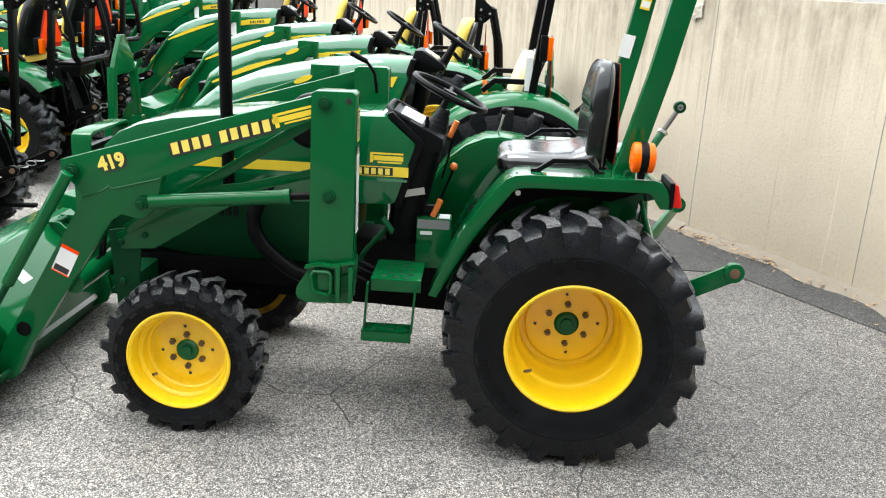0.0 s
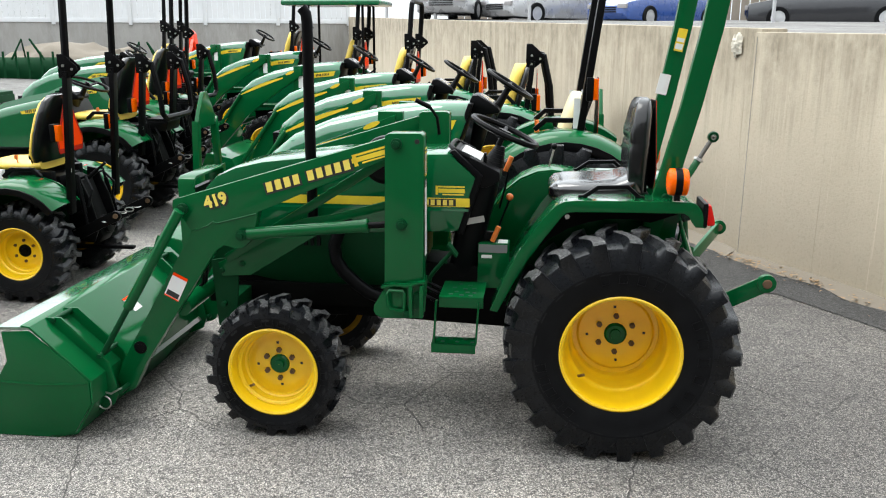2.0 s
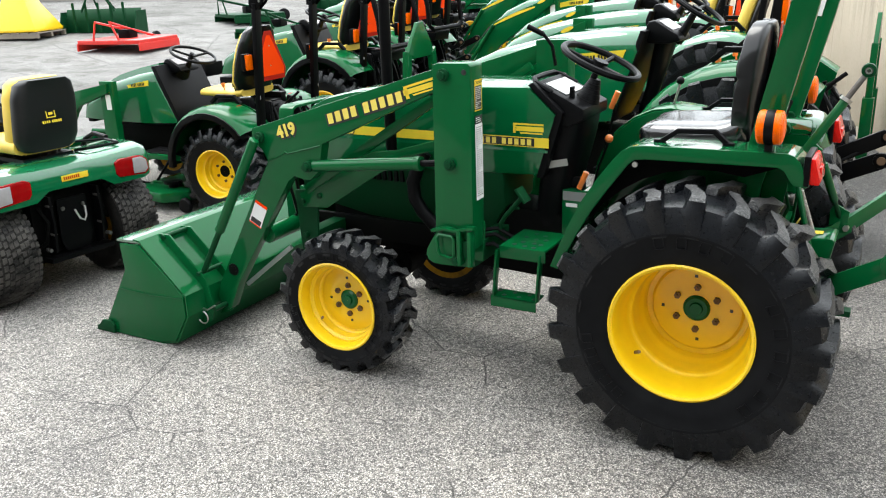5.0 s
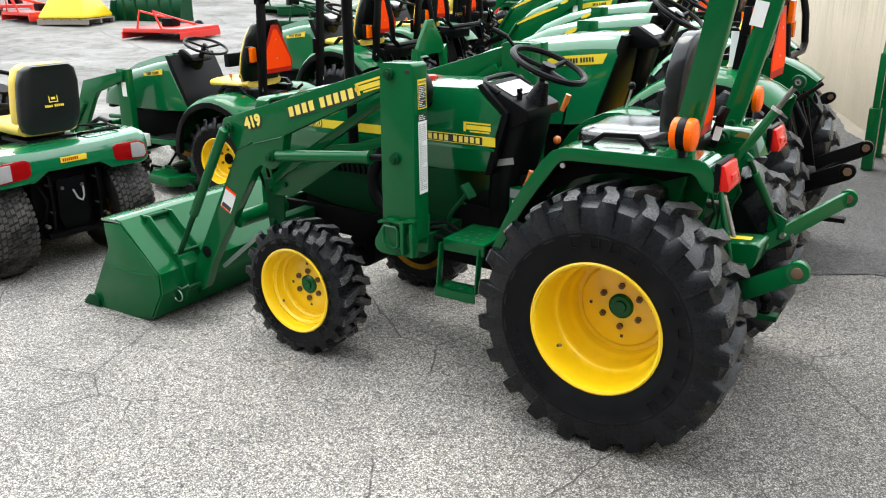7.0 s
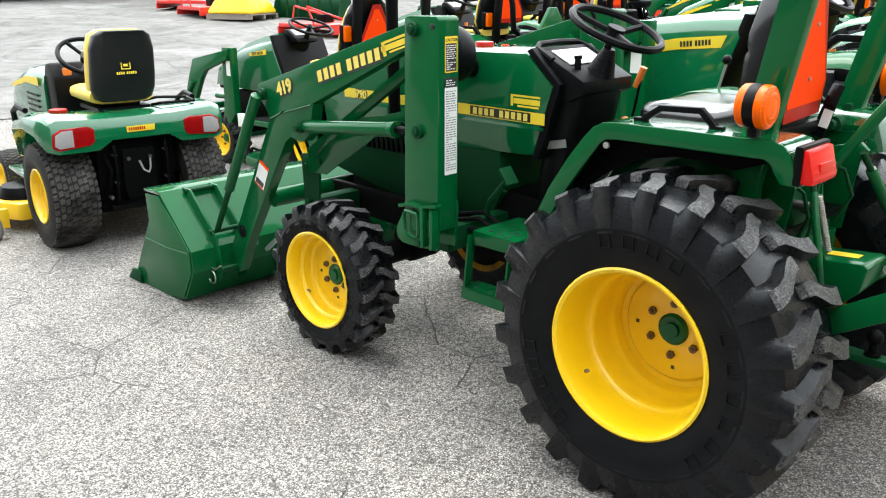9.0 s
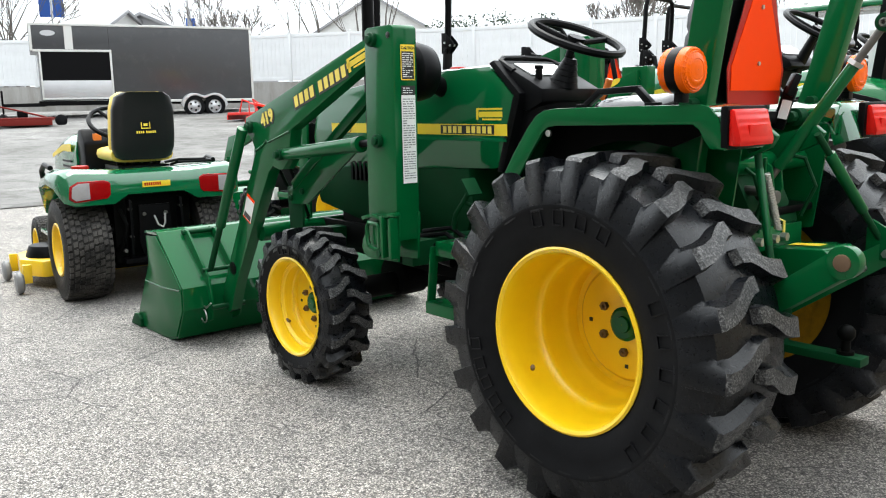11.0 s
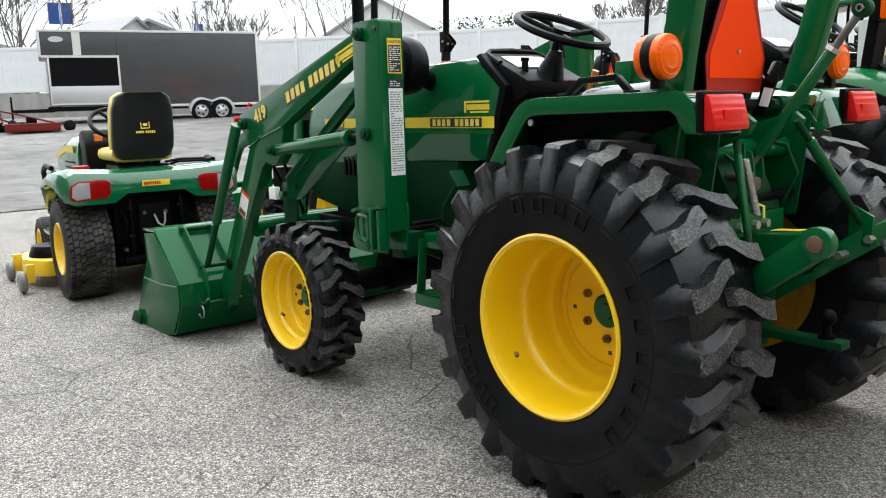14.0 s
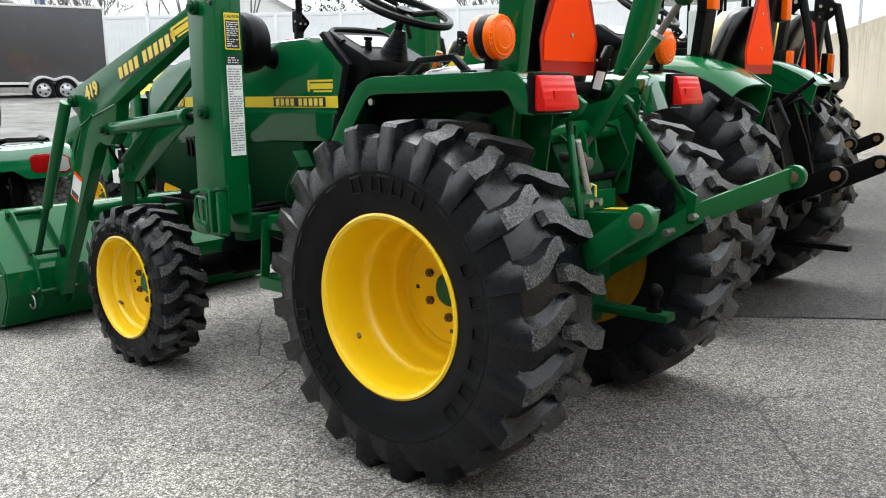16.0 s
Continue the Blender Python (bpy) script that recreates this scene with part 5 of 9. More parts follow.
lathe(bm, [(0.008, -0.024), (0.012, -0.024), (0.016, 0.0), (0.012, 0.024), (0.008, 0.024)], *tl1, 18, closed=True)
part("eye_ball", bm, STEEL, tlk)
# top link bracket, couplers and small lines on the hitch
for y in (0.0, 0.055):
    bm = bm_new()
    prism(bm, [(0.18, 0.86), (0.27, 0.84), (0.30, 0.95), (0.29, 1.02), (0.26, 1.04), (0.20, 0.98)], y - 0.006, y + 0.006)
    part("top_link_bracket", bm, GREEN, MAIN, bevel=0.003)
for y, z in ((-0.10, 0.95), (-0.06, 0.93)):
    bm = bm_new()
    cyl(bm, (0.22, y, z), (0.33, y, z), 0.016, 10)
    cyl(bm, (0.33, y, z), (0.345, y, z), 0.021, 12)
    part("hydraulic_coupler", bm, STEEL_DARK, MAIN, "oily steel hydraulic coupler", bevel=0.002)
for pts in ([(0.25, -0.12, 1.03), (0.31, -0.14, 1.0), (0.33, -0.13, 0.92), (0.30, -0.12, 0.84)], [(0.24, 0.10, 1.06), (0.33, 0.13, 1.04), (0.36, 0.15, 0.95), (0.31, 0.16, 0.85)]):
    bm = bm_new()
    tube(bm, pts, 0.007, 7)
    part("hydraulic_line", bm, GREEN_DULL, MAIN)
bm = bm_new()
tube(bm, [(0.36, -0.10, 0.84), (0.375, -0.10, 0.87), (0.39, -0.10, 0.865), (0.39, -0.10, 0.83)], 0.004, 6)
part("hitch_hook", bm, YELLOW_PALE, MAIN)
for s in (-1, 1):
    bm = bm_new()
    cyl(bm, (0.235, s * 0.30, 1.17), (0.235, s * 0.225, 1.17), 0.030, 14)
    cyl(bm, (0.235, s * 0.225, 1.17), (0.235, s * 0.195, 1.17), 0.020, 8)
    part("rockshaft_knob", bm, GREEN_DULL, MAIN, bevel=0.003)
bm = bm_new()
box(bm, 0.10, 0.60, 0.0, 0.06, 0.425, 0.452)
db = part("drawbar", bm, GREEN_DULL, MAIN, "dark green drawbar with greasy tow ball", bevel=0.004)
bm = bm_new()
bmesh.ops.create_uvsphere(bm, u_segments=18, v_segments=12, radius=0.027)
bmesh.ops.translate(bm, verts=bm.verts, vec=(0.54, 0.03, 0.518))
cyl(bm, (0.54, 0.03, 0.452), (0.54, 0.03, 0.5), 0.014, 12)
cyl(bm, (0.54, 0.03, 0.452), (0.54, 0.03, 0.463), 0.026, 16)
part("tow_ball", bm, GREASY_AND_SHADE, db)
bm = bm_new()
prism(bm, [(0.20, 0.38), (0.32, 0.38), (0.34, 0.48), (0.30, 0.56), (0.20, 0.58)], -0.02, 0.08)
part("drawbar_bracket", bm, GREEN_DULL, MAIN, bevel=0.006)

# loader: masts, booms, braces, cylinders, bucket
for s in (-1, 1):
    yo, yi = s * 0.61, s * 0.50
    y0, y1 = min(yo, yi), max(yo, yi)
    bm = bm_new()
    prism(bm, [(-1.055, 1.515), (-1.035, 1.525), (-0.89, 1.527), (-0.875, 1.515), (-0.88, 0.72), (-1.068, 0.72)], y0, y1)
    mast = part("loader_mast", bm, GREEN, MAIN, "green steel loader mast", bevel=0.006)
    bm = bm_new()
    for yy in (yo - s * 0.002, yi + s * 0.012):
        prism(bm, [(-1.058, 0.80), (-0.874, 0.828), (-0.872, 0.80), (-0.884, 0.640), (-1.041, 0.632), (-1.085, 0.635), (-1.112, 0.648), (-1.122, 0.672), (-1.117, 0.70)], min(yy, yy - s * 0.012), max(yy, yy - s * 0.012))
    box(bm, -1.025, -0.965, min(yo + s * 0.012, yo), max(yo + s * 0.012, yo), 0.695, 0.775)
    part("mast_foot", bm, GREEN, mast, "green mast mounting foot", bevel=0.004)
    bm = bm_new()
    for x0, z0, x1, z1 in ((-1.075, 0.795, -1.02, 0.812), (-1.02, 0.812, -0.96, 0.806), (-0.96, 0.806, -0.905, 0.822), (-0.905, 0.822, -0.868, 0.826)):
        bar(bm, (x0 - 0.002, yo + s * 0.010, z0), (x1 + 0.002, yo + s * 0.010, z1), 0.034, 0.014)
    part("mast_ledge", bm, GREEN, mast, "wavy green weld ledge above the foot", bevel=0.003)
    bm = bm_new()
    yy = yo + s * 0.022
    tube(bm, [(-1.050, yy, 0.765), (-1.045, yy, 0.705), (-1.035, yy, 0.690), (-0.985, yy, 0.680), (-0.968, yy, 0.690), (-0.966, yy, 0.765), (-0.976, yy, 0.780), (-1.038, yy, 0.782)], 0.0085, 7, closed=True)
    part("mast_latch", bm, GREEN, mast, "green clamp loop on the mast foot")
    for xr in (-0.936, -0.884):
        bm = bm_new()
        prism(bm, [(xr - 0.009, 0.81), (xr + 0.009, 0.815), (xr + 0.009, 0.655), (xr - 0.009, 0.65)], min(yo, yo + s * 0.036), max(yo, yo + s * 0.036))
        part("foot_rib", bm, GREEN, mast, bevel=0.003)
    bm = bm_new()
    prism(bm, [(-0.925, 0.76), (-0.894, 0.775), (-0.894, 0.70), (-0.918, 0.69)], min(yo, yo + s * 0.020), max(yo, yo + s * 0.020))
    part("foot_wedge", bm, GREEN_DULL, mast, bevel=0.003)
    bm = bm_new()
    cyl(bm, (-0.955, yo, 0.668), (-0.955, yo + s * 0.040, 0.668), 0.012, 12)
    cyl(bm, (-0.955, yo + s * 0.030, 0.668), (-0.955, yo + s * 0.034, 0.668), 0.019, 12)
    part("latch_pin", bm, GREEN_DULL, mast)
    bm = bm_new()
    box(bm, -1.0, -0.93, min(s * 0.12, yi), max(s * 0.12, yi), 0.60, 0.70)
    part("mast_bracket", bm, GREEN_DULL, MAIN, bevel=0.005)
    pin("mast_pin", mast, -1.0, yo, 1.478, s)
    pin("mast_pin", mast, -0.98, yo, 1.100, s)
    pin("mast_hole", mast, -0.905, yo, 1.49, s, 0.012, BLACK_DECAL, 0.004)
    bm = bm_new()
    ya, yb = (-0.585, -0.525) if s < 0 else (0.525, 0.585)
    prism(bm, [(-2.105, 1.185), (-1.035, 1.505), (-1.0, 1.50), (-0.985, 1.465), (-1.02, 1.43), (-1.055, 1.405), (-1.68, 1.135), (-1.712, 1.0), (-1.765, 0.955), (-1.80, 0.95), (-1.862, 0.965), (-1.905, 0.935), (-2.31, 0.335), (-2.385, 0.185), (-2.42, 0.165), (-2.455, 0.185), (-2.475, 0.24), (-2.44, 0.33), (-2.02, 1.03), (-2.055, 1.085), (-2.09, 1.11), (-2.11, 1.14)], ya, yb)
    boom = part("loader_boom", bm, GREEN, MAIN, "green boxed loader boom arm", bevel=0.005)
    bm = bm_new()
    yf = yo + s * -0.024
    tube(bm, [(-2.02, yf + s * 0.002, 1.03), (-1.93, yf + s * 0.002, 1.065), (-1.905, yf + s * 0.002, 1.085), (-1.89, yf + s * 0.002, 1.075), (-1.69, yf + s * 0.002, 1.128)], 0.004, 6)
    part("weld_seam", bm, GREEN, boom)
    pin("boom_pin", boom, -2.055, ya if s < 0 else yb, 1.143, s, 0.028)
    pin("boom_pin", boom, -1.765, ya if s < 0 else yb, 1.022, s, 0.026, None, 0.045)
    pin("boom_pin", boom, -2.335, ya if s < 0 else yb, 0.415, s, 0.034, BLACK_STEEL, 0.006)
    # lift cylinder between mast and boom
    yc = s * 0.565
    bm = bm_new()
    cyl(bm, (-1.765, yc - s * 0.075 + s * 0.03, 1.022), (-1.765, yc + s * 0.02, 1.022), 0.02, 10)
    cyl(bm, (-1.74, yc + s * 0.012, 1.025), (-1.155, yc + s * 0.012, 1.082), 0.030, 18)
    cyl(bm, (-1.175, yc + s * 0.012, 1.080), (-1.145, yc + s * 0.012, 1.083), 0.034, 18)
    lc = part("lift_cylinder", bm, GREEN, MAIN, "green hydraulic lift cylinder", bevel=0.003)
    bm = bm_new()
    cyl(bm, (-1.15, yc + s * 0.012, 1.083), (-1.05, yc + s * 0.012, 1.092), 0.015, 14)
    part("piston_rod", bm, BLACK_STEEL, lc)
    # tilt cylinder
    ty = s * 0.628
    bm = bm_new()
    cyl(bm, (-2.055, ty, 1.14), (-2.36, ty, 0.64), 0.026, 16)
    tc = part("tilt_cylinder", bm, GREEN, MAIN, "green hydraulic tilt cylinder", bevel=0.003)
    bm = bm_new()
    cyl(bm, (-2.36, ty, 0.64), (-2.51, ty, 0.395), 0.016, 12)
    part("piston_rod", bm, GREEN_DULL, tc)
    # brace tube and side frame that reaches the front bracket
    yb2 = s * 0.40
    bm = bm_new()
    bar(bm, (-1.06, s * 0.45, 1.395), (-1.90, s * 0.45, 0.862), 0.030, 0.046)
    part("hood_brace", bm, GREEN, MAIN, "green diagonal brace bar", bevel=0.004)
    bm = bm_new()
    prism(bm, [(-1.06, 1.185), (-1.06, 1.14), (-1.31, 1.07), (-1.50, 0.955), (-1.78, 0.78), (-1.93, 0.77), (-1.95, 0.84), (-1.88, 0.87), (-1.60, 1.045), (-1.48, 1.085), (-1.35, 1.105)], min(s * 0.443, s * 0.457), max(s * 0.443, s * 0.457))
    part("side_frame", bm, GREEN, MAIN, "green loader side frame", bevel=0.006)
    bm = bm_new()
    prism(bm, [(-1.99, 0.85), (-1.87, 0.87), (-1.85, 0.78), (-1.87, 0.50), (-1.97, 0.50)], min(s * 0.428, s * 0.442), max(s * 0.428, s * 0.442))
    box(bm, -1.96, -1.88, min(s * 0.15, s * 0.43), max(s * 0.15, s * 0.43), 0.54, 0.64)
    for px, pz in ((-1.93, 0.62), (-1.93, 0.80), (-1.82, 0.84)):
        cyl(bm, (px, s * 0.44, pz), (px, s * 0.468, pz), 0.016, 8)
    part("front_bracket", bm, GREEN_DULL, MAIN, bevel=0.008)
    # marks on the boom: number, maker's word as blocks, dealer's sticker
    yy = (ya if s < 0 else yb) + s * 0.001
    ang = math.degrees(math.atan2(1.505 - 1.185, 2.105 - 1.035))
    put = (lambda x, z: pose(x, yy, z, 90, 0, 0) @ pose(0, 0, 0, 0, 0, ang)) if s < 0 else (lambda x, z: pose(x, yy, z, 90, 0, 180) @ pose(0, 0, 0, 0, 0, -ang))
    for mat, bold, dd, nm, off in ((BLACK_DECAL, 0.0085, 0.0, "number_shadow", (0.004, -0.005)), (YELLOW_PALE, 0.0035, 0.0018, "boom_number", (0, 0))):
        lettering(nm, "419", 0.078, mat, boom, put(-1.888, 1.186) @ pose(off[0], off[1], dd), 0.0008, bold)
    flat_part("name_shadow", lambda bm: (rect(bm, -0.222, -0.035, -0.033, 0.026), rect(bm, -0.008, 0.226, -0.033, 0.026)), BLACK_DECAL, boom, put(-1.43, 1.315))
    letter_parts("name_letter", YELLOW_PALE, boom, put(-1.43, 1.315) @ pose(0, 0, 0.0012), -0.22, 0.22, -0.023, 0.024, 9, (4,), slant=0.004)
    flat_part("dealer_sticker", lambda bm: (rect(bm, -0.07, 0.085, 0.016, 0.026), rect(bm, -0.085, 0.085, -0.012, 0.010), rect(bm, -0.078, -0.06, -0.03, 0.026), rect(bm, -0.04, 0.075, -0.024, -0.017)), YELLOW_DECAL, boom, put(-1.135, 1.415))
    lab = put(-2.12, 0.745) @ pose(0, 0, 0, 0, 0, (-ang - 27) * (1 if s < 0 else -1))
    flat_part("safety_label", lambda bm: rect(bm, -0.04, 0.04, -0.065, 0.065, 0, 0.0008), WHITE, boom, lab, "white and orange safety label")
    for v0, v1 in ((0.05, 0.066), (-0.066, -0.060)):
        flat_part("safety_label_band", lambda bm: rect(bm, -0.04, 0.04, v0, v1), ORANGE, boom, lab @ pose(0, 0, 0.0006))
    flat_part("safety_label_block", lambda bm: rect(bm, -0.033, 0.033, -0.058, -0.030), BLACK_DECAL, boom, lab @ pose(0, 0, 0.0006))

# caution and instruction plates on the rear face of the near mast
mf = pose(-0.8745, -0.545, 1.30, 0, 0, 90) @ pose(0, 0, 0, 90, 0, 0)
flat_part("caution_plate", lambda bm: rect(bm, -0.033, 0.033, 0.025, 0.155), BLACK_DECAL, MAIN, mf, "black and yellow caution plate")
flat_part("caution_border", lambda bm: (rect(bm, -0.033, 0.033, 0.13, 0.155), rect(bm, -0.033, -0.029, 0.025, 0.13), rect(bm, 0.029, 0.033, 0.025, 0.13), rect(bm, -0.033, 0.033, 0.025, 0.029)), YELLOW_DECAL, MAIN, mf @ pose(0, 0, 0.0008))
lettering("caution_word", "CAUTION", 0.0145, BLACK_DECAL, MAIN, mf @ pose(0.003, 0.142, 0.0016), 0.0003, 0.0004)
flat_part("caution_print", lambda bm: text_bars(bm, -0.025, 0.025, 0.034, 0.126, 12, 5), WHITE, MAIN, mf @ pose(0, 0, 0.0008))
flat_part("instruction_plate", lambda bm: rect(bm, -0.033, 0.033, -0.36, -0.03), WHITE, MAIN, mf, "long white instruction plate")
flat_part("instruction_head", lambda bm: rect(bm, -0.033, 0.033, -0.03, 0.005), BLACK_DECAL, MAIN, mf)
flat_part("instruction_print", lambda bm: text_bars(bm, -0.028, 0.028, -0.345, -0.04, 34, 6), GREY_LETTER, MAIN, mf @ pose(0, 0, 0.0008))
flat_part("instruction_head_print", lambda bm: text_bars(bm, -0.026, 0.026, -0.025, 0.0, 3, 7), WHITE, MAIN, mf @ pose(0, 0, 0.0008))

# control lever with handle on the far mast
bm = bm_new()
tube(bm, [(-0.93, 0.46, 1.40), (-0.94, 0.44, 1.50), (-0.98, 0.42, 1.56)], 0.009, 8)
tube(bm, [(-0.98, 0.42, 1.56), (-1.06, 0.40, 1.60)], 0.014, 10)
part("loader_lever", bm, BLACK, MAIN, "black loader control lever")

# cross tube and bucket
bm = bm_new()
cyl(bm, (-2.12, -0.53, 0.62), (-2.12, 0.53, 0.62), 0.045, 18)
part("boom_cross_tube", bm, GREEN, MAIN)
bm = bm_new()
for yy in (-0.3, -0.26, 0.26, 0.3):
    bm = bm_new()
    tube(bm, [(-2.0, yy * 1.6, 0.95), (-2.1, yy, 0.68), (-2.12, yy, 0.66)], 0.009, 6)
    part("hydraulic_hose", bm, BLACK, MAIN, "black hydraulic hose")
for z, y in ((0.70, -0.40), (0.72, -0.37), (0.66, -0.42)):
    bm = bm_new()
    tube(bm, [(-1.02, y, z), (-0.9, y + 0.05, z + 0.02), (-0.8, y + 0.08, z - 0.04), (-0.66, y + 0.14, z - 0.03)], 0.010, 7)
    part("hydraulic_hose", bm, BLACK, MAIN, "black hydraulic hose")
BW = 0.80
SHELL = [(-2.83, 0.575), (-2.79, 0.572), (-2.50, 0.305), (-2.50, 0.20), (-2.60, 0.035), (-2.74, 0.005), (-3.17, 0.005)]
bm = bm_new()
strip(bm, SHELL, -BW, BW, -0.012)
bucket = part("bucket", bm, GREEN, MAIN, "green steel loader bucket resting on the ground", bevel=0.002)
SIDE = [(-2.93, 0.55), (-2.79, 0.56), (-2.60, 0.40), (-2.505, 0.31), (-2.505, 0.19), (-2.605, 0.035), (-2.76, 0.004), (-3.17, 0.004), (-3.13, 0.07), (-2.92, 0.40)]
for s in (-1, 1):
    bm = bm_new()
    prism(bm, SIDE, s * BW - 0.006, s * BW + 0.006)
    part("bucket_end_plate", bm, GREEN, bucket, bevel=0.002)
    bm = bm_new()
    tube(bm, [(-2.985, s * (BW + 0.006), 0.29), (-2.75, s * (BW + 0.008), 0.285), (-2.515, s * (BW + 0.006), 0.30)], 0.005, 6)
    part("weld_seam", bm, GREEN, bucket)
    bm = bm_new()
    prism(bm, [(-3.22, 0.003), (-3.07, 0.003), (-3.07, 0.05), (-3.10, 0.075), (-3.16, 0.07)], s * BW + min(s * 0.006, s * 0.022), s * BW + max(s * 0.006, s * 0.022))
    part("corner_wear_plate", bm, GREEN_DULL, bucket, bevel=0.003)
bm = bm_new()
prism(bm, [(-2.955, 0.560), (-2.955, 0.574), (-2.79, 0.580), (-2.78, 0.565)], -BW, BW)
part("bucket_top_lip", bm, GREEN_LIP, bucket, "top lip tinted pale for reflected sky", bevel=0.002)
bm = bm_new()
box(bm, -3.24, -3.02, -BW, BW, 0.002, 0.016)
part("cutting_edge", bm, GREEN_DULL, bucket, bevel=0.002)
for s in (-1, 1):
    for k in (0.50, 0.66):
        bm = bm_new()
        prism(bm, [(-2.78, 0.585), (-2.70, 0.585), (-2.47, 0.36), (-2.43, 0.20), (-2.46, 0.13), (-2.56, 0.09), (-2.50, 0.22), (-2.52, 0.31)], s * k - 0.006, s * k + 0.006)
        part("bucket_bracket", bm, GREEN, bucket, bevel=0.002)
    bm = bm_new()
    for px, pz, pr in ((-2.42, 0.205, 0.014), (-2.515, 0.39, 0.012), (-2.74, 0.57, 0.014)):
        bm = bm_new()
        cyl(bm, (px, s * 0.49, pz), (px, s * 0.675, pz), pr, 12)
        part("bucket_pin", bm, GREEN_DULL, bucket)
    bm = bm_new()
    c = Vector((-2.50, s * 0.685, 0.15))
    tube(bm, [c + Vector((0.035 * math.cos(2 * math.pi * i / 20), s * 0.004, 0.035 * math.sin(2 * math.pi * i / 20))) for i in range(20)], 0.004, 6, closed=True)
    tube(bm, [(-2.52, s * 0.685, 0.21), (-2.46, s * 0.69, 0.20), (-2.40, s * 0.69, 0.235)], 0.005, 6)
    part("quick_pin_ring", bm, STEEL, bucket, "steel quick-release ring")
flat_part("bucket_warning_label", lambda bm: rect(bm, -0.05, 0.05, -0.045, 0.045), WHITE, bucket, pose(-2.648, -0.03, 0.460, 0, 42.6, 0), "white safety label with orange head")
flat_part("bucket_label_head", lambda bm: rect(bm, -0.05, -0.036, -0.045, 0.045), ORANGE, bucket, pose(-2.648, -0.03, 0.460, 0, 42.6, 0) @ pose(0, 0, 0.0008))
flat_part("bucket_label", lambda bm: rect(bm, -0.022, 0.022, -0.045, 0.045), WHITE, bucket, pose(-2.60, -0.668, 0.34, 90, 0, 0) @ pose(0, 0, 0, 0, 0, 20), "small white label")
bm = bm_new()
bar(bm, (-2.44, -0.38, 0.245), (-2.10, -0.38, 0.51), 0.018, 0.022)
part("bucket_guide_rod", bm, ALU, MAIN, "bright parking rod")


# ---- ground, walls, far lot ----
WALL = [(5.2, -14.0), (3.4, -2.0), (2.52, 1.95), (2.12, 2.9), (1.62, 3.78), (-0.8, 11.5), (-5.6, 25.8)]
WALL_TOP = [1.96, 1.96, 1.97, 1.98, 1.99, 2.18, 2.52]
FARWALL = [(-5.6, 25.8), (-14.8, 23.5), (-21.0, 21.0), (-29.0, 15.5), (-38.0, 6.0)]


def sheet(name, mat, xs, ys, zf, label):
    bm = bm_new()
    grid = [[bm.verts.new((x, y, zf(x, y))) for y in ys] for x in xs]
    for i in range(len(xs) - 1):
        for j in range(len(ys) - 1):
            bm.faces.new((grid[i][j], grid[i + 1][j], grid[i + 1][j + 1], grid[i][j + 1]))
    return tagged(part(name, bm, mat), label=label, kind="structure", category="ground")


xs = [-900, -300, -120, -60] + [-40 + 2 * i for i in range(16)] + [-8 + 0.5 * i for i in range(17)] + [1, 2, 4, 8, 16, 40, 120, 400, 900]
ys = [-900, -300, -100, -40, -16, -8, -5, -4, -3] + [-2 + 0.5 * i for i in range(17)] + [7 + i for i in range(24)] + [36, 48, 80, 160, 400, 900]
sheet("ground", ASPHALT, xs, ys, ground_z, "cracked grey asphalt yard with coarse aggregate")


bm = bm_new()
cells = {}
for i in range(46):
    for j in range(46):
        u, v = 8.2 + i * 1.0, -30 + j * 1.6
        x, y = -0.86 * u + 0.5 * v, 0.5 * u + 0.86 * v
        edge = 0.5 * noise.noise(Vector((v * 0.5, 3.1, 0))) if i == 0 else 0
        x -= 0.86 * edge
        y += 0.5 * edge
        cells[i, j] = bm.verts.new((x, y, ground_z(x, y) + 0.012))
for i in range(45):
    for j in range(45):
        bm.faces.new((cells[i, j], cells[i + 1, j], cells[i + 1, j + 1], cells[i, j + 1]))
tagged(part("gravel_yard", bm, GRAVEL), label="pale worn gravel yard beyond the rows", kind="structure", category="ground")


def wall_run(name, pts, tops, thick, mat, label, foot=-0.3, side=1):
    """A standing wall along pts; its thickness lies to the given side."""
    n = len(pts)
    nor = []
    for i in range(n):
        a, b = Vector(pts[max(i - 1, 0)]), Vector(pts[min(i + 1, n - 1)])
        d = (b - a).normalized()
        nor.append(Vector((d.y, -d.x)) * side)
    bm = bm_new()
    secs = []
    for (x, y), t, m in zip(pts, tops, nor):
        secs.append([(x, y, foot), (x, y, t), (x + m.x * thick, y + m.y * thick, t), (x + m.x * thick, y + m.y * thick, foot)])
    loft(bm, secs)
    return tagged(part(name, bm, mat, bevel=0.012), label=label, kind="structure", category="wall")


wall_run("wall_near", WALL[:5], WALL_TOP[:5], 0.25, CONCRETE, "stained beige concrete retaining wall with vertical streaks")
wall_run("wall_far_right", [(1.66, 3.72)] + WALL[5:], [2.02] + WALL_TOP[5:], 0.25, CONCRETE, "weathered beige concrete retaining wall")
wall_run("wall_back", FARWALL, [2.5, 2.3, 2.25, 2.25, 2.25], 0.25, CONCRETE_GREY, "grey concrete retaining wall below a white fence")

# unseen dark wall added on the open side to block light and darken reflections
wall_run("wall_light_block", [(4.6, -6.8), (-2.0, -7.2), (-18.0, -7.8)], [6.2, 6.2, 6.2], 0.3, BLOCK_WALL, "unseen dark wall added to block light from behind", side=-1)

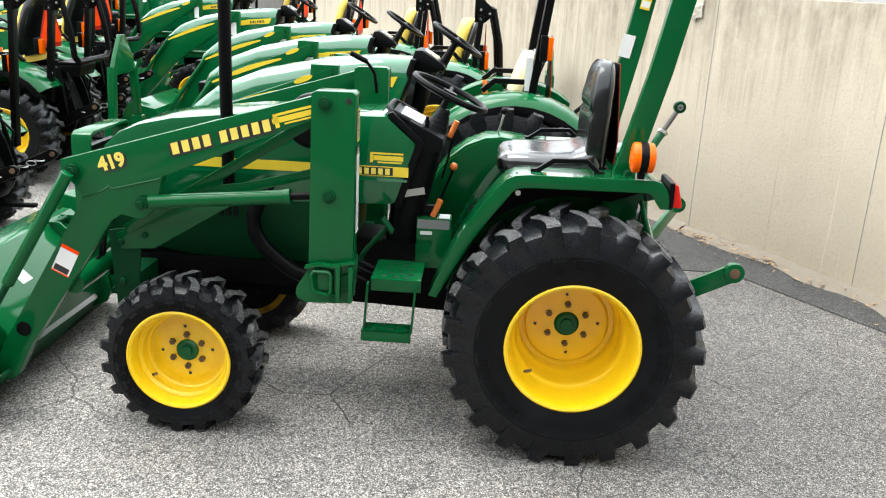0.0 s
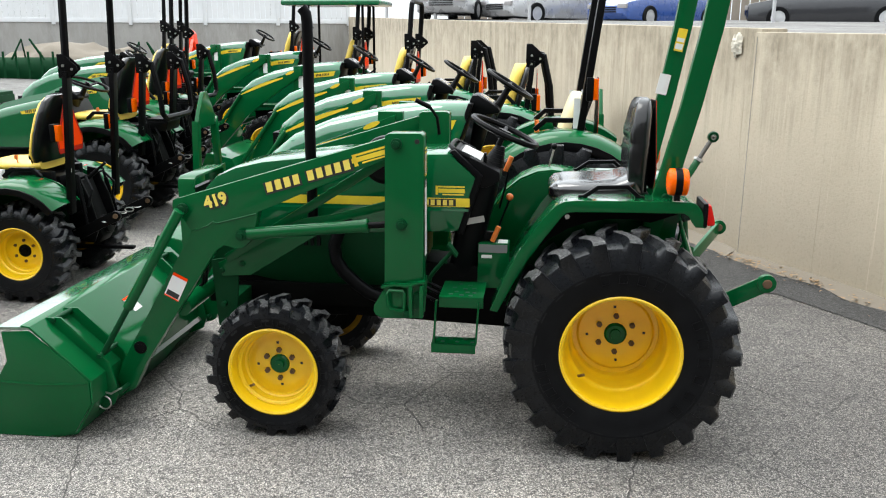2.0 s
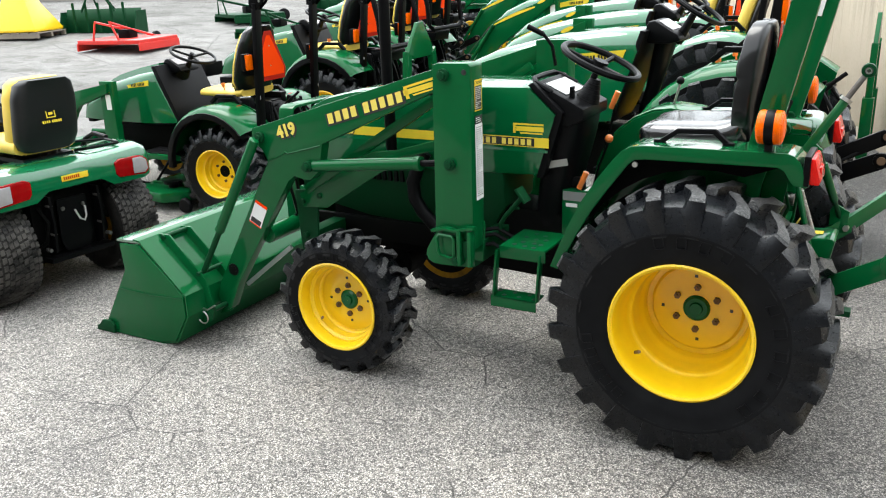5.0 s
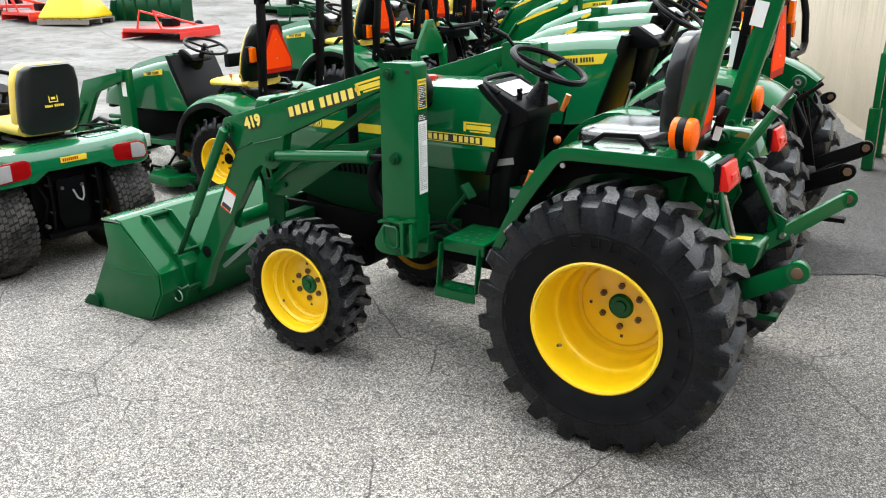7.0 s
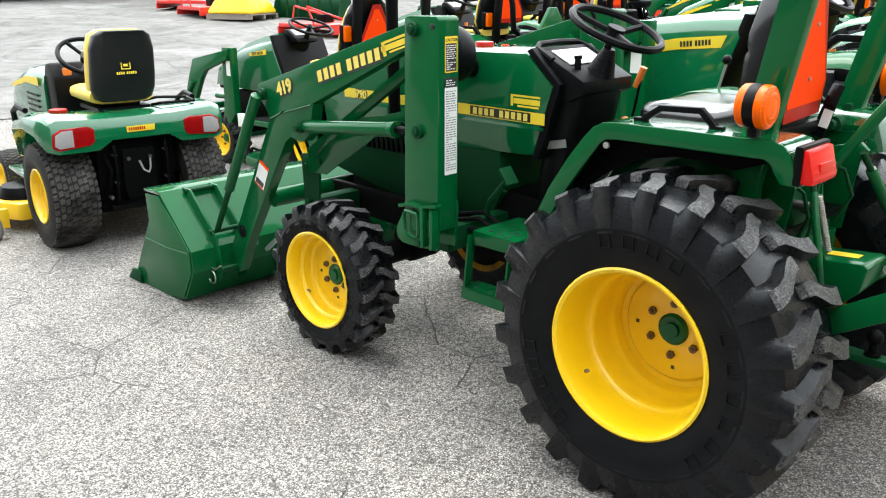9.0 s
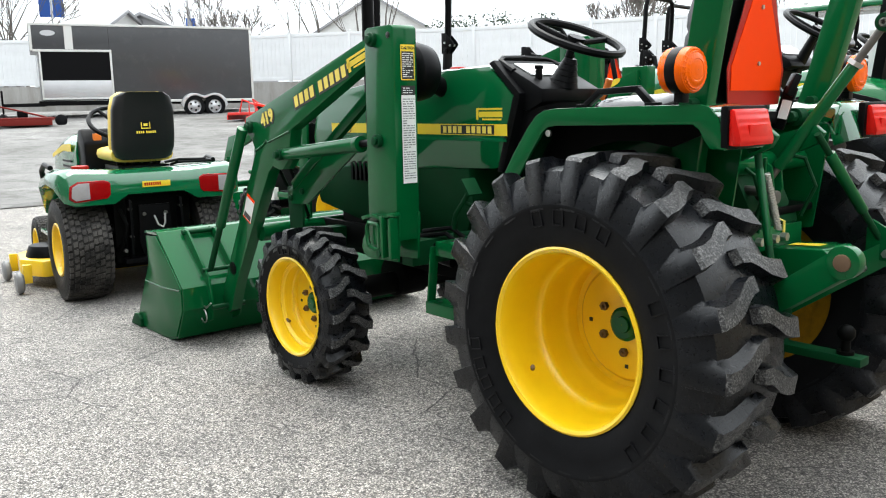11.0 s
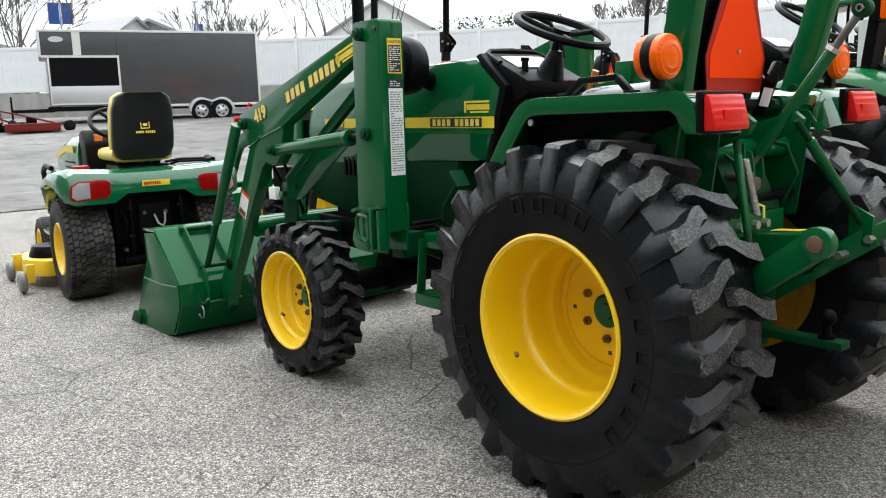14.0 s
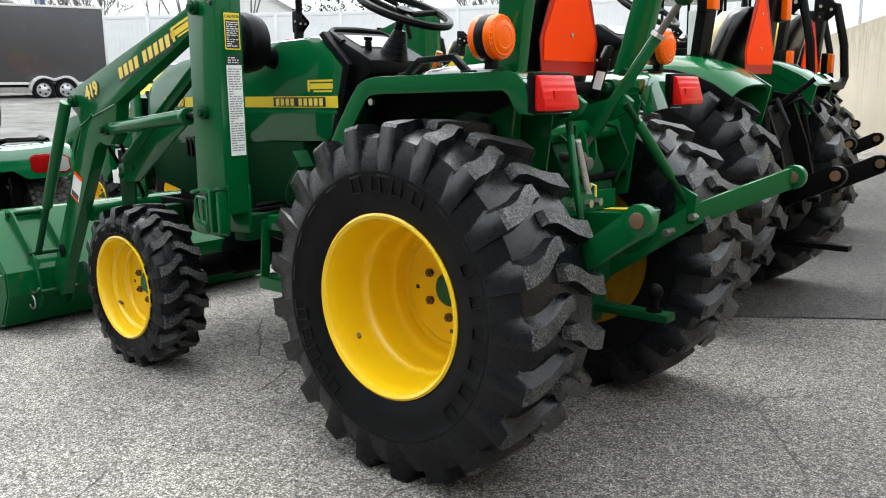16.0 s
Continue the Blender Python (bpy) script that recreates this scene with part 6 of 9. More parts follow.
# the upper lot behind the right-hand wall
bm = bm_new()
a = [bm.verts.new((x + 0.2, y, t - 0.06)) for (x, y), t in zip(WALL, WALL_TOP)]
b = [bm.verts.new((x + 70, y + 12, t + 0.1)) for (x, y), t in zip(WALL, WALL_TOP)]
c = [bm.verts.new((x + 0.2 if i else x, y, -0.2)) for i, (x, y) in enumerate(WALL)]
for i in range(len(a) - 1):
    bm.faces.new((a[i], b[i], b[i + 1], a[i + 1]))
e1, e2 = bm.verts.new((-10, 90, 2.6)), bm.verts.new((60, 120, 2.6))
bm.faces.new((a[-1], b[-1], e2, e1))
tagged(part("upper_lot", bm, GRAVEL), label="grey upper parking lot behind the wall", kind="structure", category="ground")

# vertical form seams and a broken notch on the wall
for i, (f, k) in enumerate(((0.35, 2), (0.8, 1), (0.97, 3))):
    p, q = Vector(WALL[k]), Vector(WALL[k + 1])
    c = p.lerp(q, f)
    d = (q - p).normalized()
    nrm = Vector((-d.y, d.x))
    bm = bm_new()
    bar(bm, (c.x + nrm.x * 0.001, c.y + nrm.y * 0.001, 0.0), (c.x + nrm.x * 0.001, c.y + nrm.y * 0.001, 1.95), 0.004, 0.004)
    tagged(part("wall_seam", bm, CONCRETE_GREY), label="dark vertical casting seam in the wall", kind="structure", category="trim")

# a strip of washed-in soil and dead leaves at the wall's foot
bm = bm_new()
rnd = random.Random(3)
for k in range(1, 5):
    p, q = Vector(WALL[k]), Vector(WALL[k + 1])
    ln = (q - p).length
    d = (q - p).normalized()
    nrm = Vector((-d.y, d.x))
    m = int(ln * 5) + 1
    rows = []
    for i in range(m + 1):
        c = p + d * ln * i / m
        wd = 0.10 + 0.12 * noise.noise(Vector((c.x * 1.7, c.y * 1.7, 0)))
        rows.append([bm.verts.new((c.x - nrm.x * 0.02, c.y - nrm.y * 0.02, 0.05 + rnd.uniform(0, 0.02))), bm.verts.new((c.x + nrm.x * max(0.05, wd) * 0.5, c.y + nrm.y * max(0.05, wd) * 0.5, 0.03 + rnd.uniform(0, 0.015))), bm.verts.new((c.x + nrm.x * max(0.06, wd) * 1.3, c.y + nrm.y * max(0.06, wd) * 1.3, 0.004))])
    for r0, r1 in zip(rows, rows[1:]):
        for j in range(2):
            bm.faces.new((r0[j], r1[j], r1[j + 1], r0[j + 1]))
tagged(part("debris_strip", bm, SOIL), label="brown soil washed up along the foot of the wall", kind="stuff", category="soil")
bm = bm_new()
for i in range(420):
    k = rnd.choice((1, 2, 3, 3, 4))
    p, q = Vector(WALL[k]), Vector(WALL[k + 1])
    c = p.lerp(q, rnd.random() if k < 4 else rnd.random() * 0.3)
    d = (q - p).normalized()
    nrm = Vector((-d.y, d.x))
    c = c + nrm * abs(rnd.gauss(0.05, 0.10))
    a, s = rnd.uniform(0, 6.28), rnd.uniform(0.008, 0.022)
    z = 0.012 + rnd.uniform(0, 0.04) * max(0, 1 - (c - p.lerp(q, 0.5)).length)
    vs = [bm.verts.new((c.x + s * math.cos(a + t) * w, c.y + s * math.sin(a + t) * w, z + rnd.uniform(0, 0.012))) for t, w in ((0, 1.3), (1.6, 0.6), (3.14, 1.2), (4.7, 0.6))]
    bm.faces.new(vs)
tagged(part("dry_leaves", bm, LEAF_LITTER), label="scattered dry brown leaves by the wall", kind="stuff", category="leaves")

# white vinyl fence on the back wall
def fence_panel(p, q, z0, z1):
    d = Vector((q[0] - p[0], q[1] - p[1], 0))
    ln = d.length
    e = thing("vinyl_fence_panel", p[0], p[1], z0, math.degrees(math.atan2(d.y, d.x)), label="white vinyl privacy fence panel on the concrete wall", category="fence", group="fence panels")
    bm = bm_new()
    box(bm, -0.06, 0.06, -0.06, 0.06, -0.02, z1 - z0 + 0.05)
    box(bm, -0.075, 0.075, -0.075, 0.075, z1 - z0 + 0.05, z1 - z0 + 0.09)
    part("post", bm, VINYL_WHITE, e, bevel=0.008)
    for z in (0.05, z1 - z0 - 0.12):
        bm = bm_new()
        box(bm, 0.06, ln - 0.06, -0.025, 0.025, z, z + 0.14)
        part("rail", bm, VINYL_WHITE, e, bevel=0.005)
    n = max(1, int(ln / 0.18))
    bm = bm_new()
    for i in range(n):
        x = 0.06 + (ln - 0.12) * i / n
        box(bm, x, x + (ln - 0.12) / n - 0.006, -0.012, 0.012, 0.19, z1 - z0 - 0.12)
    tagged(part("board", bm, VINYL_WHITE, e), kind="stuff")


for k in range(len(FARWALL) - 1):
    p, q = Vector(FARWALL[k]), Vector(FARWALL[k + 1])
    n = max(1, round((q - p).length / 2.4))
    for i in range(n):
        fence_panel(p.lerp(q, i / n), p.lerp(q, (i + 1) / n), 2.24, 4.05)


# ---- other tractors ----
def curved_hood(bm, prof, hw):
    """Hood through stations (x, top, bottom, half-width scale): rounded top corners, tapering to the nose."""
    secs = []
    for x, zt, zb, k, *rest in prof:
        w = hw * k
        lean = rest[0] if rest else 0.0
        secs.append([(x + lean * (zz - zt), yy, zz) for yy, zz in [(-w, zb), (w, zb), (w, zt - 0.13), (w * 0.96, zt - 0.06), (w * 0.78, zt - 0.015), (w * 0.35, zt), (-w * 0.35, zt), (-w * 0.78, zt - 0.015), (-w * 0.96, zt - 0.06), (-w, zt - 0.13)]])
    loft(bm, secs)


def round_fender(parent, s, R, y0, y1, x, z, mat, long=False):
    pts = []
    for i in range(13):
        a = radians(38 + i * 12.2) if long else radians(52 + i * 9.5)
        pts.append((x + 0.02 + R * math.cos(math.pi - a) * -1, z + R * math.sin(a)))
    pts = pts[::-1]
    bm = bm_new()
    secs = []
    prof = [(y0, 0.06), (y0 + 0.012, 0.03), (y0 + 0.035, 0.01), (y0 + 0.08, 0.0), (y1 - 0.14, 0.0), (y1 - 0.07, 0.012), (y1 - 0.025, 0.035), (y1, 0.075)]
    prof = prof + [(py + (0.006 if py > y0 + 0.1 else -0.0) * -1, d + 0.014) for py, d in prof[::-1]]
    for px, pz in pts:
        ux, uz = (px - x) / R, (pz - z) / R
        secs.append([(px - ux * d, s * py, pz - uz * d) for py, d in prof])
    loft(bm, secs)
    f = part("fender", bm, mat, parent, "rounded green fender", smooth=50)
    bm = bm_new()
    prism(bm, [(px, pz - 0.01) for px, pz in pts] + [(x + R * 0.58, z + 0.34), (x + R * 0.3, z + 0.1), (x - R * 0.9, z + 0.15)], min(s * y0, s * (y0 + 0.012)), max(s * y0, s * (y0 + 0.012)))
    part("inner_fender", bm, GREEN, f)
    bm = bm_new()
    edge = [(x + (px - x) * 0.905, z + (pz - z) * 0.905) for px, pz in pts]
    strip(bm, edge, min(s * (y1 - 0.05), s * (y1 + 0.006)), max(s * (y1 - 0.05), s * (y1 - 0.004)), 0.06)
    part("fender_skirt", bm, BLACK, f, "black plastic fender edge", bevel=0.004)
    bm = bm_new()
    top = z + R
    bar(bm, (x - 0.20, s * (y0 + 0.05), top - 0.02), (x - 0.12, s * (y0 + 0.05), top + 0.05), 0.045, 0.034)
    bar(bm, (x - 0.13, s * (y0 + 0.05), top + 0.05), (x + 0.10, s * (y0 + 0.05), top + 0.05), 0.045, 0.034)
    bar(bm, (x + 0.09, s * (y0 + 0.05), top + 0.05), (x + 0.16, s * (y0 + 0.05), top - 0.02), 0.045, 0.034)
    part("grab_handle", bm, BLACK, parent, bevel=0.004)


def row_seat(parent, x, z, k=1.0, black=False):
    soft, word = (CREAM_SEAT, "cream") if black else (YELLOW_SEAT, "yellow")
    bm = bm_new()
    secs = []
    for dx, zt, hw in ((-0.30, 0.04, 0.16), (-0.27, 0.085, 0.21), (-0.1, 0.09, 0.235), (0.06, 0.08, 0.235), (0.12, 0.10, 0.20)):
        secs.append([(x + dx * k, hw * k * math.copysign(abs(math.cos(a)) ** 0.5, math.cos(a)), z + zt * 0.5 + zt * 0.5 * math.copysign(abs(math.sin(a)) ** 0.6, math.sin(a))) for a in [2 * math.pi * i / 16 for i in range(16)]])
    loft(bm, secs)
    part("seat_cushion", bm, soft, parent, word + " vinyl seat cushion", smooth=60)
    for nm, mat, x0, x1, grow in (("seat_back", soft, 0.045 if k > 1.3 else -0.01, 0.12, 1.0), ("seat_shell", VINYL, 0.06 if black else 0.07 if k > 1.3 else 0.095, 0.175, 1.04 if black or k > 1.3 else 0.97)):
        bm = bm_new()
        secs = []
        for dz, lean, hw in ((0.05, 0.0, 0.19), (0.12, 0.015, 0.225), (0.25, 0.05, 0.225), (0.38, 0.09, 0.20), (0.46, 0.12, 0.165), (0.50, 0.14, 0.10)):
            secs.append([(x + lean + (x0 + x1) / 2 + (x1 - x0) / 2 * math.copysign(abs(math.sin(a)) ** 0.7, math.sin(a)), hw * grow * k * math.copysign(abs(math.cos(a)) ** 0.5, math.cos(a)), z + dz * k * (1.03 if (black or k > 1.3) and nm == "seat_shell" else 1.0)) for a in [2 * math.pi * i / 16 for i in range(16)]])
        loft(bm, secs)
        part(nm, bm, mat, parent, "black plastic seat shell" if nm == "seat_shell" else word + " vinyl seat back", smooth=60)


def small_amber(parent, x, y, z):
    bm = bm_new()
    box(bm, x - 0.045, x, y - 0.045, y + 0.045, z - 0.08, z + 0.08)
    b = part("flasher_body", bm, BLACK, parent, bevel=0.006)
    bm = bm_new()
    box(bm, x, x + 0.035, y - 0.04, y + 0.04, z - 0.073, z + 0.073)
    part("flasher_lens", bm, AMBER, b, "amber flasher lens", bevel=0.008)


def rollbar(parent, x, hw, z0, zh, ztop, fold, lamp=0.0):
    """Black two-post rollover bar with hinge plates at zh; folded down behind, or upright."""
    for s in (-1, 1):
        y = s * hw
        bm = bm_new()
        bar(bm, (x - 0.06, y, z0), (x + 0.03 + max(0, zh - 2.3) * 0.5, y, zh), 0.05, 0.12 if zh > 2.3 else 0.09)
        part("rollbar_post", bm, BLACK_STEEL, parent, "black steel rollover post", bevel=0.006)
        bm = bm_new()
        for dy in (-0.034, 0.03):
            prism(bm, [(x - 0.03, zh - 0.06), (x + 0.06, zh - 0.06), (x + 0.15, zh + 0.02), (x + 0.14, zh + 0.05), (x + 0.03, zh + 0.15), (x - 0.03, zh + 0.15)], y + dy, y + dy + 0.006)
        hp = part("hinge_plate", bm, BLACK_STEEL, parent, "black folding hinge plate", bevel=0.002)
        bm = bm_new()
        for px, pz in ((0.02, -0.03), (0.02, 0.05), (0.10, 0.02)):
            cyl(bm, (x + px, y - 0.045, zh + pz), (x + px, y + 0.045, zh + pz), 0.012, 8)
        part("hinge_bolt", bm, STEEL, hp)
        small_amber(parent, x + 0.075 + lamp, y + s * 0.07, min(z0 + (zh - z0) * 0.58, 1.60))
        decal(parent, "post_label", WHITE, x - 0.05, x - 0.005, z0 + (zh - z0) * 0.30, z0 + (zh - z0) * 0.42, y + s * 0.0255, s)
    bm = bm_new()
    if fold:
        tube(bm, [(x + 0.05, -hw, zh + 0.06), (x + 0.13, -hw, zh + 0.05), (x + 0.20, -hw, zh - 0.25), (x + 0.22, -hw, zh - 0.50), (x + 0.22, -hw * 0.8, zh - 0.56), (x + 0.22, hw * 0.8, zh - 0.56), (x + 0.22, hw, zh - 0.50), (x + 0.20, hw, zh - 0.25), (x + 0.13, hw, zh + 0.05), (x + 0.05, hw, zh + 0.06)], 0.032, 8)
    else:
        tube(bm, [(x + 0.03, -hw, zh), (x + 0.06, -hw, ztop - 0.15), (x + 0.065, -hw * 0.92, ztop - 0.04), (x + 0.065, -hw * 0.75, ztop), (x + 0.065, hw * 0.75, ztop), (x + 0.065, hw * 0.92, ztop - 0.04), (x + 0.06, hw, ztop - 0.15), (x + 0.03, hw, zh)], 0.035, 8)
    part("rollbar_hoop", bm, BLACK_STEEL, parent)


def simple_loader(parent, xm, ym, zt, nose, plain=False):
    """Green loader with masts, booms, cylinders and a bucket on the ground."""
    for s in (-1, 1):
        y = s * ym
        bm = bm_new()
        prism(bm, [(xm - 0.10, zt), (xm + 0.08, zt), (xm + 0.07, 0.62), (xm - 0.04, 0.50), (xm - 0.16, 0.52), (xm - 0.12, 0.75)], y - 0.04, y + 0.04)
        mast = part("loader_mast", bm, GREEN, parent, "green loader mast", bevel=0.008)
        decal(mast, "mast_label", WHITE, xm - 0.03, xm + 0.04, zt - 0.30, zt - 0.14, y + s * 0.04, s)
        decal(mast, "mast_label", YELLOW_DECAL, xm - 0.03, xm + 0.03, zt - 0.12, zt - 0.06, y + s * 0.04, s)
        pin("mast_pin", mast, xm, s * (ym + 0.04), zt - 0.06, s, 0.022)
        bm = bm_new()
        k = nose
        if plain:
            prism(bm, [(xm + 0.03, zt - 0.02), (xm + 0.03, zt - 0.12), (k + 0.42, zt - 0.27), (k + 0.34, zt - 0.36), (k - 0.12, 0.24), (k - 0.22, 0.22), (k - 0.20, 0.32), (k + 0.10, zt - 0.34), (k + 0.20, zt - 0.15)], y + s * 0.045 - 0.03, y + s * 0.045 + 0.03)
        else:
            prism(bm, [(xm + 0.03, zt - 0.02), (xm + 0.03, zt - 0.12), (k + 0.55, zt - 0.50), (k + 0.30, zt - 0.68), (k - 0.18, 0.22), (k - 0.27, 0.20), (k - 0.26, 0.30), (k + 0.12, zt - 0.50), (k + 0.20, zt - 0.36)], y + s * 0.045 - 0.03, y + s * 0.045 + 0.03)
        lb = part("loader_boom", bm, GREEN, parent, "green loader boom", bevel=0.005)
        if not plain:
            slope = 0.34 / (xm - k - 0.17)
            y_out = y + s * 0.076
            bm = bm_new()
            xs_ = [xm - 0.24 - (xm - k - 0.44) * i / 8 for i in range(9)]
            mid = [zt - 0.062 + (px - xm - 0.03) * slope + 0.016 * math.sin(math.pi * i / 8) for i, px in enumerate(xs_)]
            wid = [0.004 + 0.018 * math.sin(math.pi * (i + 0.6) / 9.2) for i in range(9)]
            prism(bm, [(px, m + w) for px, m, w in zip(xs_, mid, wid)] + [(px, m - w) for px, m, w in list(zip(xs_, mid, wid))[::-1]], min(y_out, y_out + s * 0.003), max(y_out, y_out + s * 0.003))
            part("boom_stripe", bm, YELLOW_DECAL, lb, "yellow boom stripe")
            bm = bm_new()
            prism(bm, [(xm - 0.14 + 0.06 * math.cos(a), zt - 0.095 + 0.02 * math.sin(a) + 0.06 * slope * math.cos(a)) for a in [2 * math.pi * i / 14 for i in range(14)]], min(y_out, y_out + s * 0.003), max(y_out, y_out + s * 0.003))
            part("boom_badge", bm, YELLOW_DECAL, lb, "yellow oval badge")
        bm = bm_new()
        cyl(bm, (xm - 0.02, y - s * 0.06, zt - 0.55), (k + 0.42, y - s * 0.06, zt - 0.56), 0.026, 12)
        part("lift_cylinder", bm, GREEN, parent)
        bm = bm_new()
        cyl(bm, (k + 0.20, y + s * 0.09, zt - 0.40), (k - 0.25, y + s * 0.09, 0.42), 0.024, 12)
        part("tilt_cylinder", bm, GREEN, parent)
    bm = bm_new()
    strip(bm, [(nose - 0.62, 0.52), (nose - 0.34, 0.46), (nose - 0.24, 0.25), (nose - 0.34, 0.03), (nose - 0.5, 0.005), (nose - 0.86, 0.005)], -0.72, 0.72, -0.012)
    for s in (-1, 1):
        prism(bm, [(nose - 0.64, 0.53), (nose - 0.34, 0.47), (nose - 0.235, 0.25), (nose - 0.335, 0.03), (nose - 0.5, 0.004), (nose - 0.86, 0.004)], s * 0.72 - 0.005, s * 0.72 + 0.005)
    part("bucket", bm, GREEN, parent, "green loader bucket", bevel=0.002)
    bm = bm_new()
    cyl(bm, (nose + 0.1, -ym, 0.62), (nose + 0.1, ym, 0.62), 0.04, 12)
    part("cross_tube", bm, GREEN, parent)


def row_tractor(name, x, y, rz, fold, loader, scale=1.0, sign=True, deck=False, rr=0.585, fr=0.372, zh=1.72, ztop=2.3, stripe=True, short=False, mast=1.43, mx=-1.18, hx=0.0, lift=0.0, sx=0.0, fx=0.0, black_seat=False, sub=False, rx=0.32, rw=0.42, seat_k=1.12, dark_fender=False, label=""):
    z = ground_z(x, y)
    T = thing(name, x, y, z, rz, label=label, category="tractor", group="parked tractors")
    for s in (-1, 1):
        wheel(T, "rear_wheel", 0.0, s * 0.56, rr - 0.01, rr, 0.36, rr * 0.51, 20, 0.034, 0.16, 0.06, 0.10, 6, hub_mat=GREASY_AND_SHADE if sub else GREEN)
        wheel(T, "front_wheel", -1.68, s * 0.53, fr - 0.007, fr, 0.24, fr * 0.57, 18, 0.028, 0.09, 0.05, 0.075, 5)
        round_fender(T, s, rr + (0.13 if sub else 0.075), 0.33, 0.78 if sub else 0.70, fx - (0.03 if sub else 0), rr - 0.01 + (0.09 if sub else lift), GREEN if sub or dark_fender else GREEN_PALE, sub)
    bm = bm_new()
    prism(bm, [(-0.5, 0.45), (0.2, 0.40), (0.30, 0.55), (0.28, 0.95), (-0.5, 0.9)], -0.18, 0.18)
    cyl(bm, (0, -0.45, 0.575), (0, 0.45, 0.575), 0.10, 16)
    part("transmission", bm, GREEN_DULL, T, bevel=0.01)
    bm = bm_new()
    prism(bm, [(-2.0, 0.50), (-0.45, 0.46), (-0.45, 0.80), (-2.0, 0.80)], -0.15, 0.15)
    cyl(bm, (-1.68, -0.46, 0.38), (-1.68, 0.46, 0.38), 0.055, 12)
    part("engine_and_axle", bm, GREASY_AND_SHADE, T, bevel=0.01)
    bm = bm_new()
    curved_hood(bm, [(-0.63, 1.455, 0.88, 0.98, 0.36), (-0.66, 1.475, 0.88, 1.0, 0.36), (-0.9, 1.475, 0.86, 1.0, 0.12), (-1.3, 1.43, 0.84, 1.0), (-1.7, 1.34, 0.80, 0.98), (-2.0, 1.22, 0.78, 0.93), (-2.18, 1.08, 0.78, 0.85), (-2.27, 0.92, 0.80, 0.72)], 0.27)
    if sub:
        bm.clear()
        curved_hood(bm, [(-0.63, 1.40, 0.90, 1.28, -0.5), (-0.66, 1.43, 0.88, 1.32, -0.5), (-0.9, 1.39, 0.86, 1.32, -0.3), (-1.25, 1.31, 0.86, 1.26), (-1.55, 1.21, 0.86, 1.14), (-1.78, 1.10, 0.86, 1.0), (-1.88, 0.98, 0.86, 0.85)], 0.27)
        loft(bm, [[(px, -w * 0.5, zt - 0.05), (px, w * 0.5, zt - 0.05), (px, w * 0.42, zt + 0.035), (px, -w * 0.42, zt + 0.035)] for px, zt, w in ((-0.66, 1.455, 0.50), (-0.95, 1.40, 0.46), (-1.30, 1.315, 0.38), (-1.70, 1.16, 0.26))])
    part("hood", bm, GREEN_HOOD if sub else GREEN_PALE, T, "boxy green hood with raised crest" if sub else "sloping green hood", smooth=50)
    bm = bm_new()
    prism_x(bm, [(-0.18, 0.80), (0.18, 0.80), (0.18, 0.98), (-0.18, 0.98)], -2.29, -2.2)
    part("front_grille", bm, BLACK, T, bevel=0.01)
    for s in (-1, 1):
        if stripe:
            bm = bm_new()
            yy = s * (0.358 if sub else 0.2715)
            up = [(-0.70, 1.325), (-1.02, 1.265), (-1.0, 1.235)] if sub else [(-0.74, 1.355), (-1.05, 1.325), (-1.6, 1.215), (-1.95, 1.10)] if not short else [(-0.74, 1.355), (-1.0, 1.335), (-1.12, 1.26)]
            lo = [(-0.71, 1.265)] if sub else [(-1.95, 1.075), (-1.6, 1.16), (-1.05, 1.26), (-0.77, 1.285)] if not short else [(-1.12, 1.25), (-0.77, 1.275)]
            prism(bm, up + lo, min(yy, yy + s * 0.003), max(yy, yy + s * 0.003))
            part("hood_stripe", bm, YELLOW_DECAL, T, "yellow hood stripe")
            put = (lambda px, pz: pose(px, -0.2748, pz, 90, 0, 0)) if s < 0 else (lambda px, pz: pose(px, 0.2748, pz, 90, 0, 180))
            letter_parts("name_letter", BLACK_DECAL, T, (pose(-0.86, s * 0.3615, 1.273, 90, 0, 0 if s < 0 else 180) if sub else put(-0.93, 1.302)) @ pose(0, 0, 0, 0, 0, 6 if s < 0 else -6), -0.10, 0.10, -0.016, 0.016, 9, (4,))
    bm = bm_new()
    prism(bm, [(-0.66, 1.46), (-0.64, 1.525), (-0.59, 1.53), (-0.44, 1.44), (-0.42, 1.40), (-0.50, 1.38), (-0.64, 1.38)], -0.15, 0.15)
    dash2 = part("console", bm, BLACK, T, "dark plastic instrument console", bevel=0.02)
    # pale grey stands for sky reflected in the instrument glass
    flat_part("instrument_face", lambda bm: rect(bm, -0.06, 0.05, -0.12, 0.12, 0, 0.004), CLEAR_LENS, T, pose(-0.525, 0, 1.4925, 0, 31, 0), "instrument glass coloured pale for reflected sky")
    bm = bm_new()
    if sub:
        prism(bm, [(-0.655, 1.47), (-0.60, 1.475), (-0.41, 1.07), (-0.33, 0.88), (-0.37, 0.88), (-0.47, 1.05)], -0.345, 0.345)
    else:
        prism(bm, [(-0.655, 1.475), (-0.62, 1.47), (-0.78, 0.99), (-0.84, 0.86), (-0.87, 0.86), (-0.82, 1.0)], -0.262, 0.262)
    part("hood_bezel", bm, BLACK, T, bevel=0.006)
    bm = bm_new()
    loft(bm, [[(cx + rx * math.cos(a), ry * math.sin(a), cz) for a in [2 * math.pi * i / 16 for i in range(16)]] for cx, rx, ry, cz in ((-0.70, 0.05, 0.07, 0.8), (-0.62, 0.05, 0.08, 1.1), (-0.55, 0.07, 0.12, 1.39))])
    part("console_column", bm, BLACK, T)
    bm = bm_new()
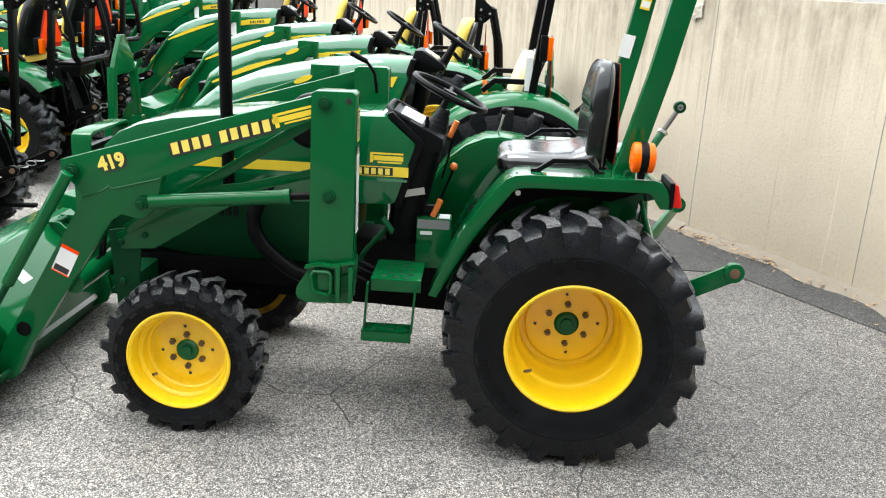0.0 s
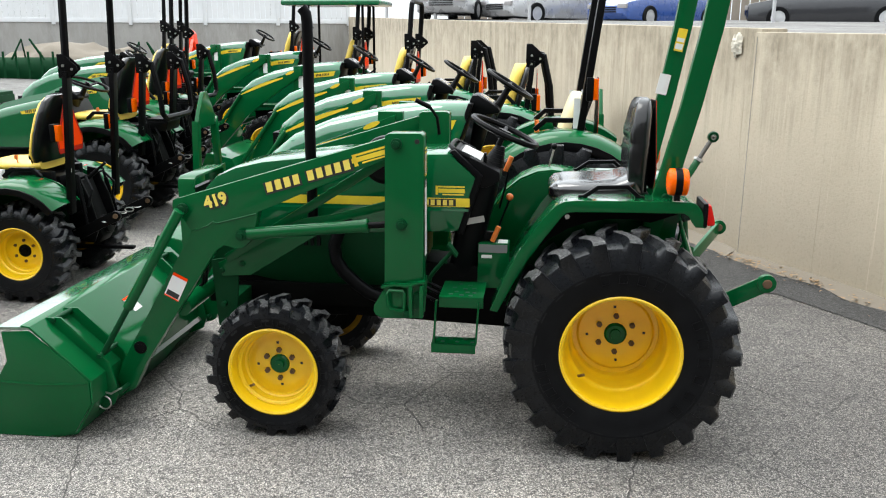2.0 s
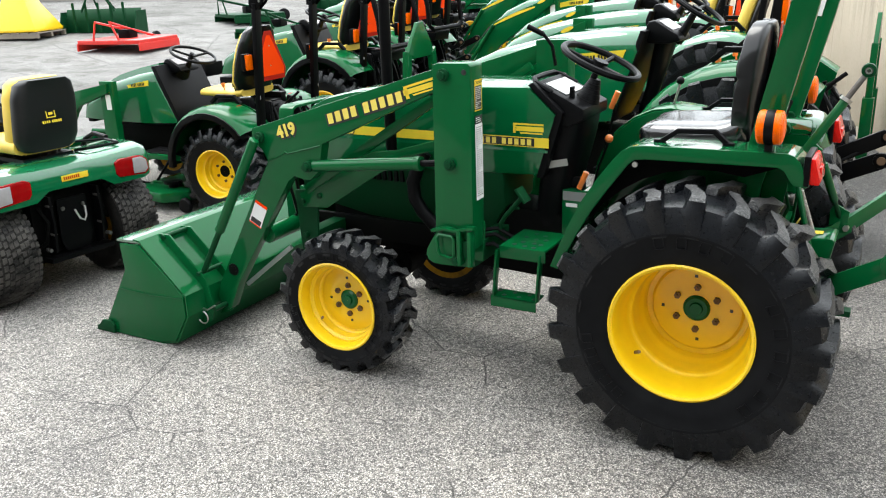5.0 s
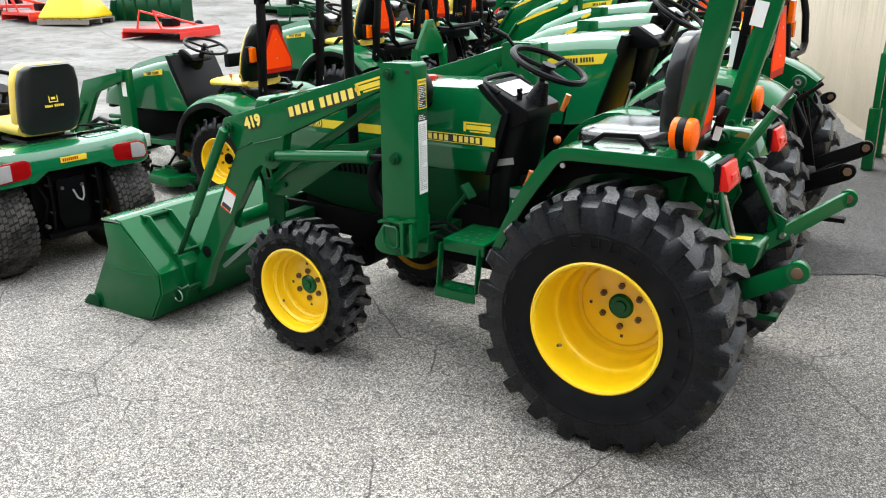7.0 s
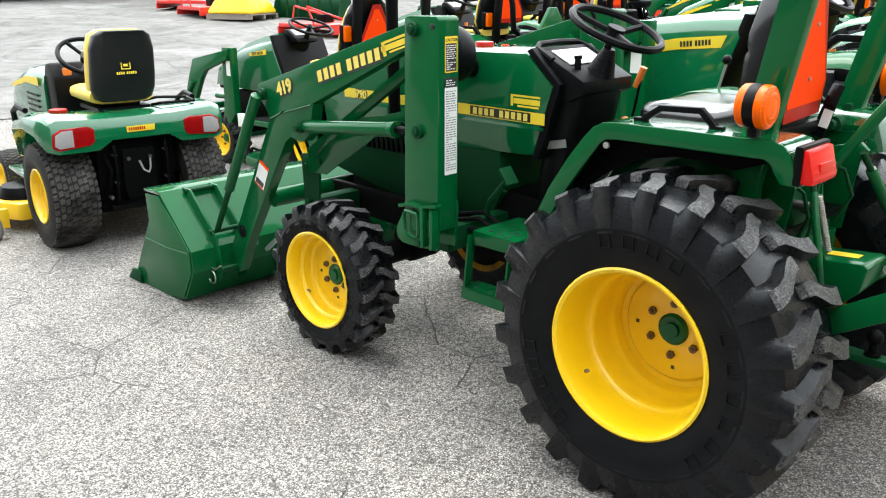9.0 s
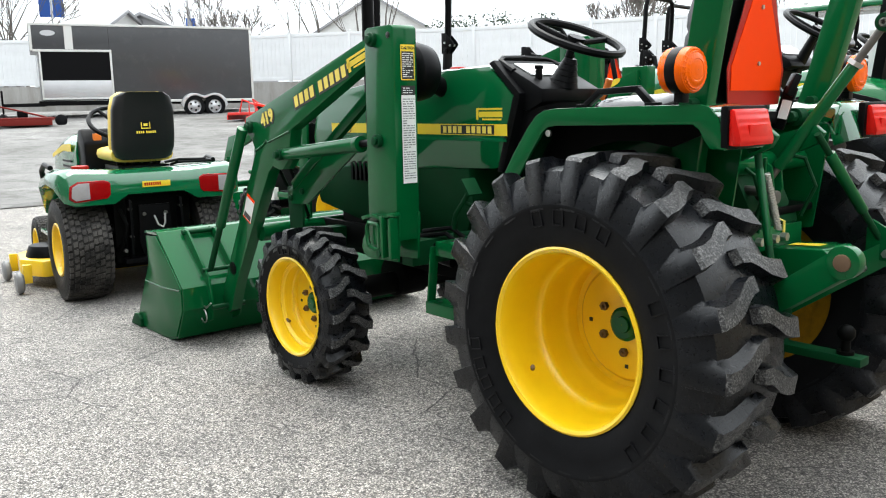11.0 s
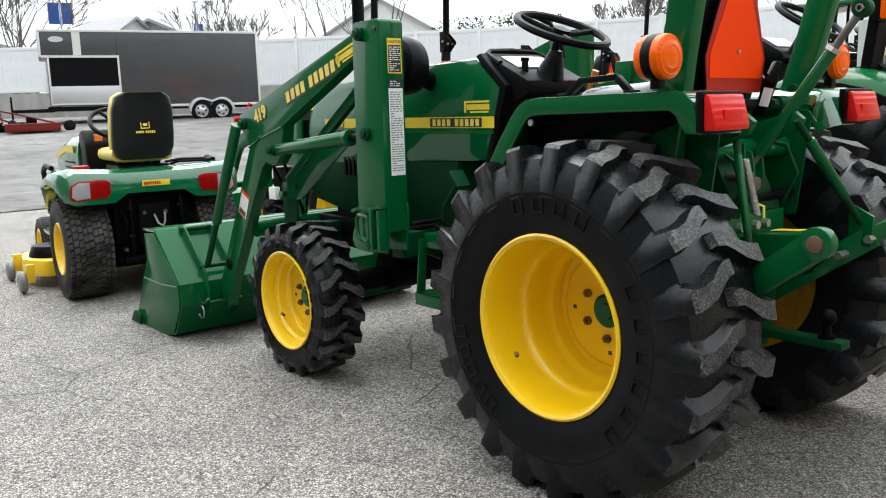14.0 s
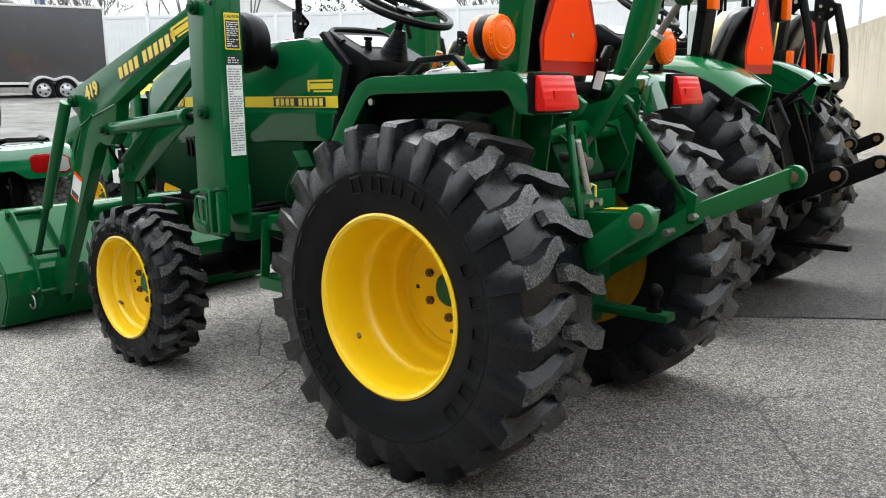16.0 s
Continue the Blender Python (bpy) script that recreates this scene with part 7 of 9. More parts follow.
    wheel_rim(bm, 0.235 if sub else 0.19, 0.016)
    sw2 = part("steering_wheel", bm, BLACK, T, "black steering wheel")
    sw2.matrix_basis = Matrix.Translation((-0.36, 0, 1.56 if sub else 1.60)) @ Euler((0, radians(20 if sub else 32), 0)).to_matrix().to_4x4()
    bm = bm_new()
    cyl(bm, (-0.48, 0, 1.38), (-0.37, 0, 1.58), 0.035, 12, 0.022)
    part("steering_column", bm, BLACK, T)
    bm = bm_new()
    box(bm, -0.72, 0.28, -0.335, 0.335, 0.80, 0.83)
    box(bm, -0.85, -0.35, -0.56, 0.56, 0.60, 0.625)
    part("floor_deck", bm, BLACK, T, bevel=0.004)
    bm = bm_new()
    box(bm, -0.25, 0.22, -0.2, 0.2, 0.83, 1.10)
    part("seat_base", bm, BLACK, T, bevel=0.01)
    row_seat(T, (-0.09 if sub else 0.05) + sx, 1.16 if sub else 1.06 if black_seat else 1.12, 1.36 if sub else seat_k, black_seat)
    rollbar(T, rx, rw, 0.80, zh, ztop, fold, -0.16 if sub else 0.0)
    if sign:
        smv_sign(T, 0.235 if sub else 0.40 + sx * 1.4, 0.04 if sub else 0.0, 1.31 if sub else 1.23 if black_seat else 1.20, 0.255 if sub else 0.20)
    for s in (-1, 1):
        if sub:
            bm = bm_new()
            box(bm, 0.08, 0.17, s * 0.44 - 0.04, s * 0.44 + 0.04, 1.08, 1.115)
            part("tail_light", bm, RED_LENS, T, bevel=0.01)
        p, e = Vector((0.2, s * 0.28, 0.46)), Vector((0.82, s * 0.38, 0.76))
        bm = bm_new()
        bar(bm, p, e, 0.028, 0.10)
        cyl(bm, e + Vector((0, -0.02, 0)), e + Vector((0, 0.02, 0)), 0.045, 14)
        lk = part("lower_link", bm, BLACK_STEEL, T, "black lower hitch arm", bevel=0.003)
        bm = bm_new()
        cyl(bm, e + Vector((0, -0.03, 0)), e + Vector((0, 0.03, 0)), 0.024, 12)
        part("link_ball", bm, RUST, lk)
        bm = bm_new()
        cyl(bm, (0.42, s * 0.26, 1.12), p.lerp(e, 0.5), 0.014, 8)
        cyl(bm, Vector((0.42, s * 0.26, 1.12)).lerp(p.lerp(e, 0.5), 0.2), Vector((0.42, s * 0.26, 1.12)).lerp(p.lerp(e, 0.5), 0.7), 0.021, 10)
        part("lift_rod", bm, BLACK_STEEL, T)
    bm = bm_new()
    cyl(bm, (0.30, 0, 0.98), (0.56, 0.05, 1.20), 0.014, 10)
    cyl(bm, (0.34, 0.01, 1.01), (0.48, 0.035, 1.13), 0.021, 10)
    part("top_link", bm, BLACK_STEEL, T)
    bm = bm_new()
    prism(bm, [(0.2, 0.45), (0.5, 0.42), (0.55, 0.50), (0.38, 1.05), (0.25, 1.10)], -0.13, 0.13)
    part("hitch_housing", bm, GREASY_AND_SHADE, T, "dark hydraulic hitch housing", bevel=0.02)
    for s in (-1, 1):
        bm = bm_new()
        prism(bm, [(0.26, 0.50), (0.50, 0.46), (0.56, 0.60), (0.50, 0.86), (0.40, 1.12), (0.30, 1.14)], s * 0.20 - 0.014, s * 0.20 + 0.014)
        part("hitch_side_plate", bm, BLACK_STEEL, T, "black hitch side plate", bevel=0.005)
        bm = bm_new()
        tube(bm, [(0.34, s * 0.14, 1.05), (0.46, s * 0.18, 1.10), (0.54, s * 0.24, 0.98), (0.50, s * 0.26, 0.82), (0.38, s * 0.24, 0.74)], 0.013, 7)
        part("hydraulic_hose", bm, RUBBER, T, "black hydraulic hose")
        bm = bm_new()
        cyl(bm, (0.40, s * 0.22, 0.50), (0.68, s * 0.36, 0.66), 0.012, 8)
        part("sway_bar", bm, BLACK_STEEL, T)
        bm = bm_new()
        box(bm, -0.22, 0.20, s * 0.27 - 0.045, s * 0.27 + 0.045, 0.98, 1.16)
        side = part("control_console", bm, BLACK, T, "black lever console beside the seat", bevel=0.02)
        for i in range(2):
            bm = bm_new()
            cyl(bm, (-0.12 + 0.14 * i, s * 0.27, 1.15), (-0.15 + 0.14 * i, s * 0.27, 1.28), 0.007, 6)
            cyl(bm, (-0.15 + 0.14 * i, s * 0.27, 1.27), (-0.155 + 0.14 * i, s * 0.27, 1.31), 0.018, 10)
            part("lever", bm, BLACK if i else ORANGE_KNOB, side)
    bm = bm_new()
    cyl(bm, (0.40, 0, 0.60), (0.58, 0, 0.60), 0.085, 18)
    cyl(bm, (0.50, 0, 0.60), (0.64, 0, 0.60), 0.022, 10)
    part("drive_shaft_guard", bm, BLACK, T, "black drive shaft guard", bevel=0.006)
    bm = bm_new()
    bar(bm, (0.20, 0, 0.36), (0.80, 0, 0.36), 0.07, 0.03)
    part("drawbar", bm, BLACK_STEEL, T, bevel=0.005)
    if not loader:
        bm = bm_new()
        prism(bm, [(0.40, 1.04), (0.60, 1.04), (0.63, 1.13), (0.63, 1.155), (0.37, 1.155), (0.37, 1.13)], -0.20, 0.20)
        bx = part("storage_box", bm, BLACK, T, "black plastic storage box", bevel=0.012)
        bm = bm_new()
        prism(bm, [(0.365, 1.158), (0.635, 1.158), (0.61, 1.185), (0.39, 1.185)], -0.205, 0.205)
        part("lid", bm, BLACK, bx, bevel=0.01)
    if loader:
        simple_loader(T, mx, 0.60 if sub else 0.46, mast, -2.25, sub)
    if deck:
        bm = bm_new()
        prism_z(bm, [(-1.25, -0.50), (-1.10, -0.72), (-0.72, -0.78), (-0.50, -0.60), (-0.42, -0.30), (-0.42, 0.30), (-0.50, 0.60), (-0.72, 0.78), (-1.10, 0.72), (-1.25, 0.50)], 0.10, 0.21)
        dk = part("mower_deck", bm, GREEN, T, "green mid-mount mower deck", bevel=0.02)
        for yy, xx in ((-0.50, -0.80), (0.0, -0.90), (0.50, -0.80)):
            bm = bm_new()
            lathe(bm, [(0.001, -0.035), (0.05, -0.035), (0.055, 0.0), (0.10, 0.01), (0.10, 0.035), (0.001, 0.04)], 0, 0, 0, 20)
            o = part("spindle_cover", bm, BLACK_STEEL, dk, "black spindle pulley")
            o.matrix_basis = pose(xx, yy, 0.245, 90, 0, 0)
        for yy in (-0.42, 0.42):
            for x0, x1 in ((-1.12, -0.95), (-0.55, -0.60)):
                bm = bm_new()
                cyl(bm, (x0, yy, 0.22), (x1, yy * 0.7, 0.51), 0.014, 8)
                part("lift_rod", bm, BLACK_STEEL, dk)
            bm = bm_new()
            bar(bm, (-1.15, yy, 0.225), (-0.50, yy, 0.225), 0.04, 0.03)
            part("deck_rail", bm, GREEN, dk, bevel=0.004)
        for yy in (-0.45, 0.45):
            bm = bm_new()
            tube(bm, [(-1.20, yy, 0.21), (-1.34, yy, 0.22), (-1.38, yy, 0.12)], 0.016, 8)
            part("gauge_arm", bm, BLACK_STEEL, dk)
        for s in (-1, 1):
            bm = bm_new()
            lathe(bm, [(0.001, -0.03), (0.07, -0.03), (0.085, -0.01), (0.085, 0.01), (0.07, 0.03), (0.001, 0.03)], -0.45, s * 0.72, 0.088, 20)
            part("deck_wheel", bm, BLACK, T)
    if sub:
        for s in (-1, 1):
            bm = bm_new()
            box(bm, -1.08, -0.42, min(s * 0.34, s * 0.66), max(s * 0.34, s * 0.66), 0.54, 0.60)
            fp = part("foot_platform", bm, GREEN, T, "green foot platform", bevel=0.012)
            bm = bm_new()
            box(bm, -1.05, -0.45, min(s * 0.36, s * 0.64), max(s * 0.36, s * 0.64), 0.60, 0.612)
            part("floor_mat", bm, BLACK, fp, "black rubber floor mat", bevel=0.004)
            bm = bm_new()
            box(bm, -1.28, -1.14, min(s * 0.60, s * 0.66), max(s * 0.60, s * 0.66), 0.50, 0.64)
            part("step_label", bm, WHITE, T, "white label plate on the loader frame", bevel=0.004)
            for i in range(6):
                bm = bm_new()
                c = Vector((0.36, s * 0.24, 0.56)).lerp(Vector((0.70, s * 0.35, 0.70)), i / 5)
                tube(bm, [c + Vector((0.045 * math.cos(t), (0.022 if i % 2 else 0.004) * math.sin(t), (0.004 if i % 2 else 0.022) * math.sin(t))) for t in [2 * math.pi * n / 12 for n in range(12)]], 0.007, 5, closed=True)
                part("check_chain_link", bm, STEEL, T)
    if hx:
        for ob in T.children:
            if ob.name.split(".")[0] in ("hood", "hood_stripe", "name_letter", "console", "instrument_face", "hood_bezel", "console_column", "steering_wheel", "steering_column"):
                ob.location.x += hx
    if scale != 1.0:
        T.scale = (scale, scale, scale)
    return T


def at(x, y, rz):
    return pose(x, y, ground_z(x, y), 0, 0, rz)


row_tractor("compact_tractor", -0.13, 2.62, -3, False, True, zh=2.55, ztop=2.85, lift=0.0, sx=-0.08, fx=0.03, black_seat=True, rr=0.63, rx=0.15, seat_k=0.98, dark_fender=True, label="green tractor with tall black rollover bar and cream seat")
UPRIGHT = row_tractor("compact_tractor", -2.08, 8.4, -5, False, True, label="green tractor with upright black rollover bar and pale seat")
FOLDED = row_tractor("compact_tractor", -0.58, 4.85, -2, True, True, rr=0.63, fx=0.03, label="green loader tractor with folded black rollover bar and yellow seat")
copy_thing(FOLDED, at(-1.15, 6.75, -3))
for x, y, rz in ((-3.14, 10.5, -4), (-4.67, 12.7, -6)):
    copy_thing(UPRIGHT, at(x, y, rz))
row_tractor("subcompact_tractor", -4.1, 2.56, 0, False, True, 0.80, short=True, mast=1.34, mx=-1.42, hx=-0.39, lift=0.12, deck=True, rr=0.465, fr=0.32, zh=2.10, ztop=3.0, sub=True, rx=0.50, rw=0.475, label="green subcompact tractor with loader, mower deck and orange sign")
BACKROW = row_tractor("subcompact_tractor", -4.45, 4.75, 0, True, False, 0.88, short=True, rr=0.50, fr=0.34, zh=1.77, ztop=2.5, sub=True, rx=0.46, rw=0.46, label="green tractor with folded black rollover bar and yellow seat")
copy_thing(BACKROW, at(-4.75, 6.5, -3))
BACKTALL = row_tractor("subcompact_tractor", -5.4, 8.3, 4, False, False, 0.88, short=True, rr=0.50, fr=0.34, zh=1.95, ztop=2.7, stripe=True, label="green tractor with tall black rollover bar and yellow seat")
for x, y, rz in ((-6.2, 10.2, 0),):
    copy_thing(BACKTALL, at(x, y, rz))


# ---- garden tractor ----
def garden_tractor(x, y, rz):
    z = ground_z(x, y)
    T = thing("garden_tractor", x, y, z, rz, label="green garden tractor with black-backed yellow seat and yellow mower deck", category="lawn tractor")
    turf = turf_tyre(0.345, 0.30, 0.165)
    turf_f = turf_tyre(0.215, 0.19, 0.11)
    for s in (-1, 1):
        wheel(T, "rear_wheel", 0, s * 0.43, 0.34, 0.345, 0.30, 0.165, 0, 0, 0.10, 0.0, 0.055, 5, tyre=turf)
        wheel(T, "front_wheel", -1.32, s * 0.40, 0.212, 0.215, 0.19, 0.11, 0, 0, 0.06, 0.0, 0.035, 4, tyre=turf_f)
    # rear body: fender deck with rolled edges
    bm = bm_new()
    secs = []
    for px, zt, zb, hw in ((-0.62, 0.50, 0.44, 0.47), (-0.48, 0.58, 0.50, 0.54), (-0.30, 0.715, 0.62, 0.60), (0.0, 0.775, 0.66, 0.61), (0.20, 0.78, 0.64, 0.60), (0.27, 0.775, 0.595, 0.585), (0.315, 0.755, 0.555, 0.565), (0.335, 0.72, 0.55, 0.545), (0.343, 0.67, 0.555, 0.53)):
        zt, zb = zt + (0.095 if px > -0.4 else 0.04), zb + (0.095 if px > -0.4 else 0.02)
        up = 0.055 if px > 0.1 else 0.0
        secs.append([(px, -hw, zb + 0.02), (px, -hw * 0.93, zb), (px, -hw * 0.50, zb), (px, -hw * 0.34, zb + up), (px, hw * 0.34, zb + up), (px, hw * 0.50, zb), (px, hw * 0.93, zb), (px, hw, zb + 0.02), (px, hw, zt - 0.07), (px, hw * 0.97, zt - 0.025), (px, hw * 0.88, zt), (px, hw * 0.4, zt - 0.015), (px, -hw * 0.4, zt - 0.015), (px, -hw * 0.88, zt), (px, -hw * 0.97, zt - 0.025), (px, -hw, zt - 0.07)])
    loft(bm, secs)
    body = part("fender_deck", bm, GREEN_PALE, T, "pale-edged green plastic fender deck", smooth=45, bevel=0.006)
    for s in (-1, 1):
        bm = bm_new()
        prism_x(bm, [(s * 0.285, 0.69), (s * 0.32, 0.708), (s * 0.48, 0.706), (s * 0.53, 0.68), (s * 0.54, 0.60), (s * 0.505, 0.575), (s * 0.31, 0.59), (s * 0.288, 0.615)], 0.322, 0.352)
        tl = part("tail_light", bm, RED_LENS_DARK, T, "red and clear tail light", bevel=0.012)
        tl.location.z = 0.095
        bm = bm_new()
        prism_x(bm, [(s * 0.415, 0.696), (s * 0.48, 0.695), (s * 0.518, 0.672), (s * 0.525, 0.61), (s * 0.50, 0.588), (s * 0.415, 0.595)], 0.350, 0.357)
        part("clear_lens", bm, CLEAR_LENS, tl, "clear reversing lens", bevel=0.006)
        bm = bm_new()
        tube(bm, [(-0.42, s * 0.54, 0.74), (-0.36, s * 0.56, 0.84), (-0.25, s * 0.56, 0.885), (-0.10, s * 0.55, 0.87)], 0.018, 8)
        part("fender_grip", bm, BLACK, T)
    bm = bm_new()
    box(bm, 0.346, 0.350, -0.09, 0.09, 0.743, 0.78)
    part("rear_badge", bm, YELLOW_DECAL, T, "small yellow badge", bevel=0.001)
    o = flat_part("badge_print", lambda bm: letter_bars(bm, -0.08, 0.03, -0.01, 0.01, 8), RED_DARK, T, pose(0.3505, 0, 0.762, 0, 0, 90) @ pose(0, 0, 0, 90, 0, 0))
    bm = bm_new()
    cyl(bm, (0.06, -0.40, 0.85), (0.06, -0.40, 0.885), 0.055, 20)
    part("fuel_cap", bm, RED_DARK, T, "faded red fuel cap", bevel=0.01)
    bm = bm_new()
    prism(bm, [(0.22, 0.70), (0.20, 0.24), (0.05, 0.18), (-0.30, 0.22), (-0.35, 0.70)], -0.25, 0.25)
    part("rear_frame", bm, GREASY_AND_SHADE, T, "dark greasy rear axle and frame", bevel=0.006)
    bm = bm_new()
    prism_x(bm, [(-0.10, 0.62), (0.10, 0.62), (0.11, 0.36), (0.08, 0.28), (-0.08, 0.28), (-0.11, 0.36)], 0.25, 0.262)
    part("hitch_plate", bm, BLACK_STEEL, T, "black steel hitch plate", bevel=0.003)
    for s in (-1, 1):
        bm = bm_new()
        prism(bm, [(0.20, 0.66), (0.30, 0.66), (0.315, 0.50), (0.29, 0.30), (0.20, 0.26)], s * 0.165 - 0.008, s * 0.165 + 0.008)
        part("frame_flange", bm, BLACK_STEEL, T, bevel=0.003)
        bm = bm_new()
        cyl(bm, (0.02, s * 0.25, 0.34), (0.02, s * 0.34, 0.34), 0.07, 16)
        cyl(bm, (0.16, s * 0.20, 0.50), (0.16, s * 0.31, 0.42), 0.03, 10)
        part("axle_tube", bm, GREASY_AND_SHADE, T, bevel=0.004)
        for yy, zz in ((0.07, 0.56), (0.165, 0.60), (0.165, 0.42), (0.21, 0.33)):
            bm = bm_new()
            cyl(bm, (0.255, s * yy, zz), (0.30 if yy > 0.1 else 0.272, s * yy, zz), 0.013, 6)
            part("frame_bolt", bm, STEEL_DARK, T)
    bm = bm_new()
    box(bm, 0.20, 0.31, -0.22, 0.22, 0.245, 0.275)
    part("rear_crossbar", bm, BLACK_STEEL, T, bevel=0.004)
    bm = bm_new()
    tube(bm, [(0.24, -0.22, 0.60), (0.29, -0.19, 0.50), (0.27, -0.21, 0.38), (0.18, -0.26, 0.30)], 0.012, 7)
    part("brake_linkage", bm, GREASY_AND_SHADE, T)
    bm = bm_new()
    tube(bm, [(0.315, -0.02, 0.55), (0.325, 0.0, 0.49), (0.325, 0.03, 0.47), (0.325, 0.045, 0.50), (0.315, 0.05, 0.56)], 0.007, 6)
    part("hitch_pin", bm, STEEL, T)
    # seat
    bm = bm_new()
    secs = []
    for dx, zt, hw in ((-0.36, 0.06, 0.16), (-0.32, 0.10, 0.20), (-0.1, 0.11, 0.215), (0.10, 0.10, 0.205)):
        secs.append([(-0.02 + dx, hw * math.copysign(abs(math.cos(a)) ** 0.5, math.cos(a)), 0.89 + zt * 0.5 + zt * 0.5 * math.copysign(abs(math.sin(a)) ** 0.6, math.sin(a))) for a in [2 * math.pi * i / 16 for i in range(16)]])
    loft(bm, secs)
    part("seat_cushion", bm, YELLOW_SEAT, T, "yellow vinyl seat cushion", smooth=60)
    for nm, mat, x0, x1, gw, lab in (("seat_back", YELLOW_SEAT, -0.06, 0.085, 0.985, "yellow vinyl seat back edge"), ("seat_shell", SHELL_PLASTIC, 0.05, 0.17, 1.02, "charcoal plastic seat back shell")):
        bm = bm_new()
        secs = []
        for dz, lean, hw in ((0.91, -0.02, 0.14), (0.93, -0.015, 0.178), (0.99, 0.0, 0.198), (1.08, 0.02, 0.200), (1.24, 0.045, 0.195), (1.325, 0.06, 0.175), (1.355, 0.075, 0.13)):
            dz = dz if mat is YELLOW_SEAT else 0.90 + (dz - 0.90) * 0.992
            secs.append([(lean + (x0 + x1) / 2 + (x1 - x0) / 2 * math.copysign(abs(math.sin(a)) ** 0.6, math.sin(a)), hw * gw * math.copysign(abs(math.cos(a)) ** 0.35, math.cos(a)), dz) for a in [2 * math.pi * i / 20 for i in range(20)]])
        loft(bm, secs)
        sh = part(nm, bm, mat, T, lab, smooth=60)
    fm = pose(0.203, 0, 1.14, 0, 0, 90) @ pose(0, 0, 0, 84, 0, 0)
    flat_part("seat_emblem", lambda bm: (rect(bm, -0.03, 0.03, 0.02, 0.026), rect(bm, -0.03, 0.03, -0.026, -0.02), rect(bm, -0.03, -0.024, -0.02, 0.02), rect(bm, 0.024, 0.03, -0.02, 0.02), rect(bm, -0.014, 0.014, -0.008, 0.008)), YELLOW_DECAL, T, fm, "small yellow emblem frame")
    flat_part("seat_lettering", lambda bm: letter_bars(bm, -0.065, 0.065, -0.008, 0.008, 9, (4,)), YELLOW_DECAL, T, fm @ pose(0, -0.048, 0.0))
    bm = bm_new()
    for yy in (-0.12, 0.12):
        tube(bm, [(0.08, yy, 0.92), (0.02, yy, 0.87), (0.10, yy, 0.86)], 0.01, 6)
    for i in range(5):
        cyl(bm, (-0.05, -0.12 + 0.06 * i, 0.86), (-0.05, -0.12 + 0.06 * i, 0.91), 0.022, 10)
    box(bm, -0.25, 0.1, -0.17, 0.17, 0.845, 0.87)
    part("seat_suspension", bm, BLACK_STEEL, T)
    # hood, console, steering
    bm = bm_new()
    curved_hood(bm, [(-0.72, 0.93, 0.40, 0.95), (-0.9, 0.94, 0.38, 1.0), (-1.2, 0.91, 0.34, 1.0), (-1.5, 0.83, 0.32, 0.97), (-1.68, 0.72, 0.34, 0.90), (-1.76, 0.58, 0.38, 0.8)], 0.27)
    part("hood", bm, GREEN_PALE, T, "rounded green hood", smooth=50).location.z = 0.14
    for s in (-1, 1):
        bm = bm_new()
        prism(bm, [(-0.80, 0.86), (-1.1, 0.845), (-1.5, 0.76), (-1.5, 0.735), (-1.1, 0.80), (-0.80, 0.80)], min(s * 0.2715, s * 0.2745), max(s * 0.2715, s * 0.2745))
        part("hood_stripe", bm, YELLOW_DECAL, T).location.z = 0.14
        bm = bm_new()
        for i in range(4):
            box(bm, -1.12, -0.84, min(s * 0.268, s * 0.276), max(s * 0.268, s * 0.276), 0.60 + i * 0.04, 0.615 + i * 0.04)
        part("hood_vent", bm, BLACK, T).location.z = 0.14
    bm = bm_new()
    prism(bm, [(-0.74, 0.92), (-0.70, 0.99), (-0.62, 1.0), (-0.52, 0.90), (-0.50, 0.50), (-0.74, 0.45)], -0.24, 0.24)
    part("console", bm, BLACK, T, bevel=0.02).location.z = 0.11
    bm = bm_new()
    box(bm, -0.56, -0.535, -0.17, -0.11, 0.91, 0.965)
    part("orange_control", bm, ORANGE_KNOB, T, bevel=0.006).location.z = 0.11
    bm = bm_new()
    wheel_rim(bm, 0.195, 0.016, 3, 0.05)
    w2 = part("steering_wheel", bm, BLACK, T, "black steering wheel")
    w2.matrix_basis = Matrix.Translation((-0.50, 0, 1.15)) @ Euler((0, radians(33), 0)).to_matrix().to_4x4()
    bm = bm_new()
    cyl(bm, (-0.62, 0, 0.93), (-0.51, 0, 1.11), 0.03, 12)
    part("steering_column", bm, BLACK, T)
    bm = bm_new()
    box(bm, -1.0, -0.35, -0.50, 0.50, 0.34, 0.37)
    part("foot_rest", bm, GREEN_PALE, T, "pale green foot rest edge", bevel=0.008)
    bm = bm_new()
    tube(bm, [(0.10, 0.18, 0.865), (0.2, 0.2, 0.885), (0.22, 0.42, 0.885), (0.02, 0.46, 0.885), (-0.1, 0.3, 0.885), (-0.1, 0.2, 0.87)], 0.01, 6)
    part("cargo_rail", bm, BLACK, T)
    # mower deck
    bm = bm_new()
    prism_z(bm, [(-1.12, -0.50), (-0.95, -0.68), (-0.62, -0.72), (-0.42, -0.60), (-0.40, 0.60), (-0.62, 0.72), (-0.95, 0.68), (-1.12, 0.50)], 0.09, 0.21)
    md = part("mower_deck", bm, YELLOW, T, "yellow mower deck", bevel=0.02)
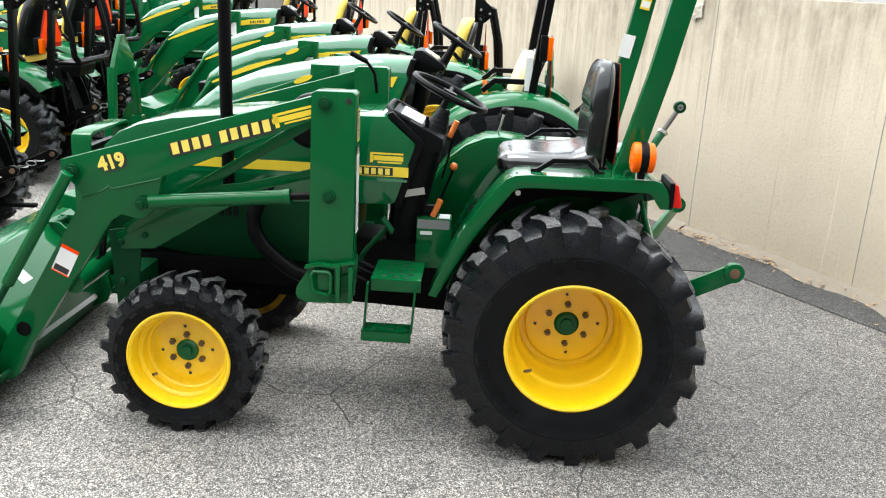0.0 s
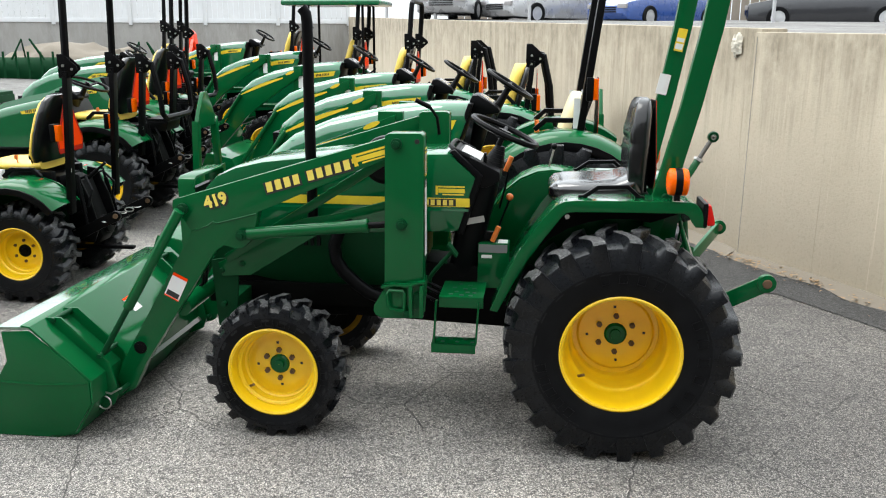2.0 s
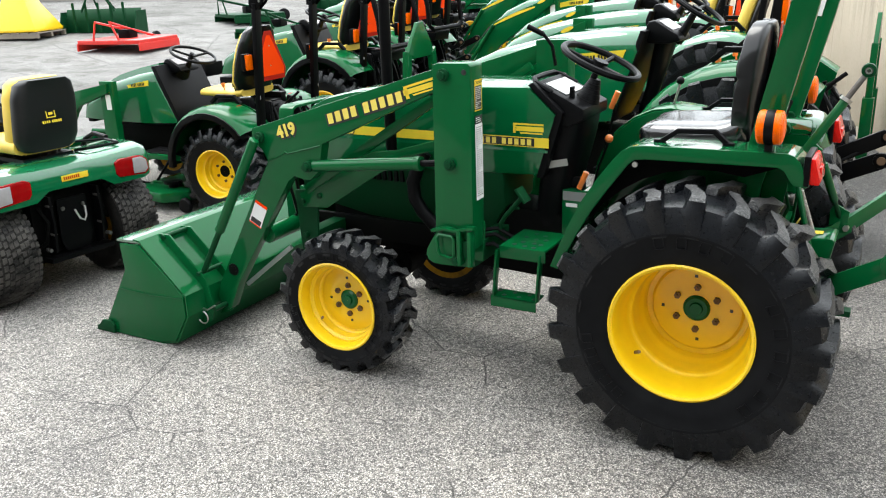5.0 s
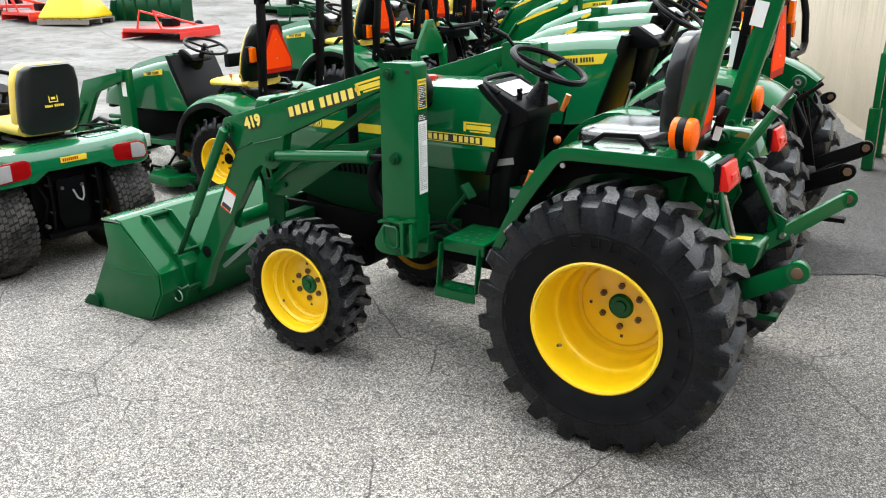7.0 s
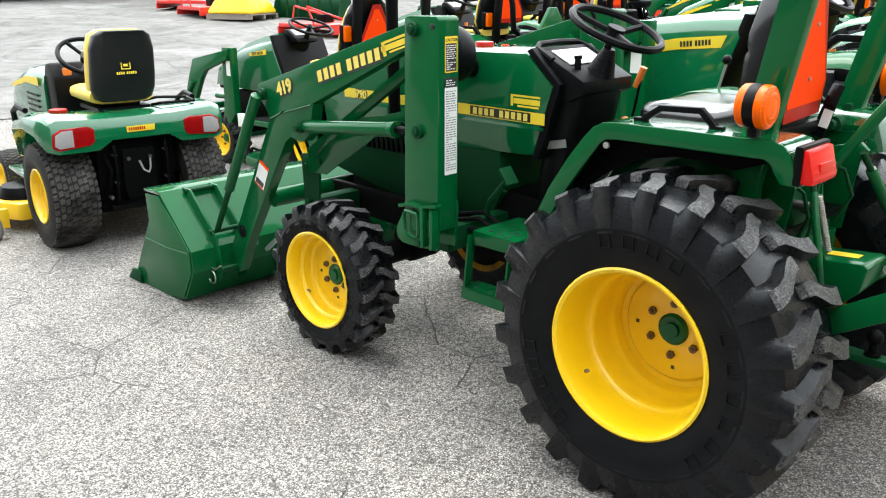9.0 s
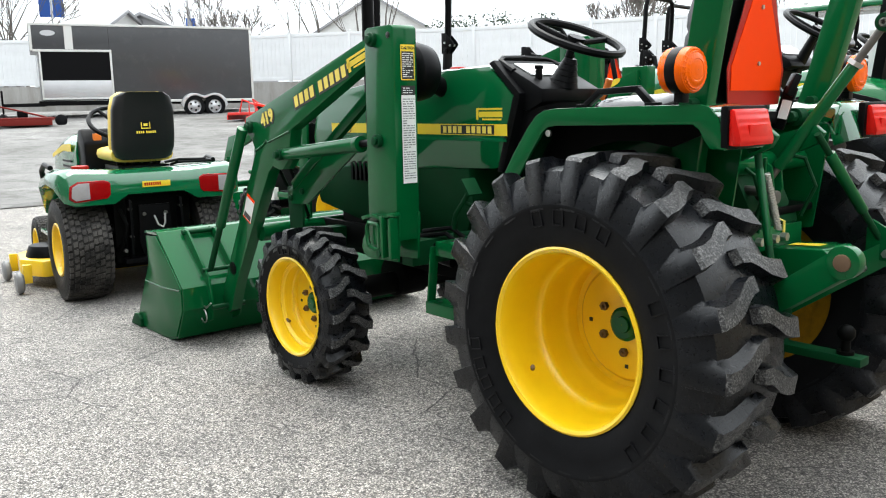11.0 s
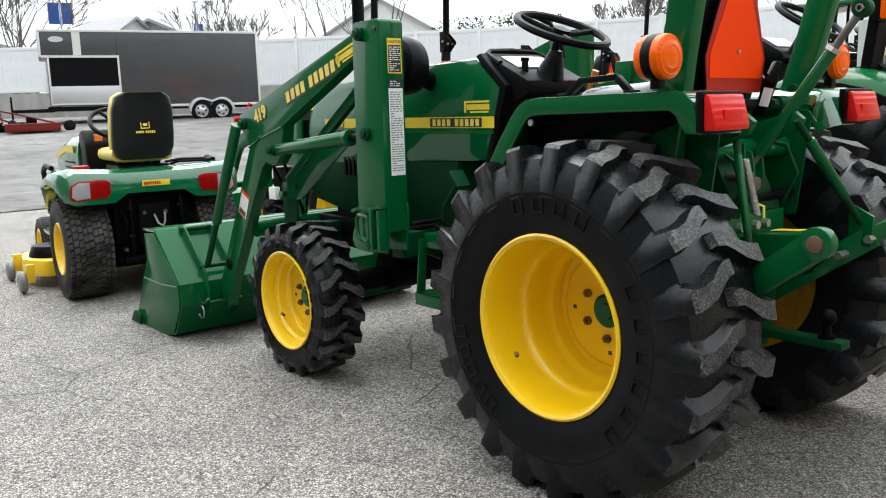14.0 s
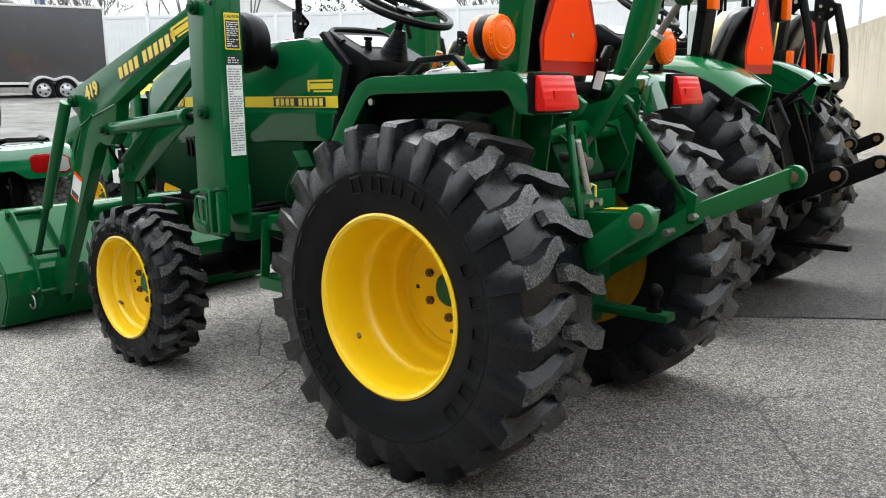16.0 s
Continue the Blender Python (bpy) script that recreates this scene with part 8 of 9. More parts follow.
    for s in (-1, 1):
        bm = bm_new()
        cyl(bm, (-0.68, s * 0.50, 0.21), (-0.68, s * 0.50, 0.29), 0.17, 24, 0.14)
        part("belt_cover", bm, BLACK, md, "black belt cover", bevel=0.01)
        for px in (-0.42, -1.0):
            bm = bm_new()
            lathe(bm, [(0.001, -0.025), (0.06, -0.025), (0.075, -0.01), (0.075, 0.01), (0.06, 0.025), (0.001, 0.025)], px + 0.02, s * 0.76, 0.078, 20)
            part("gauge_wheel", bm, GREY_LETTER, md, "grey gauge wheel")
            bm = bm_new()
            box(bm, px, px + 0.04, min(s * 0.68, s * 0.735), max(s * 0.68, s * 0.735), 0.07, 0.20)
            part("wheel_bracket", bm, YELLOW, md, bevel=0.004)
    return T


garden_tractor(-4.13, 0.43, -8.5)


# ---- cargo trailer ----
def cargo_trailer(x, y, rz, L=6.6, W=2.3, H=2.24):
    """Box trailer: length along local x, the near long side at y=0, facing -y."""
    z = ground_z(x, y)
    T = thing("cargo_trailer", x, y, z, rz, label="charcoal enclosed cargo trailer with twin axles and open side hatch", category="trailer")
    f = 0.55
    hz = f + 1.50
    bm = bm_new()
    prism(bm, [(0, hz), (0.2, hz), (0.2, f), (L, f), (L, f + H), (0, f + H)], 0, W)
    body = part("body", bm, TRAILER_GREY, T, "charcoal grey panelled body", bevel=0.02)
    bm = bm_new()
    box(bm, -0.02, L + 0.02, -0.02, W + 0.02, f + H, f + H + 0.07)
    box(bm, 0.2, L + 0.01, -0.015, 0.0, f - 0.06, f + 0.02)
    box(bm, L - 0.06, L + 0.012, -0.014, 0.0, f, f + H)
    box(bm, -0.012, 0.06, -0.014, 0.0, hz, f + H)
    part("trim_rail", bm, TRIM_WHITE, T, "bright white edge trim", bevel=0.01)
    bm = bm_new()
    for i in (1, 2):
        box(bm, i * L / 6 - 0.004, i * L / 6 + 0.004, -0.004, -0.001, f + 0.04, f + H)
    part("panel_joint", bm, BLACK, T)
    bm = bm_new()
    box(bm, 0.95, 1.18, -0.006, -0.001, hz + 0.05, f + H)
    part("corner_panel", bm, TRIM_WHITE, T)
    # hatch with lighter lower door
    bm = bm_new()
    for a in ((0.05, 2.25, hz - 0.03, hz + 0.04), (0.21, 0.26, f + 0.1, hz - 0.03), (2.19, 2.25, f + 0.1, hz - 0.03), (0.21, 2.25, f + 0.05, f + 0.1)):
        box(bm, a[0], a[1], -0.06, -0.002, a[2], a[3])
    part("hatch_frame", bm, TRIM_WHITE, T, bevel=0.006)
    bm = bm_new()
    box(bm, 0.26, 2.19, -0.03, -0.004, f + 0.62, hz - 0.03)
    part("hatch_screen", bm, BLACK, T, "dark hatch opening")
    bm = bm_new()
    box(bm, 0.26, 2.19, -0.045, -0.004, f + 0.1, f + 0.62)
    part("hatch_door", bm, ALU, T, "grey lower hatch door", bevel=0.006)
    # fenders and wheels
    bm = bm_new()
    xc = L * 0.775 - 0.17
    arc = [(0.40 * math.cos(radians(a)), 0.335 + 0.42 * math.sin(radians(a))) for a in range(175, 64, -15)]
    pts = [(xc - 0.335 + px, pz) for px, pz in arc] + [(xc, 0.66)] + [(xc + 0.335 - px, pz) for px, pz in arc[::-1]]
    strip(bm, pts, -0.26, 0.0, 0.03)
    prism(bm, pts + [(px + (xc - px) * 0.09, pz - 0.075) for px, pz in pts[::-1]], -0.275, -0.26)
    part("wheel_fender", bm, ALU, T, "bright twin wheel fender", bevel=0.006)
    for dx in (-0.325, 0.325):
        bm = bm_new()
        lathe(bm, [(0.21, -0.09), (0.24, -0.11), (0.315, -0.10), (0.335, -0.05), (0.335, 0.05), (0.315, 0.10), (0.21, 0.1)], xc + dx, -0.12, 0.335, 36, closed=True)
        t = part("tyre", bm, RUBBER, T)
        bm = bm_new()
        lathe(bm, [(0.215, -0.085), (0.20, -0.06), (0.19, -0.03), (0.10, -0.05), (0.05, -0.075), (0.001, -0.075)], xc + dx, -0.12, 0.335, 30)
        r = part("wheel_rim", bm, ALU, t, "bright alloy wheel")
        for i in range(5):
            a = 2 * math.pi * i / 5
            bm = bm_new()
            box(bm, xc + dx + 0.13 * math.cos(a) - 0.028, xc + dx + 0.13 * math.cos(a) + 0.028, -0.178, -0.165, 0.335 + 0.13 * math.sin(a) - 0.028, 0.335 + 0.13 * math.sin(a) + 0.028)
            part("rim_opening", bm, BLACK, r)
    bm = bm_new()
    bar(bm, (0.3, 0.1, 0.46), (-0.9, W / 2, 0.45), 0.08, 0.1)
    bar(bm, (0.3, W - 0.3, 0.46), (-0.9, W / 2, 0.45), 0.08, 0.1)
    bar(bm, (2.3, -0.05, 0.5), (0.1, -0.05, 0.5), 0.12, 0.12)
    cyl(bm, (-0.9, W / 2 - 0.2, 0.02), (-0.9, W / 2 - 0.2, 0.9), 0.03, 10)
    part("tow_frame", bm, BLACK_STEEL, T)
    bm = bm_new()
    box(bm, 0.25, L - 0.1, 0.1, W - 0.1, f - 0.12, f)
    part("chassis", bm, BLACK_STEEL, T)
    bm = bm_new()
    cyl(bm, (0.5, -0.001, f + H - 0.22), (0.5, -0.006, f + H - 0.22), 0.14, 20)
    bmesh.ops.scale(bm, vec=(1.5, 1, 0.6), space=Matrix.Translation((-0.5, 0, -(f + H - 0.22))), verts=bm.verts)
    part("maker_badge", bm, ALU, T, "pale oval badge")
    return T


cargo_trailer(-25.52, 6.77, 72.6, 6.6)


# ---- far yard: implements, cars, houses, trees ----
def put_on(x, y):
    return ground_z(x, y)


def rotary_cutter(x, y, rz, mat, label):
    T = thing("rotary_cutter", x, y, put_on(x, y), rz, label=label, category="mower", group="parked implements")
    bm = bm_new()
    prism_z(bm, [(-0.8, -0.85), (0.8, -0.85), (0.9, -0.6), (0.9, 0.6), (0.8, 0.85), (-0.8, 0.85)], 0.20, 0.30)
    part("deck", bm, mat, T, bevel=0.02)
    bm = bm_new()
    box(bm, -0.16, 0.16, -0.16, 0.16, 0.30, 0.50)
    part("gearbox", bm, BLACK_STEEL, T, bevel=0.02)
    for s in (-1, 1):
        bm = bm_new()
        tube(bm, [(-0.85, s * 0.35, 0.30), (-0.9, s * 0.2, 0.72), (-0.2, s * 0.1, 0.55), (0.7, s * 0.25, 0.30)], 0.028, 6)
        part("hitch_frame", bm, mat, T)
        bm = bm_new()
        box(bm, -0.82, 0.82, s * 0.85 - 0.02, s * 0.85 + 0.02, 0.05, 0.22)
        part("side_skirt", bm, mat, T, bevel=0.006)
    bm = bm_new()
    lathe(bm, [(0.001, -0.05), (0.14, -0.05), (0.19, -0.03), (0.19, 0.03), (0.14, 0.05), (0.001, 0.05)], 1.15, 0, 0.19, 20)
    part("tail_wheel", bm, RUBBER, T)
    bm = bm_new()
    bar(bm, (0.8, 0, 0.29), (1.15, 0.08, 0.24), 0.05, 0.05)
    part("wheel_arm", bm, mat, T)
    bm = bm_new()
    box(bm, 0.905, 0.912, -0.2, 0.2, 0.20, 0.30)
    part("label_plate", bm, WHITE, T)
    T.scale = (0.82, 0.82, 0.82)
    return T


rotary_cutter(-12.7, 9.6, 100, RED_PAINT, "red rotary cutter parked on gravel")
rotary_cutter(-17.6, 10.2, 80, RED_PAINT, "red rotary cutter with white label plates")
rotary_cutter(-19.6, 10.9, 120, RED_PAINT, "red rotary cutter at the gravel's edge")
rotary_cutter(-22.9, 5.55, 75, RED_WORN, "dull red rotary cutter beside the trailer's drawbar")
rotary_cutter(-24.3, 4.9, 20, GREASY_AND_SHADE, "dark rusty rotary cutter near the trailer")
rotary_cutter(-13.6, 14.6, 60, GREEN_DULL, "green rotary cutter by the back wall")
rotary_cutter(-11.0, 12.3, 95, GREEN_DULL, "green rotary cutter on the gravel")


def box_blade(x, y, rz, label):
    T = thing("box_blade", x, y, put_on(x, y), rz, label=label, category="implement", group="parked implements")
    bm = bm_new()
    strip(bm, [(-0.1, 0.0), (-0.16, 0.2), (-0.12, 0.42), (0.0, 0.55)], -0.9, 0.9, 0.015)
    part("mouldboard", bm, GREEN_DULL, T)
    for s in (-1, 1):
        bm = bm_new()
        prism(bm, [(-0.5, 0.0), (0.2, 0.0), (0.2, 0.5), (-0.3, 0.5)], s * 0.9 - 0.01, s * 0.9 + 0.01)
        part("side_plate", bm, GREEN_DULL, T)
        bm = bm_new()
        tube(bm, [(-0.3, s * 0.4, 0.5), (-0.35, s * 0.1, 1.0), (0.1, s * 0.2, 0.55)], 0.025, 6)
        part("hitch_frame", bm, GREEN_DULL, T)
    for i in range(5):
        bm = bm_new()
        bar(bm, (-0.28, -0.6 + 0.3 * i, 0.7), (-0.28, -0.6 + 0.3 * i, 0.05), 0.03, 0.05)
        part("shank", bm, GREEN_DULL, T)
    return T


box_blade(-12.4, 17.6, 100, "green box blade standing by the back wall")
box_blade(-9.8, 18.6, 100, "green box blade beside a gravel pile")
box_blade(-15.4, 11.6, 110, "green box blade among parked implements")

# yellow hopper on a pallet
hop = thing("spreader_hopper", -16.4, 10.2, put_on(-16.4, 10.2), 20, label="yellow pyramid-shaped hopper on a wooden pallet", category="hopper", group="parked implements")
bm = bm_new()
loft(bm, [[(x * r, y * r, z) for x, y in ((-1, -1), (1, -1), (1, 1), (-1, 1))] for z, r in ((0.16, 0.58), (0.22, 0.58), (0.75, 0.30), (0.95, 0.24))])
part("hopper_body", bm, YELLOW, hop, bevel=0.03)
pal = thing("pallet", -16.4, 10.2, put_on(-16.4, 10.2), 20, label="weathered wooden pallet under the hopper", category="pallet")
for i in range(6):
    bm = bm_new()
    box(bm, -0.62 + i * 0.215, -0.45 + i * 0.215, -0.6, 0.6, 0.125, 0.15)
    part("top_board", bm, WOOD, pal)
for y in (-0.55, 0.0, 0.55):
    bm = bm_new()
    box(bm, -0.62, 0.62, y - 0.04, y + 0.04, 0.03, 0.125)
    part("stringer", bm, WOOD, pal)

# gravel pile at the back wall
bm = bm_new()
bmesh.ops.create_icosphere(bm, subdivisions=4, radius=1.0)
for v in bm.verts:
    n = noise.fractal(v.co * 2.5, 1.0, 2.0, 4)
    v.co = Vector((v.co.x * 2.3 * (1 + 0.15 * n), v.co.y * 1.1 * (1 + 0.15 * n), max(-0.2, v.co.z * 0.75 * (1 + 0.35 * n))))
pile = tagged(part("gravel_pile", bm, SOIL), label="dark heap of gravel against the back wall", kind="stuff", category="gravel")
pile.matrix_basis = pose(-12.2, 19.8, put_on(-12.2, 19.8), 0, 0, 15)

# red A-frame hitch standing in the second row
red = thing("red_hitch_frame", -7.0, 14.2, put_on(-7.0, 14.2), 50, label="bright orange-red A-shaped implement hitch frame", category="implement")
red.scale = (1.15, 1.15, 0.80)
for s in (-1, 1):
    bm = bm_new()
    prism_x(bm, [(s * 0.45, 0.0), (s * 0.30, 0.0), (s * 0.02, 1.75), (s * 0.02, 1.95), (s * 0.14, 1.85)], -0.02, 0.02)
    part("leg_plate", bm, RED_HOT, red, bevel=0.005)
    bm = bm_new()
    bar(bm, (-0.5, s * 0.38, 0.1), (0.0, s * 0.05, 1.7), 0.06, 0.08)
    part("stay", bm, RED_HOT, red, bevel=0.004)
bm = bm_new()
bar(bm, (0, -0.36, 0.45), (0, 0.36, 0.45), 0.08, 0.1)
part("cross_bar", bm, RED_HOT, red)

# green quick hitch on the neighbour's arms and ballast frame
for x, y, rz, z in ((0.62, 6.1, -3, 0.0), (-3.45, 4.4, 0, 0.05)):
    q = thing("quick_hitch", x, y, z, rz, label="green A-shaped quick hitch frame behind a tractor", category="implement")
    for s in (-1, 1):
        bm = bm_new()
        prism_x(bm, [(s * 0.36, 0.55), (s * 0.28, 0.55), (s * 0.22, 1.05), (s * 0.30, 1.10)], -0.03, 0.03)
        prism_x(bm, [(s * 0.40, 0.02), (s * 0.26, 0.02), (s * 0.26, 0.6), (s * 0.40, 0.6)], -0.05, 0.05)
        part("leg", bm, GREEN, q, bevel=0.005)
    bm = bm_new()
    prism_x(bm, [(-0.30, 1.02), (0.30, 1.02), (0.20, 1.18), (0.05, 1.36), (-0.05, 1.36), (-0.20, 1.18)], -0.02, 0.02)
    part("head_plate", bm, GREEN, q, bevel=0.006)


# cars on the upper lot
def parked_car(x, y, z, rz, mat, label, tall=1.42):
    T = thing("parked_car", x, y, z, rz, label=label, category="car", group="parked cars")
    k = tall / 1.42
    bm = bm_new()
    secs = []
    for px, zb, zt, hw in ((-2.35, 0.40, 0.62, 0.62), (-2.25, 0.24, 0.72, 0.80), (-1.6, 0.20, 0.84, 0.88), (-0.9, 0.19, 0.92, 0.90), (0.8, 0.19, 0.95, 0.90), (1.6, 0.20, 0.95, 0.88), (2.25, 0.26, 0.90, 0.80), (2.38, 0.42, 0.78, 0.66)):
        secs.append([(px, -hw, zb), (px, hw, zb), (px, hw, zt * k - 0.2), (px, hw * 0.95, zt * k), (px, -hw * 0.95, zt * k), (px, -hw, zt * k - 0.2)])
    loft(bm, secs)
    part("body", bm, mat, T, bevel=0.04)
    bm = bm_new()
    loft(bm, [[(a, -w, zz * k), (b, -w, zz * k), (b, w, zz * k), (a, w, zz * k)] for a, b, w, zz in ((-1.05, 1.75, 0.80, 0.90), (-0.35, 1.15, 0.64, 1.36))])
    part("window_glass", bm, GLASS_DARK, T, bevel=0.03)
    bm = bm_new()
    loft(bm, [[(a, -w, zz * k), (b, -w, zz * k), (b, w, zz * k), (a, w, zz * k)] for a, b, w, zz in ((-0.42, 1.2, 0.66, 1.345), (-0.30, 1.08, 0.60, 1.42))])
    for s in (-1, 1):
        bar(bm, (0.40, s * 0.80, 0.93 * k), (0.40, s * 0.66, 1.36 * k), 0.05, 0.08)
    part("roof", bm, mat, T, bevel=0.03)
    for px in (-1.42, 1.40):
        for s in (-1, 1):
            bm = bm_new()
            lathe(bm, [(0.2, -0.09), (0.30, -0.10), (0.325, -0.06), (0.325, 0.06), (0.30, 0.10), (0.2, 0.09)], px, s * 0.82, 0.325, 28, closed=True)
            w = part("tyre", bm, RUBBER, T)
            bm = bm_new()
            lathe(bm, [(0.205, s * 0.08), (0.15, s * 0.07), (0.05, s * 0.085), (0.001, s * 0.085)], px, s * 0.82, 0.325, 24)
            part("wheel_rim", bm, ALU, w)
    for s in (-1, 1):
        bm = bm_new()
        box(bm, 2.22, 2.39, min(s * 0.45, s * 0.78), max(s * 0.45, s * 0.78), 0.66, 0.80)
        part("tail_light", bm, RED_LENS, T, bevel=0.02)
        bm = bm_new()
        box(bm, -2.36, -2.2, min(s * 0.42, s * 0.74), max(s * 0.42, s * 0.74), 0.55, 0.68)
        part("headlight", bm, CLEAR_LENS, T, bevel=0.02)
    bm = bm_new()
    for i in range(3):
        box(bm, -2.375, -2.3, -0.38, 0.38, 0.44 + i * 0.06, 0.47 + i * 0.06)
    part("grille", bm, BLACK, T)
    return T


parked_car(9.2, 22.3, 2.12, -18, BLACK_CAR, "black sedan parked on the upper lot")
parked_car(4.4, 23.6, 2.15, 42, BLUE_CAR, "blue sedan parked on the upper lot")
parked_car(1.2, 24.3, 2.25, 40, SILVER_CAR, "silver sedan parked on the upper lot")
parked_car(-1.6, 24.6, 2.35, 75, SILVER_CAR, "silver minivan parked nose to the wall", 1.6)
parked_car(16.5, 20.0, 2.12, 60, SILVER_CAR, "silver sedan on the upper lot")

# wooden paling behind the cars, with steel posts
pal2 = thing("paling_fence", 6.5, 27.5, 2.1, -12, label="weathered grey wooden paling behind the cars", category="fence")
for i in range(60):
    bm = bm_new()
    box(bm, -9 + i * 0.3, -9 + i * 0.3 + 0.27, 0, 0.025, 0.0, 1.75 + 0.03 * math.sin(i * 2.1))
    part("paling", bm, WOOD, pal2)
for x, y in ((-2.9, 22.2), (-0.1, 21.0), (6.0, 18.4), (-4.6, 23.9)):
    bm = bm_new()
    cyl(bm, (0, 0, -0.2), (0, 0, 1.7), 0.05, 10)
    p = tagged(part("guard_post", bm, ALU), label="grey steel post at the edge of the upper lot", category="post", group="guard posts")
    p.matrix_basis = pose(x + 0.5, y + 0.5, 2.15)


# houses and long roofs past the fence
def house(x, y, z, rz, w, d, h, roof, label, wall=None):
    T = thing("house", x, y, z, rz, label=label, category="house")
    bm = bm_new()
    box(bm, -w / 2, w / 2, -d / 2, d / 2, -6, h)
    prism_x(bm, [(-d / 2, h), (d / 2, h), (0, h + roof)], -w / 2, w / 2)
    part("wall", bm, wall or HOUSE_WHITE, T)
    for s in (-1, 1):
        bm = bm_new()
        prism_x(bm, [(s * (d / 2 + 0.4), h - 0.25), (s * (d / 2 + 0.4), h - 0.05), (0, h + roof + 0.2), (0, h + roof)], -w / 2 - 0.3, w / 2 + 0.3)
        part("roof", bm, SHINGLE, T)
    for i in range(3):
        bm = bm_new()
        box(bm, w / 2, w / 2 + 0.05, -d / 3 + i * d / 3 - 0.4, -d / 3 + i * d / 3 + 0.4, h - 1.9, h - 0.7)
        part("window", bm, GLASS_DARK, T)
    return T


house(-54.5, 21.0, 2.2, 20, 3.8, 3.2, 4.2, 1.0, "white house with grey shingle roof past the fence")
house(-54.5, 27.0, 2.2, 112, 9, 8, 3.7, 1.45, "long grey roofed building past the fence", SHINGLE)
house(-56, 46.0, 3.0, 130, 11, 9, 4.2, 2.6, "pale gabled house with grey roof")
house(-60, 10.0, 3.0, 0, 9, 12, 2.4, 1.2, "low grey roofed house past the fence", SHINGLE)


def bare_tree(x, y, z, h, seed, spread, label):
    """Leafless tree: a tapered trunk with forking limbs down to twigs."""
    rnd = random.Random(seed)
    T = thing("bare_tree", x, y, z, 0, label=label, category="tree", group="bare trees")
    trunk = bm_new()
    twigs = bm_new()

    def grow(p, d, length, r, level):
        pts, rs = [p], [r]
        q = p.copy()
        dd = d.copy()
        for i in range(3):
            dd = (dd + Vector((rnd.uniform(-1, 1), rnd.uniform(-1, 1), rnd.uniform(-0.3, 0.5))) * 0.16).normalized()
            q = q + dd * length / 3
            pts.append(q.copy())
            rs.append(r * (1 - 0.16 * (i + 1)))
        tube(trunk if level < 2 else twigs, pts, [max(v, 0.017) for v in rs], 6 if level < 2 else 4)
        if level >= 6:
            return
        for i in range(rnd.choice((2, 3, 3)) if level < 4 else 3):
            side = Vector((rnd.uniform(-1, 1), rnd.uniform(-1, 1), rnd.uniform(-0.1, 0.8)))
            nd = (dd + side * spread).normalized()
            start = pts[rnd.choice((2, 3, 3))]
            grow(start, nd, length * rnd.uniform(0.62, 0.86), rs[-1] * rnd.uniform(0.55, 0.75), level + 1)

    for i in range(rnd.choice((1, 2, 3))):
        grow(Vector((rnd.uniform(-0.2, 0.2), rnd.uniform(-0.2, 0.2), -0.3)), Vector((rnd.uniform(-0.35, 0.35), rnd.uniform(-0.35, 0.35), 1)).normalized(), h * 0.34, h * 0.016, 0)
    part("trunk", trunk, BARK, T)
    tagged(part("crown", twigs, BARK, T), kind="stuff")


bare_tree(-46.5, 12.2, 1.25, 10.5, 3, 0.75, "bare grey tree behind the trailer")
bare_tree(-44.6, 12.7, 1.25, 9.0, 17, 0.9, "twiggy bare tree at the yard's edge")
bare_tree(-37.0, 25.0, 1.25, 9.5, 11, 0.85, "bare many-stemmed tree behind the fence")
bare_tree(-34.5, 27.2, 1.25, 10, 23, 0.85, "spreading bare tree behind the fence")
bare_tree(-42.5, 24.2, 1.25, 6.5, 31, 0.7, "small bare tree behind the fence")
bare_tree(-22.0, 49.0, 1.25, 10, 41, 0.8, "bare tree far behind the fence")
bare_tree(-14.0, 47.0, 1.25, 9.5, 51, 0.8, "bare tree past the yard's corner")
bare_tree(-27.5, 41.0, 1.25, 7.5, 61, 0.7, "thin bare tree behind the fence")


def hedge_row(x0, y0, x1, y1, z, h, n, seed, label):
    rnd = random.Random(seed)
    bm = bm_new()
    for i in range(n):
        f = rnd.random()
        c = Vector((x0 + (x1 - x0) * f, y0 + (y1 - y0) * f, z + rnd.uniform(0.0, 1) * h * (0.75 + 0.25 * math.sin(f * 23 + seed))))
        c += Vector((rnd.uniform(-0.8, 0.8), rnd.uniform(-0.8, 0.8), 0))
        for k in range(9):
            a = Vector((rnd.gauss(0, 1), rnd.gauss(0, 1), rnd.gauss(0, 1))).normalized() * 0.11
            b = Vector((rnd.gauss(0, 1), rnd.gauss(0, 1), rnd.gauss(0, 1))).normalized() * 0.11
            c2 = c + Vector((rnd.gauss(0, 0.16), rnd.gauss(0, 0.16), rnd.gauss(0, 0.16)))
            bm.faces.new([bm.verts.new(c2), bm.verts.new(c2 + a), bm.verts.new(c2 + a + b), bm.verts.new(c2 + b)])
    tagged(part("evergreen_hedge", bm, HEDGE), label=label, kind="stuff", category="hedge")


hedge_row(-35.5, 32.5, -29.5, 37.5, 2.0, 4.4, 1500, 2, "dark evergreen hedge behind the fence")
hedge_row(-26.5, 40.5, -25.0, 41.5, 2.0, 4.9, 260, 9, "dark evergreen tops behind the fence")

